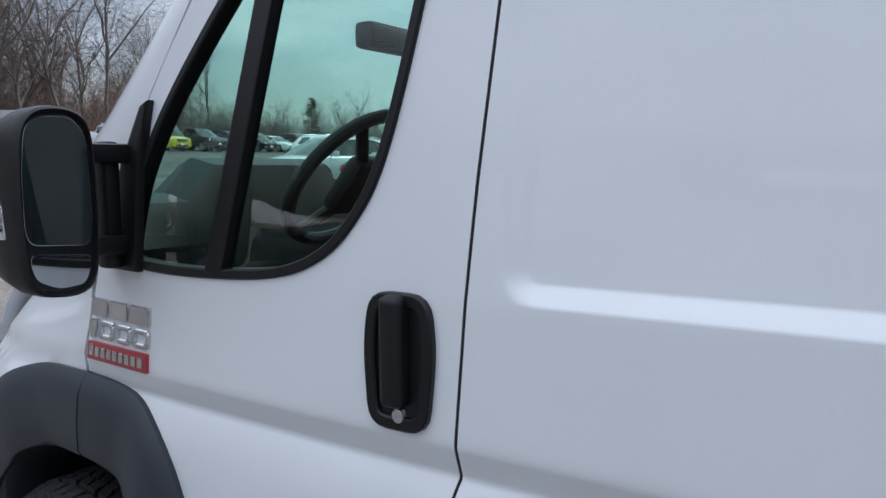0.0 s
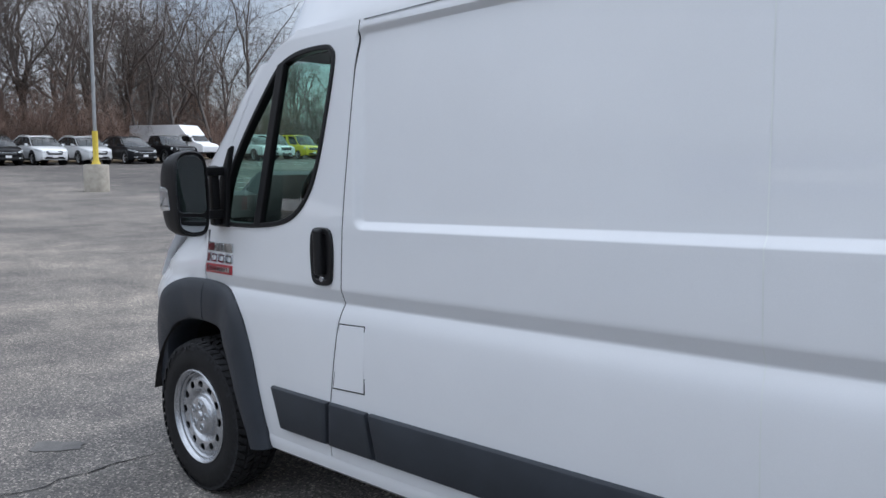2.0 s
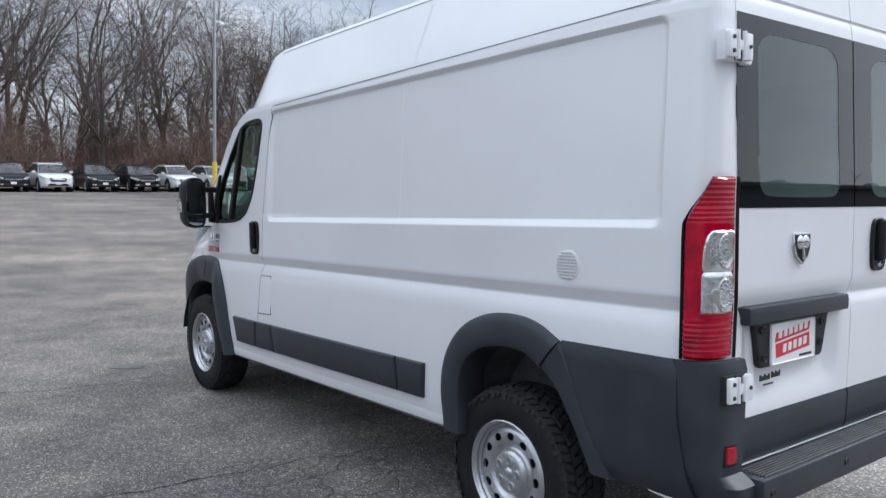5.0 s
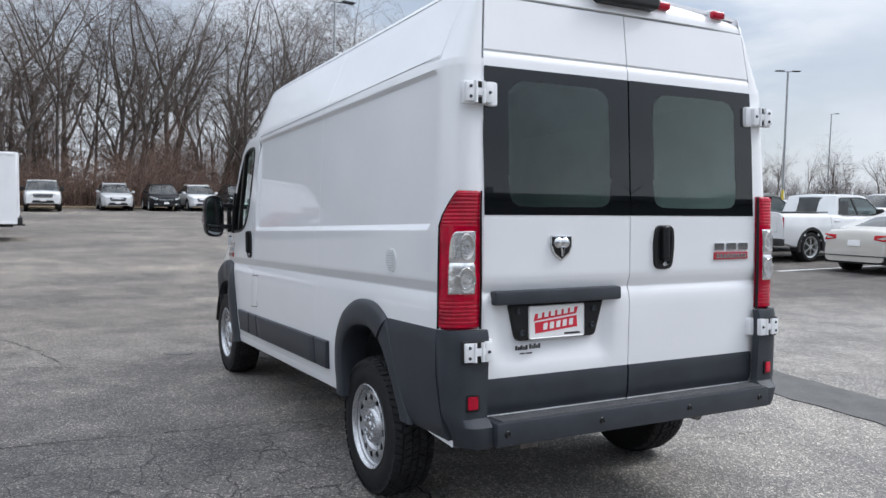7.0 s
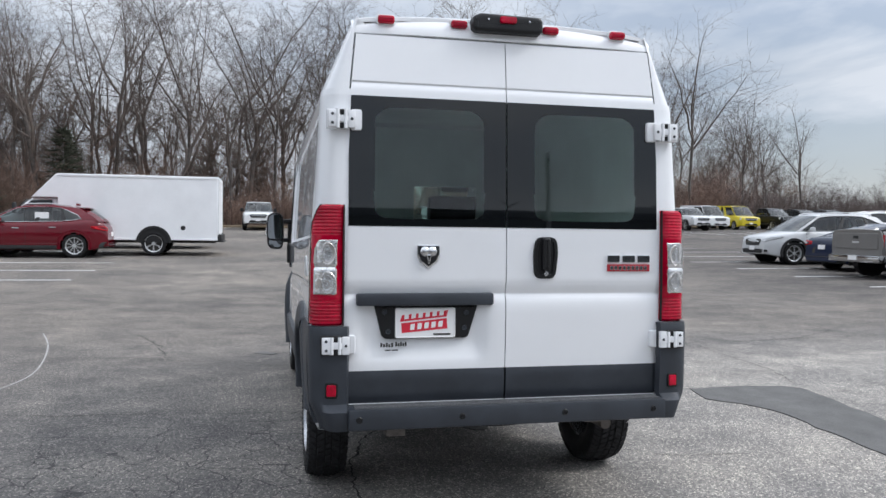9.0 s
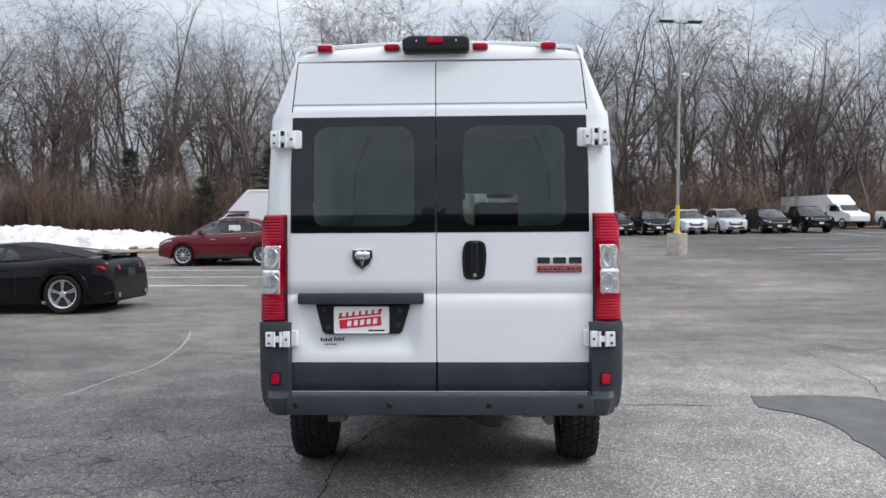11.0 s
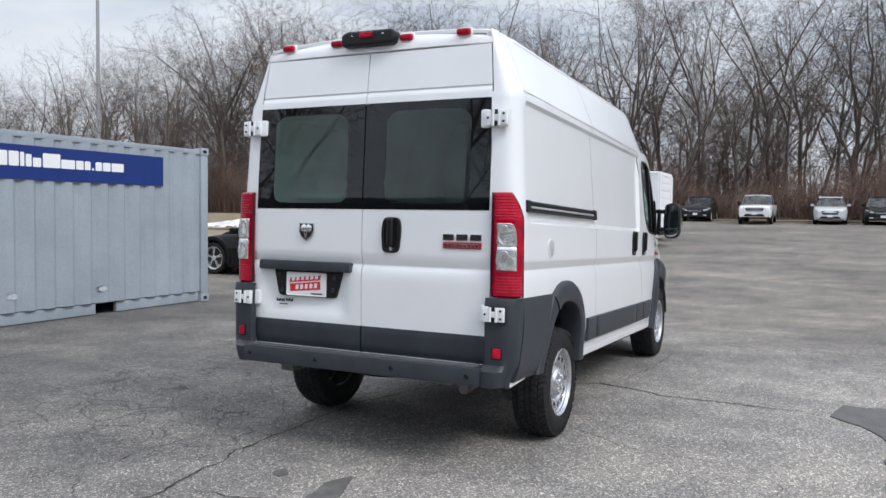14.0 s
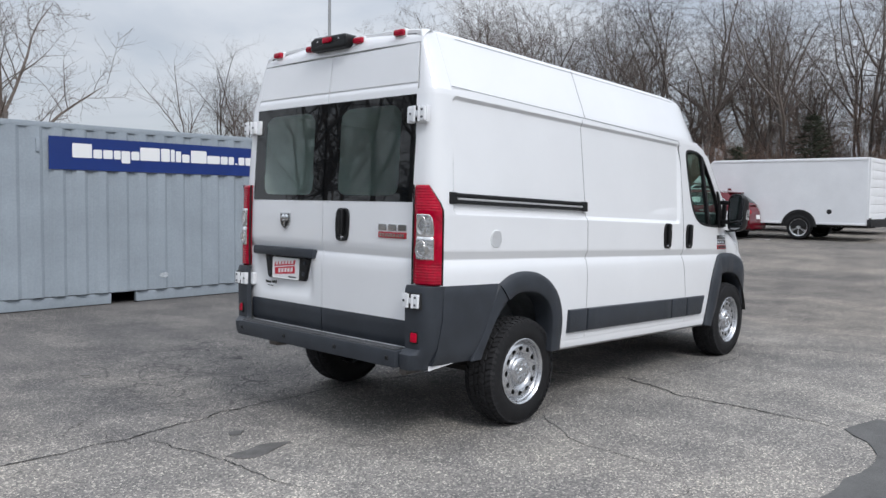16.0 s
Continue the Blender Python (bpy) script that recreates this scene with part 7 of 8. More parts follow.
        slab(bm, round2(rect2(-0.10, 0.10, 1.11, 1.19), 0.02), lambda u, v, w: Vector((x_tail - w, u, v)), 0.0, 0.03, 0.008)
        part("tailgate_handle", bm, M_CAR_DARK, tg)
        bm = bmesh.new()
        slab(bm, [(-0.13, 0.985), (-0.04, 0.975), (0.04, 0.975), (0.13, 0.985), (0.13, 1.025), (0.04, 1.035), (-0.04, 1.035), (-0.13, 1.025)], lambda u, v, w: Vector((x_tail - w, u, v)), 0.018, 0.03, 0.004)
        part("tailgate_emblem", bm, M_ALLOY if colour == "grey" else M_CAR_DARK, tg)
    if kind == "coupe":
        bm = bmesh.new()
        box(bm, (-2.08, 0, 1.075), (0.20, 1.5 * W, 0.025), 0.012)
        for yy in (-0.62, 0.62):
            box(bm, (-2.08, yy * W, 1.03), (0.14, 0.05, 0.09), 0.01)
        part("spoiler", bm, paint, body)
        for yy in (-0.62, 0.62):
            bm = bmesh.new()
            tube(bm, [(-2.18, yy * W, 0.32), (-2.32, yy * W, 0.32)], 0.05, 12)
            part("tail_pipe", bm, M_CHROME, body)
    if kind == "crossover":
        bm = bmesh.new()
        slab(bm, [(-0.03, H - 0.03), (0.03, H - 0.03), (0.004, H + 0.05), (-0.004, H + 0.05)], lambda u, v, w: Vector((h2 + 0.25 - w * 4 + (v - H) * 0.3, u, v)), 0.0, 0.03, 0.002)
        part("aerial_fin", bm, paint, body)
        bm = bmesh.new()
        box(bm, (h2 - 0.10, 0, zr(h2) + 0.015), (0.24, 1.9 * width(h2), 0.03), 0.012)
        part("roof_spoiler", bm, paint, body)
    if sticker:
        bm = bmesh.new()
        box(bm, (-0.42, W * 0.842, 1.30), (0.40, 0.006, 0.20), 0.0, None)
        part("window_sticker", bm, M_PLATE_WHITE, body)
    return top


ROW = "cars parked along the wood"
for kind, colour, y, dx, what in (("suv", "charcoal", -5.8, -2.0, "dark grey"), ("pickup", "white", -1.66, 2.0, "white"), ("suv", "silver", 2.58, 0, "silver"), ("suv", "charcoal", 5.48, 0, "dark grey"), ("suv", "white", 7.89, 0, "white"),
                                  ("suv", "charcoal", 10.59, 0, "dark grey"), ("suv", "black", 13.17, 0, "black"), ("suv", "white", 15.73, 0, "white"), ("suv", "silver", 18.43, 0, "silver"), ("suv", "charcoal", 21.38, 0, "dark grey"),
                                  ("pickup", "black", 24.2, 0, "black"), ("pickup", "white", 33.2, -3, "white"), ("van", "white", 36.3, -5.5, "white"), ("van", "yellow", 39.2, -5.5, "yellow"), ("pickup", "charcoal", 42.6, -5, "dark grey"), ("suv", "black", 45.6, -5, "black"), ("suv", "charcoal", 48.4, -5, "dark grey"),
                                  ("sedan", "white", 51.2, -5, "white"), ("suv", "maroon", 54.0, -5, "dark red"), ("suv", "black", 57.0, -5, "black"), ("pickup", "white", 60.0, -5, "white")):
    nm = {"suv": "suv", "pickup": "pickup_truck", "van": "passenger_van", "sedan": "sedan"}[kind]
    car(nm, kind, colour, -46 - KINDS[kind]["L"] / 2 + dx, y, 0, f"{what} {nm.replace('_', ' ')} parked before the bare wood", nm.replace("_", " "), ROW)
NEAR = "cars parked in the side bays"
car("crossover", "crossover", "red", -19.1, -8.4, 270, "dark red crossover with chrome window line and a paper sticker", "car", NEAR, False, 10, sticker=True)
car("convertible", "coupe", "black", -6.25, -8.66, 270, "black convertible coupe with closed fabric top and alloy wheels", "car", NEAR, False, 5, soft_top=True)
car("suv", "suv", "silver", -16.2, 18.0, 266, "silver suv with dark lower trim in a parking bay", "car", NEAR, False, 6)
car("sedan", "sedan", "blue", -13.3, 18.3, 90, "dark blue sedan in a parking bay", "car", NEAR, False, 5)
car("pickup_truck", "pickup", "grey", -10.8, 18.0, 90, "grey pickup truck with chrome rear bumper in a bay", "pickup truck", NEAR, False, 6)
car("pickup_truck", "pickup", "white", -8.0, 18.25, 90, "white pickup truck with black rear bumper in a bay", "pickup truck", NEAR, False, 6)
car("sedan", "sedan", "champagne", -4.55, 17.1, 90, "pale champagne sedan in a parking bay", "car", NEAR, False, 5)
car("suv", "suv", "white", -1.6, 17.4, 90, "white suv in a parking bay", "car", NEAR, False, 5)
FARROW = "cars parked in the far bays"
for k, (kind, colour, what) in enumerate((("suv", "white", "white"), ("sedan", "maroon", "dark red"), ("suv", "black", "black"), ("sedan", "silver", "silver"), ("suv", "white", "white"), ("pickup", "white", "white"), ("suv", "charcoal", "dark grey"), ("sedan", "white", "white"), ("suv", "silver", "silver"), ("sedan", "black", "black"), ("suv", "white", "white"))):
    nm = {"suv": "suv", "pickup": "pickup_truck", "sedan": "sedan"}[kind]
    car(nm, kind, colour, -30 + k * 2.85, 33.0 + (k % 3) * 0.3, 270 if k % 2 else 90, f"{what} {nm.replace('_', ' ')} in the far bays", nm.replace("_", " "), FARROW)

# ---- box trucks ----
M_BOX = material("white_truck_box", (0.82, 0.83, 0.85), 0.45, var=0.04, scale=1.2, fine=0.02, fine_scale=40)


def box_truck(x, y, heading, length, label):
    z = ground_z(x, y)
    t = thing("box_truck", pose(x, y, z, 0, 0, heading), label, "truck", "white box trucks")
    z0, z1, hw_ = 0.50, 2.64, 1.12
    bm = bmesh.new()
    prof = [(-length / 2, z0), (length / 2, z0), (length / 2, 1.86), (length / 2 + 0.78, 1.86), (length / 2 + 0.06, z1 - 0.03), (length / 2, z1), (-length / 2, z1)]
    slab(bm, prof, lambda u, v, w: Vector((u, w, v)), -hw_, hw_, 0.03)
    bmesh.ops.holes_fill(bm, edges=[e for e in bm.edges if e.is_boundary])
    b = part("cargo_box", bm, M_BOX, t, "white panelled cargo box")
    for sg in (-1, 1):
        for zz in (z0 + 0.04, z1 - 0.05):
            bm = bmesh.new()
            if zz > 1:
                box(bm, (0, sg * (hw_ + 0.006), zz), (length - 0.05, 0.02, 0.07), 0.006)
            else:
                box(bm, (-length / 2 + 0.78, sg * (hw_ + 0.006), zz), (1.45, 0.02, 0.07), 0.006)
                box(bm, (0.5 * (2.6), sg * (hw_ + 0.006), zz), (length - 2.7, 0.02, 0.07), 0.006)
            part("box_rail", bm, M_BOX, b)
        bm = bmesh.new()
        lathe(bm, [(0.0005, sg * 0.012), (0.07, sg * 0.012), (0.08, 0)], 14, "y", (-length / 2 + 1.12, sg * hw_, z0 + 0.42))
        part("filler_cap", bm, M_CAR_DARK, b)
    # roller door frame at the back
    bm = bmesh.new()
    o = rect2(-hw_ + 0.02, hw_ - 0.02, z0 + 0.02, z1 - 0.02)
    ring(bm, o, inset2(o, 0.12), lambda u, v, w: Vector((-length / 2 - w, u, v)), 0, 0.04)
    part("rear_frame", bm, M_BOX, b)
    for k in range(7):
        bm = bmesh.new()
        box(bm, (-length / 2 - 0.012, 0, z0 + 0.26 + k * 0.27), (0.02, 2 * hw_ - 0.28, 0.26), 0.008)
        part("door_slat", bm, M_BOX, b)
    bm = bmesh.new()
    box(bm, (-length / 2 - 0.05, 0, z0 + 0.08), (0.14, 2 * hw_ - 0.02, 0.24), 0.01)
    box(bm, (-length / 2 - 0.14, 0, z0 - 0.03), (0.10, 2 * hw_ - 0.4, 0.04), 0.01)
    for sg in (-1, 1):
        box(bm, (-length / 2 + 0.02, sg * (hw_ - 0.15), z0 + 0.10), (0.16, 0.25, 0.28), 0.01)
    part("rear_step", bm, M_CAR_DARK, t)
    bm = bmesh.new()
    box(bm, (0.98, 0, z0 - 0.02), (length + 1.7, 0.9, 0.16), 0.02)
    part("chassis", bm, M_UNDER, t)
    # cab
    c0 = length / 2
    bm = bmesh.new()
    slab(bm, round2([(c0 + 0.02, 0.55), (c0 + 2.25, 0.50), (c0 + 2.28, 0.95), (c0 + 2.10, 1.12), (c0 + 1.45, 1.28), (c0 + 0.80, 1.84), (c0 + 0.05, 1.86)], 0.05), lambda u, v, w: Vector((u, w * (1 - 0.10 * ss(1.2, 2.1, v)), v)), -0.99, 0.99, 0.06, 3)
    bmesh.ops.holes_fill(bm, edges=[e for e in bm.edges if e.is_boundary])
    cab = part("cab", bm, M_BOX, t, "white truck cab")
    for sg in (-1, 1):
        bm = bmesh.new()
        slab(bm, round2([(c0 + 0.18, 1.32), (c0 + 1.25, 1.32), (c0 + 0.82, 1.76), (c0 + 0.18, 1.78)], 0.04), lambda u, v, w: Vector((u, sg * ((0.99 + w) * (1 - 0.10 * ss(1.2, 2.1, v))), v)), -0.01, 0.006, 0.003)
        part("cab_window", bm, M_FRIT, cab)
        bm = bmesh.new()
        box(bm, (c0 + 1.25, sg * 1.20, 1.50), (0.10, 0.22, 0.34), 0.03)
        part("cab_mirror", bm, M_CAR_DARK, cab)
    bm = bmesh.new()
    slab(bm, round2([(-0.82, 1.36), (0.82, 1.36), (0.76, 1.80), (-0.76, 1.80)], 0.05), lambda u, v, w: Vector((c0 + 1.45 - (v - 1.28) * 0.833 + w, u, v)), -0.02, 0.012, 0.004)
    part("windscreen", bm, M_FRIT, cab)
    for sg in (-1, 1):
        car_wheel(t, (c0 + 1.45, sg * 0.90, 0.38), sg, 0.38, 6, False)
        car_wheel(t, (-length / 2 + 2.05, sg * (hw_ - 0.09), 0.39), sg, 0.39, 6, False)
        bm, rr = bmesh.new(), []
        for k in range(13):
            a = math.pi * k / 12
            rr.append([Vector((-length / 2 + 2.05 + math.cos(a) * q, sg * yy, 0.42 + math.sin(a) * q)) for q, yy in ((0.56, hw_ + 0.01), (0.55, hw_ + 0.03), (0.49, hw_ + 0.03), (0.48, hw_ - 0.3))])
        grid(bm, rr)
        part("wheel_arch", bm, M_CAR_DARK, b, recalc=False)
        bm = bmesh.new()
        lathe(bm, [(0.0005, 0), (0.50, 0)], 20, "y", (-length / 2 + 2.05, sg * (hw_ + 0.004), 0.42))
        for v in bm.verts:
            v.co.z = max(v.co.z, 0.42)
        part("wheel_well", bm, M_SEAM, b)
    return t


box_truck(-20.45, -5.28, 270, 5.0, "white box truck with sloped over-cab front")
box_truck(-24.5, -5.95, 270, 5.0, "white box truck parked beyond another one")
box_truck(-57.5, 28.6, 20, 5.0, "white box truck parked at the wood's edge")

# ---- lamp posts ----
M_POLE = material("galvanised_pole", (0.34, 0.35, 0.36), 0.45, metal=0.5, var=0.1, scale=6)
M_YELLOW = material("yellow_pole_guard", (0.62, 0.47, 0.05), 0.5, var=0.12, scale=8)
M_CONCRETE = material("pole_footing_concrete", (0.36, 0.33, 0.28), 0.85, var=0.18, scale=5, bump=0.3, bump_scale=60)


def lamp_post(x, y, height, label, footing=True, arms=2, lean=(0, 0), turn=0, wide=1.0):
    z = ground_z(x, y)
    p = thing("lamp_post", pose(x, y, z, lean[0], lean[1], turn), label, "lamp post", "car park lamp posts")
    if footing:
        bm = bmesh.new()
        lathe(bm, [(0.0005, -0.05), (0.40, -0.05), (0.40, 0.86), (0.38, 0.89), (0.0005, 0.90)], 28, "z")
        part("footing", bm, M_CONCRETE, p, "round concrete footing")
        bm = bmesh.new()
        tube(bm, [(0, 0, 0.90), (0, 0, 1.05), (0, 0, 2.0)], [0.15, 0.092, 0.09], 16)
        part("pole_guard", bm, M_YELLOW, p, "yellow pole guard")
    bm = bmesh.new()
    tube(bm, [(0, 0, 0.85 if footing else -0.05), (0, 0, height)], [0.085 * wide, 0.065 * wide], 12)
    part("pole", bm, M_POLE, p)
    for k in range(arms):
        s = 1 if k == 0 else -1
        bm = bmesh.new()
        tube(bm, [(0, 0, height - 0.05), (s * 0.35, 0, height)], 0.035, 8)
        arm = part("arm", bm, M_POLE, p)
        bm = bmesh.new()
        box(bm, (s * 0.58, 0, height + 0.01), (0.58, 0.30, 0.06), 0.025)
        part("lamp_head", bm, M_TRIM, arm)
    return p


post = lamp_post(-23.3, 8.50, 9.4, "galvanised lamp post with yellow guard on a concrete footing", True, 2, (-1.2, 1.2), 95, 0.72)
bm = bmesh.new()
tube(bm, [(0, 0, 7.3), (0.30, 0.1, 7.35)], 0.02, 6)
box(bm, (0.36, 0.12, 7.3), (0.18, 0.11, 0.11), 0.03)
part("security_camera", bm, M_BOX, post, "small white security camera")
lamp_post(-31.6, 45.7, 10.5, "tall grey double-headed lamp post behind parked cars", True, 2, (-1.2, 1.2), 60)
lamp_post(-57.5, 86.0, 11.5, "tall grey lamp post far off in the car park", False, 1, (-1.2, 1.2), 40)
lamp_post(-39.8, -54.4, 20.5, "very tall floodlight mast behind the container", False, 2, (0, 0), 30, 2.0)
lamp_post(37.0, 12.6, 8.7, "dark lamp post near the dealership building", True, 2, (0, 0), 20, 1.9)

# ---- bare trees, brush, snow, grass ----
M_BARK = material("grey_brown_bark", (0.115, 0.102, 0.094), 0.9, var=0.3, scale=3, bump=0.4, bump_scale=30, each=0.25)
M_BRANCH = material("brown_grey_branches", (0.122, 0.100, 0.088), 0.9, var=0.25, scale=1.5, each=0.25)
M_TWIG = material("brown_brush_twigs", (0.165, 0.110, 0.086), 0.95, var=0.3, scale=0.4, island=0.35)
M_FAR = material("grey_brown_far_twigs", (0.088, 0.070, 0.064), 0.95, var=0.3, scale=0.4, island=0.35)
M_NEEDLE = material("dark_evergreen_needles", (0.045, 0.050, 0.034), 0.9, var=0.4, scale=2, island=0.4)
M_GRASS = material("dry_tan_grass", (0.235, 0.185, 0.122), 0.95, var=0.25, scale=1.2, fine=0.3, fine_scale=25, bump=0.5, bump_scale=40)
M_SNOW = material("old_dirty_snow", (0.52, 0.49, 0.47), 0.8, second=(0.80, 0.79, 0.80), var=0.10, scale=1.1, bump=0.8, bump_scale=9, fine=0.16, fine_scale=9)
M_LEAF_LITTER = material("leaf_litter", (0.15, 0.108, 0.078), 0.95, var=0.35, scale=0.5, bump=0.5, bump_scale=6)


class Twigs:
    """Collects tapered three-sided or rounder limbs into one mesh."""

    def __init__(self):
        self.v, self.f = [], []

    def limb(self, pts, radii, n, tip=True):
        base, d0, last = len(self.v), None, len(pts) - 1
        for i, p in enumerate(pts):
            if i == last and tip:
                self.v.append(p)
                break
            d = (pts[min(i + 1, last)] - pts[max(i - 1, 0)]).normalized()
            a = d.orthogonal().normalized() if d0 is None else (d0 - d * d0.dot(d)).normalized()
            d0, b = a, d.cross(a)
            for k in range(n):
                t = 2 * math.pi * k / n
                self.v.append(p + (a * math.cos(t) + b * math.sin(t)) * radii[i])
        for i in range(last):
            q = base + i * n
            for k in range(n):
                w = (k + 1) % n
                if i == last - 1 and tip:
                    self.f.append((q + k, q + w, q + n))
                else:
                    self.f.append((q + k, q + w, q + n + w, q + n + k))

    def mesh(self, name, mat):
        me = bpy.data.meshes.new(name)
        me.from_pydata([tuple(p) for p in self.v], [], self.f)
        me.materials.append(mat)
        me.shade_smooth()
        return me


def grow(pair, rng, p, d, length, radius, level, depth, up):
    """One branch with its own branches; the stem goes to the first mesh of the pair, the crown to the second."""
    tw = pair[0] if level == 0 else pair[1]
    seg = (6, 7, 4, 3, 2)[level]
    pts, radii = [p.copy()], [radius]
    taper = 0.30 if level == 0 else 0.80
    bend = Vector((rng.gauss(0, 1), rng.gauss(0, 1), 0)) * (0.015, 0.05, 0.07, 0.08, 0.08)[level]
    for i in range(seg):
        d = (d + bend + Vector((rng.gauss(0, 1), rng.gauss(0, 1), rng.gauss(0, 0.4))) * (0.05, 0.11, 0.15, 0.17, 0.18)[level] + Vector((0, 0, up))).normalized()
        p = p + d * length / seg
        pts.append(p.copy())
        radii.append(radius * (1 - taper * (i + 1) / seg))
    tw.limb(pts, radii, 7 if level == 0 else 5 if level == 1 else 3, level > 0)
    if level >= depth:
        return
    n = (rng.randint(8, 9), rng.randint(10, 12), rng.randint(6, 8), 4)[level]
    for k in range(n):
        strong = level == 0 and k < 4
        t = rng.uniform(0.55, 1.0) if strong else (0.35 + 0.6 * rng.random() if level == 0 else 0.14 + 0.86 * (k + rng.random()) / n)
        if level == 0 and k < 2:
            t = 1.0
        i = min(seg - 1, int(t * seg))
        q = pts[i].lerp(pts[i + 1], t * seg - i)
        r = radii[i] + (radii[i + 1] - radii[i]) * (t * seg - i)
        axis = (pts[i + 1] - pts[i]).normalized()
        side = axis.orthogonal().normalized()
        side.rotate(Matrix.Rotation(k * 1.9 + rng.uniform(-0.5, 0.5) if strong else rng.uniform(0, 2 * math.pi), 3, axis))
        a = radians(rng.uniform(14, 38) if strong else rng.uniform(32, 68))
        nd = axis * math.cos(a) + side * math.sin(a)
        if level == 0:
            ln = length * (rng.uniform(0.9, 1.3) if strong else rng.uniform(0.25, 0.5))
            nr = r * (rng.uniform(0.62, 0.90) if strong else 0.30)
        else:
            ln, nr = length * rng.uniform(0.32, 0.62) * (1.2 - 0.5 * t), max(r * rng.uniform(0.38, 0.60), (0.03, 0.030, 0.018, 0.0105, 0.0080)[level + 1])
        grow(pair, rng, q, nd, ln, nr, level + 1, depth, 0.035 if level == 0 else 0.012)


def tree_mesh(seed, height, radius, depth=4, fork=False):
    rng, tw = random.Random(seed), (Twigs(), Twigs())
    lean = 0.16 if fork else 0.07
    grow(tw, rng, Vector((0, 0, -0.3)), Vector((rng.uniform(-lean, lean), rng.uniform(-lean, lean), 1)).normalized(), height * (0.32 if fork else 0.48), radius, 0, depth, 0.03)
    return tw


TREES, THIN = [], []
for k in range(9):
    tw = tree_mesh(100 + k, 19.0, (0.14, 0.19, 0.23)[k % 3], 4, k % 3 == 1)
    TREES.append((tw[0].mesh("trunk", M_BARK), tw[1].mesh("crown", M_BRANCH)))
for k in range(5):
    tw = tree_mesh(200 + k, 19.0, (0.13, 0.18)[k % 2], 3, k % 3 == 1)
    THIN.append((tw[0].mesh("trunk", M_BARK), tw[1].mesh("crown", M_BRANCH)))


def plant(mesh, x, y, s, turn, label, group, name="bare_tree", z=None):
    t = thing(name, pose(x, y, ground_z(max(x, -130), min(y, 140)) if z is None else z, 0, 0, turn), label, "tree", group)
    for part_name, me in zip(("trunk", "crown"), mesh):
        ob = new(part_name, me)
        ob.parent = t
        ob.scale = (s, s, s)
    return t


rng = random.Random(11)
WOOD = "bare trees of the wood"


def edge_x(y):
    """Where the wood begins."""
    return interp(y, [-110, -40, 24, 44, 60, 110], [-50, -50, -53, -62, -74, -112])


y = -104.0
while y < 72:
    for row in range(4):
        yy = y + rng.uniform(-1.6, 1.6)
        x = edge_x(yy) - 1.5 - row * 5.0 - rng.uniform(0, 4.5)
        s = rng.uniform(0.84, 1.12) * (0.93 if row == 0 else 1.05)
        if yy > 46:
            s *= 0.8
        near = row < 2 and -72 < yy < 34
        plant(rng.choice(TREES if near else THIN), x, yy, s, rng.uniform(0, 360), "tall bare grey-brown deciduous tree in early spring", WOOD)
    y += rng.uniform(2.3, 3.4) if -72 < y < 40 else rng.uniform(4.5, 6.5)
# single trees behind the container
for x, y, s, k in ((-2.4, -28.5, 0.85, 4), (-27.0, -47.0, 0.62, 4), (-36.0, -40.0, 0.72, 7), (-30.5, -37.0, 0.62, 2), (-33.0, -46.0, 0.60, 3), (-38.0, -50.0, 0.65, 1), (-33, -30, 0.7, 5)):
    plant(TREES[k], x, y, s, 40 * k, "bare tree with spreading crown beyond the container", "single bare trees")
for x, y, s, k in ((21.0, -15.0, 0.8, 0), (27.0, -9.5, 0.85, 6), (24.0, -24.0, 0.8, 4), (17.0, -11.5, 0.75, 1), (19.5, -19.0, 0.85, 7), (29.0, -26.0, 0.95, 2), (15.5, -16.0, 0.8, 4)):
    plant(TREES[k], x, y, s, 70 * k, "bare tree with spreading crown behind the lot", "single bare trees")


def brush(name, n, place, h0, h1, seed, label, mat=M_TWIG):
    """Thicket of arching shrubs, too many to count."""
    rng, tw = random.Random(seed), Twigs()
    for k in range(n):
        x, y = place(rng)
        z = ground_z(max(x, -130), min(y, 140))
        clump = 0.75 + 1.1 * noise.noise(Vector((x * 0.13, y * 0.13, seed)))
        if clump < 0.35:
            continue
        for s in range(rng.randint(3, 5)):
            h = rng.uniform(h0, h1) * min(1.35, clump)
            a, lean = rng.uniform(0, 2 * math.pi), abs(rng.gauss(0.12, 0.3))
            d = Vector((math.cos(a) * lean, math.sin(a) * lean, 1)).normalized()
            p = Vector((x + rng.gauss(0, 0.25), y + rng.gauss(0, 0.25), z - 0.1))
            m = p + d * h * 0.55
            e = m + (d + Vector((math.cos(a), math.sin(a), -0.3)) * rng.uniform(0, 0.7) + Vector((rng.gauss(0, 0.25), rng.gauss(0, 0.25), 0))).normalized() * h * 0.5
            r = rng.uniform(0.015, 0.028)
            tw.limb([p, m, e], [r, r * 0.7, 0], 3)
            for q in range(5):
                t = rng.uniform(0.25, 0.95)
                b0 = p.lerp(m, t / 0.55) if t < 0.55 else m.lerp(e, (t - 0.55) / 0.45)
                b1 = b0 + Vector((rng.gauss(0, 0.55), rng.gauss(0, 0.55), rng.uniform(0.0, 0.8))) * h * 0.26
                tw.limb([b0, b1], [r * 0.6, 0], 3)
    ob = new(name, tw.mesh(name, mat))
    return tagged(ob, label, "brush", kind="stuff")


def near_band(rng):
    y = rng.uniform(-70, 44)
    return edge_x(y) - abs(rng.gauss(0, 1)) * 3.5, y


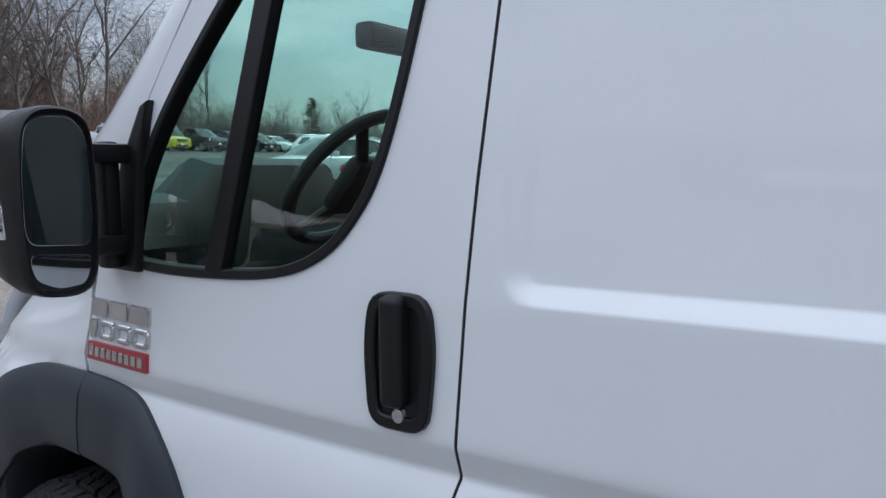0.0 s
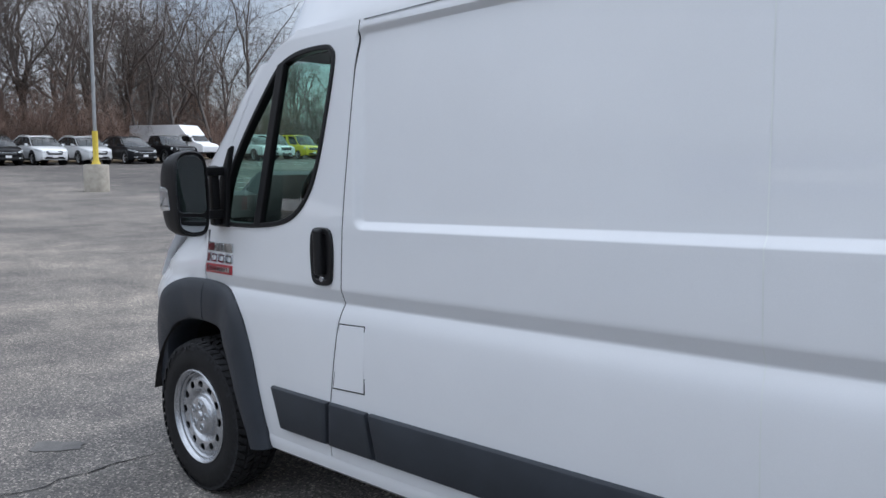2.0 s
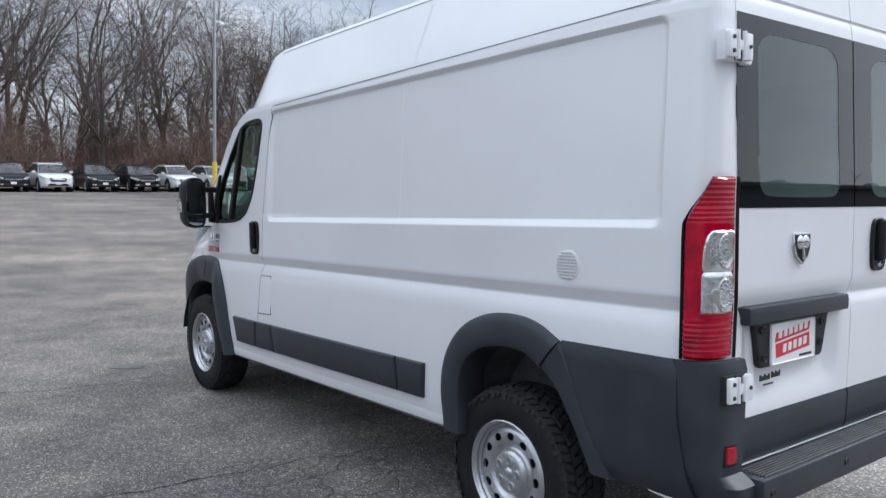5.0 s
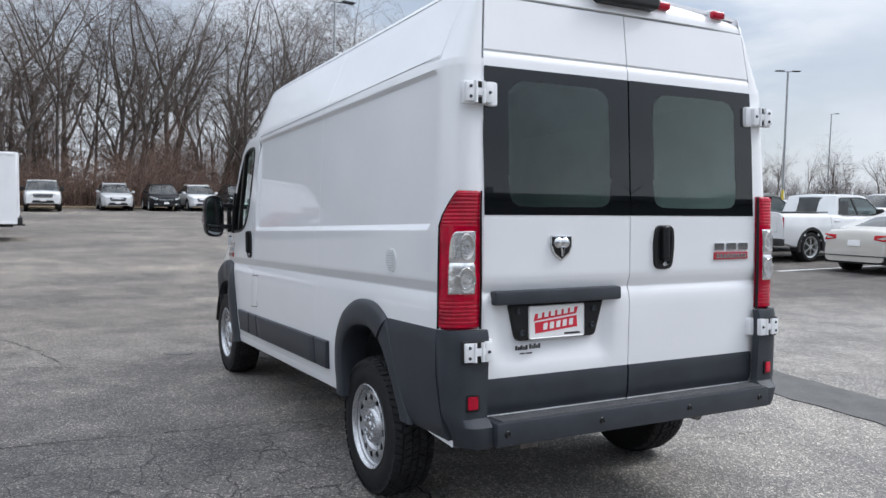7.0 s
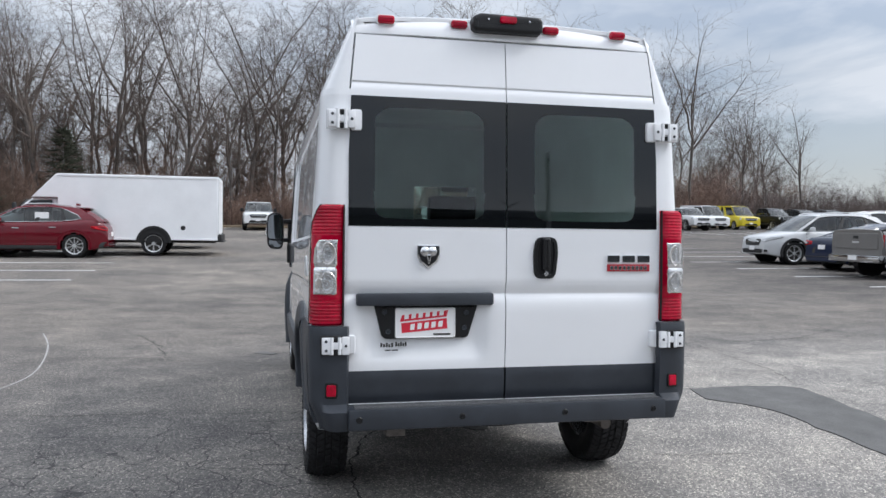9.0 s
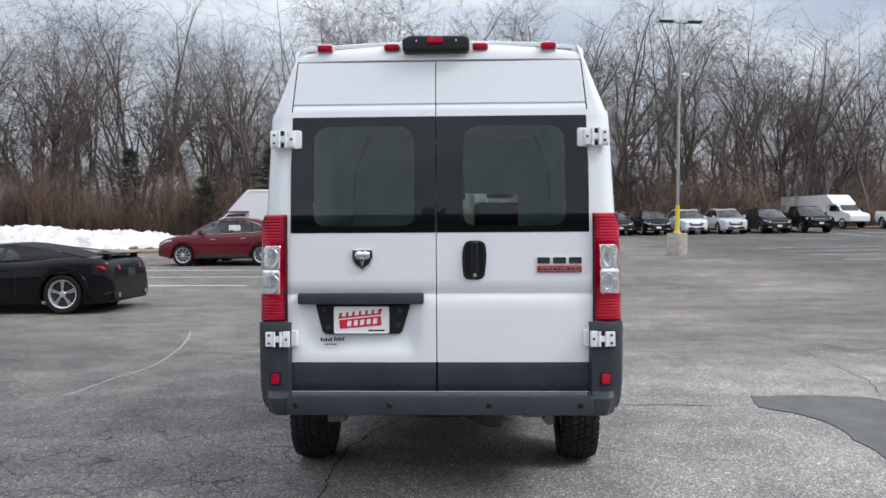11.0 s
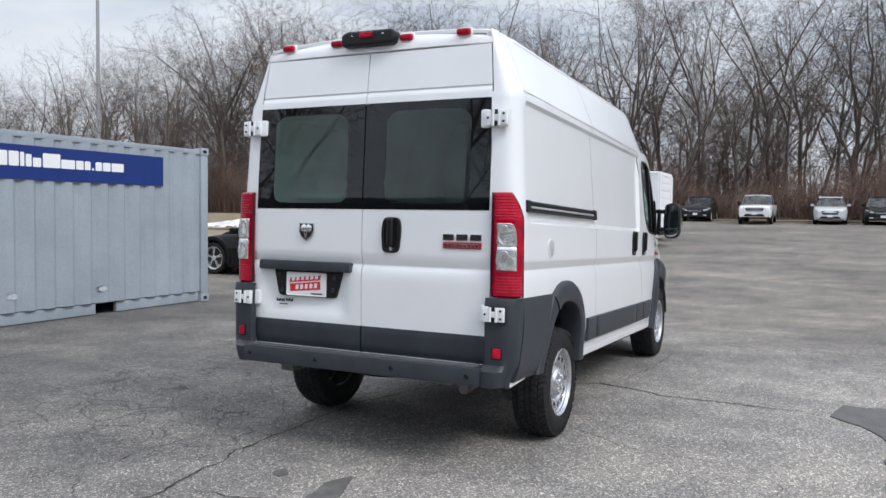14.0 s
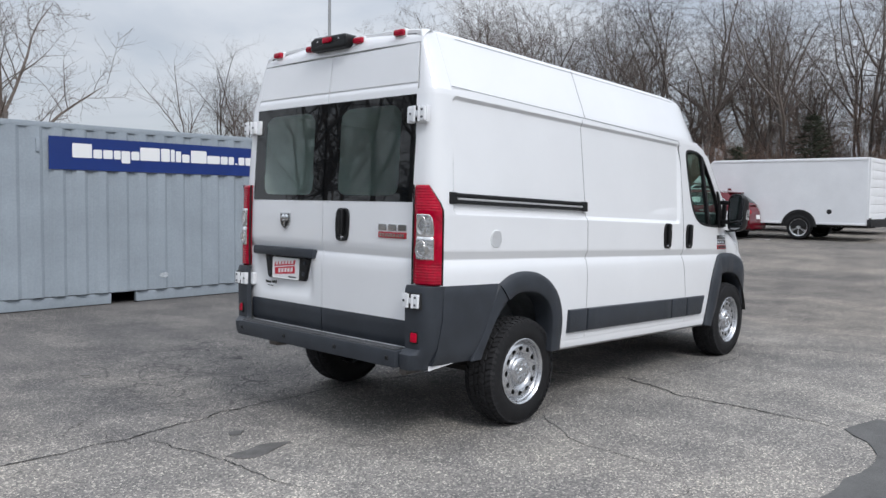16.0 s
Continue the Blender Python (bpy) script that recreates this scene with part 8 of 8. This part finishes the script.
def far_band(rng):
    y = rng.uniform(-100, 74)
    return edge_x(y) - 5 - rng.uniform(0, 16), y


def right_band(rng):
    y = rng.uniform(44, 130)
    return edge_x(min(y, 110)) - rng.uniform(0, 10) - max(0, y - 110) * 0.9, y


brush("brush", 3600, near_band, 2.0, 6.0, 3, "brown leafless thicket along the wood's edge")
brush("brush", 3400, far_band, 4.0, 9.5, 5, "brown leafless undergrowth inside the wood")
# distant low wood on the open side: small crowns of fine twigs
rng = random.Random(21)
for k in range(64):
    t = k / 63
    x, y = -112 + 190 * t * t * 0.9 + rng.uniform(-6, 6), 108 + 70 * t + rng.uniform(-8, 12)
    plant(rng.choice(THIN), x, y, rng.uniform(0.42, 0.68), rng.uniform(0, 360), "small bare tree in the distant wood", "distant bare trees")


def distant_band(rng):
    t = rng.random()
    return -108 + 200 * t * t * 0.9 + rng.uniform(-5, 5), 104 + 70 * t + rng.uniform(-4, 16)


brush("brush", 1500, distant_band, 3.0, 7.0, 8, "distant brown leafless thicket", M_FAR)
brush("brush", 1000, right_band, 2.5, 6.0, 9, "brown leafless thicket behind the parked vans", M_FAR)


def conifer(x, y, h, r, label):
    t = thing("evergreen_tree", pose(x, y, ground_z(max(x, -130), min(y, 140))), label, "tree", "evergreen trees")
    bm = bmesh.new()
    tube(bm, [(0, 0, -0.2), (0, 0, h * 0.95)], [0.14, 0.02], 7)
    part("trunk", bm, M_BARK, t)
    rng, tw = random.Random(int(x * 7)), Twigs()
    for k in range(150):
        q = rng.random() ** 0.8
        a, z = rng.uniform(0, 2 * math.pi), h * (0.10 + 0.88 * q)
        rr = r * (1 - q) ** 0.7 * rng.uniform(0.35, 1.15)
        p, d = Vector((0, 0, z)), Vector((math.cos(a), math.sin(a), rng.uniform(-0.1, 0.5)))
        e = p + d * rr
        tw.limb([p, e], [0.025, 0], 3)
        for j in range(10):
            b0 = p.lerp(e, rng.uniform(0.25, 1.0))
            tw.limb([b0, b0 + (d + Vector((rng.gauss(0, 0.8), rng.gauss(0, 0.8), rng.gauss(0, 0.5)))) * 0.34], [0.035, 0], 3)
    ob = new("crown", tw.mesh("crown", M_NEEDLE))
    ob.parent = t
    return t


conifer(-53.5, -15.5, 7.0, 2.6, "dark ragged evergreen among bare trees")
conifer(-51.0, -20.0, 4.6, 1.6, "low dark evergreen among bare trees")
conifer(-78.0, 82.0, 6.8, 1.9, "dark pointed evergreen in the distance")
conifer(-53.5, -27.0, 7.0, 1.6, "dark ragged evergreen among bare trees")

# verge between the lot and the wood, kerb, leaf litter under the trees
bm, rows = bmesh.new(), []
for y in range(-110, 132, 3):
    a = edge_x(min(y, 110)) + (1.6 if y > -12 else 3.0)
    if y < -11:
        a = interp(y, [-40, -22, -14, -11], [-22, -24, -27, -46])
    rows.append([Vector((x, y, ground_z(max(x, -130), min(y, 140)) + 0.10)) for x in (a, a - 0.6, edge_x(min(y, 110)) - 1.0)])
grid(bm, rows)
fold(bm, (0, 0, -0.3))
tagged(part("verge", bm, M_GRASS, None, recalc=False), "strip of dry tan grass between car park and wood", "grass", kind="structure")
bm, rows = bmesh.new(), []
for y in range(-116, 132, 4):
    e = edge_x(min(y, 110)) - 0.2
    rows.append([Vector((x, y, ground_z(max(x, -130), min(y, 140)) + 0.14 + k * 0.05)) for k, x in enumerate((e, e - 6, e - 16, e - 40, e - 90))])
grid(bm, rows)
fold(bm, (0, 0, -0.5))
tagged(part("forest_floor", bm, M_LEAF_LITTER, None, recalc=False), "brown leaf litter under the bare trees", "forest floor", kind="structure")
# grass field behind the container
bm = bmesh.new()
grid(bm, [[Vector((x, y, ground_z(x, y) + 0.06)) for x in range(-22, 60, 4)] for y in range(-90, -15, 5)])
fold(bm, (0, 0, -0.3))
tagged(part("verge", bm, M_GRASS, None, recalc=False), "field of dry tan grass beyond the container", "grass", kind="structure")
# bank of old ploughed snow
bm, rows = bmesh.new(), []
for i in range(121):
    u = i / 120
    row = []
    for j in range(37):
        v = j / 36
        h = (0.62 + 0.46 * ss(0.15, 0.5, u)) * (math.sin(math.pi * u) ** 0.5) * (math.sin(math.pi * v) ** 0.8)
        x, y = -24.2 - 6.6 * u - 4.2 * v, -29.5 + 16.7 * u - 1.6 * v
        h *= 0.70 + 0.42 * noise.noise(Vector((x * 0.4, y * 0.4, 3))) + 0.50 * (0.5 - abs(noise.noise(Vector((x * 1.2, y * 1.2, 5))))) + 0.26 * (0.5 - abs(noise.noise(Vector((x * 3.0, y * 3.0, 9)))))
        row.append(Vector((x, y, ground_z(x, y) + 0.02 + max(0, h) + 0.12 * min(1, h * 3) * noise.noise(Vector((x * 6, y * 6, 1))))))
    rows.append(row)
grid(bm, rows)
fold(bm, (0, 0, -0.4))
tagged(part("snow_bank", bm, M_SNOW, None, recalc=False, smooth=60), "long ploughed bank of old dirty snow on the grass", "snow")
# leaf debris and clods on and beside the snow
rng = random.Random(31)
for k in range(26):
    u = rng.random()
    x, y = -24.0 - 6.6 * u + rng.uniform(-0.4, 1.2), -29.5 + 16.7 * u + rng.uniform(-0.8, 0.8)
    bm = bmesh.new()
    bmesh.ops.create_icosphere(bm, subdivisions=2, radius=rng.uniform(0.10, 0.34))
    for v in bm.verts:
        v.co *= 0.8 + 0.5 * noise.noise(v.co * 6 + Vector((k, 0, 0)))
        v.co.z *= 0.6
    dark = k % 3 == 0
    ob = part("clod" if dark else "snow_lump", bm, M_LEAF_LITTER if dark else M_SNOW)
    ob.matrix_world = pose(x, y, ground_z(x, y) + 0.06, 0, 0, k * 40)
    tagged(ob, "dark clod of earth and leaves beside the snow" if dark else "small lump of old snow on the ground", "clod" if dark else "snow", "lumps beside the snow bank")

# ---- dealership building behind the camera, seen in the windows ----
M_FACADE = material("dark_metal_facade", (0.06, 0.065, 0.07), 0.5, var=0.1, scale=0.6)
M_SHOP = material("shop_front_glass", (0.02, 0.025, 0.03), 0.06, coat=1.0)
bld = thing("dealership_building", pose(53, 58, 0), "long low dark dealership building with glazed front", "building")
bm = bmesh.new()
box(bm, (0, 0, 3.5), (16, 196, 7.0), 0.05)
wall = part("wall", bm, M_FACADE, bld)
bm = bmesh.new()
box(bm, (-0.3, 0, 7.1), (17, 197, 0.4), 0.05)
part("roof", bm, M_TRIM, bld)
for k in range(30):
    bm = bmesh.new()
    box(bm, (-8.03, -84 + k * 5.6, 1.6), (0.10, 4.6, 2.8), 0.02)
    part("window", bm, M_SHOP, wall)
for k in range(5):
    bm = bmesh.new()
    box(bm, (-5, -60 + k * 26, 7.7), (1.4, 1.6, 0.9), 0.05)
    part("roof_unit", bm, M_POLE, bld)
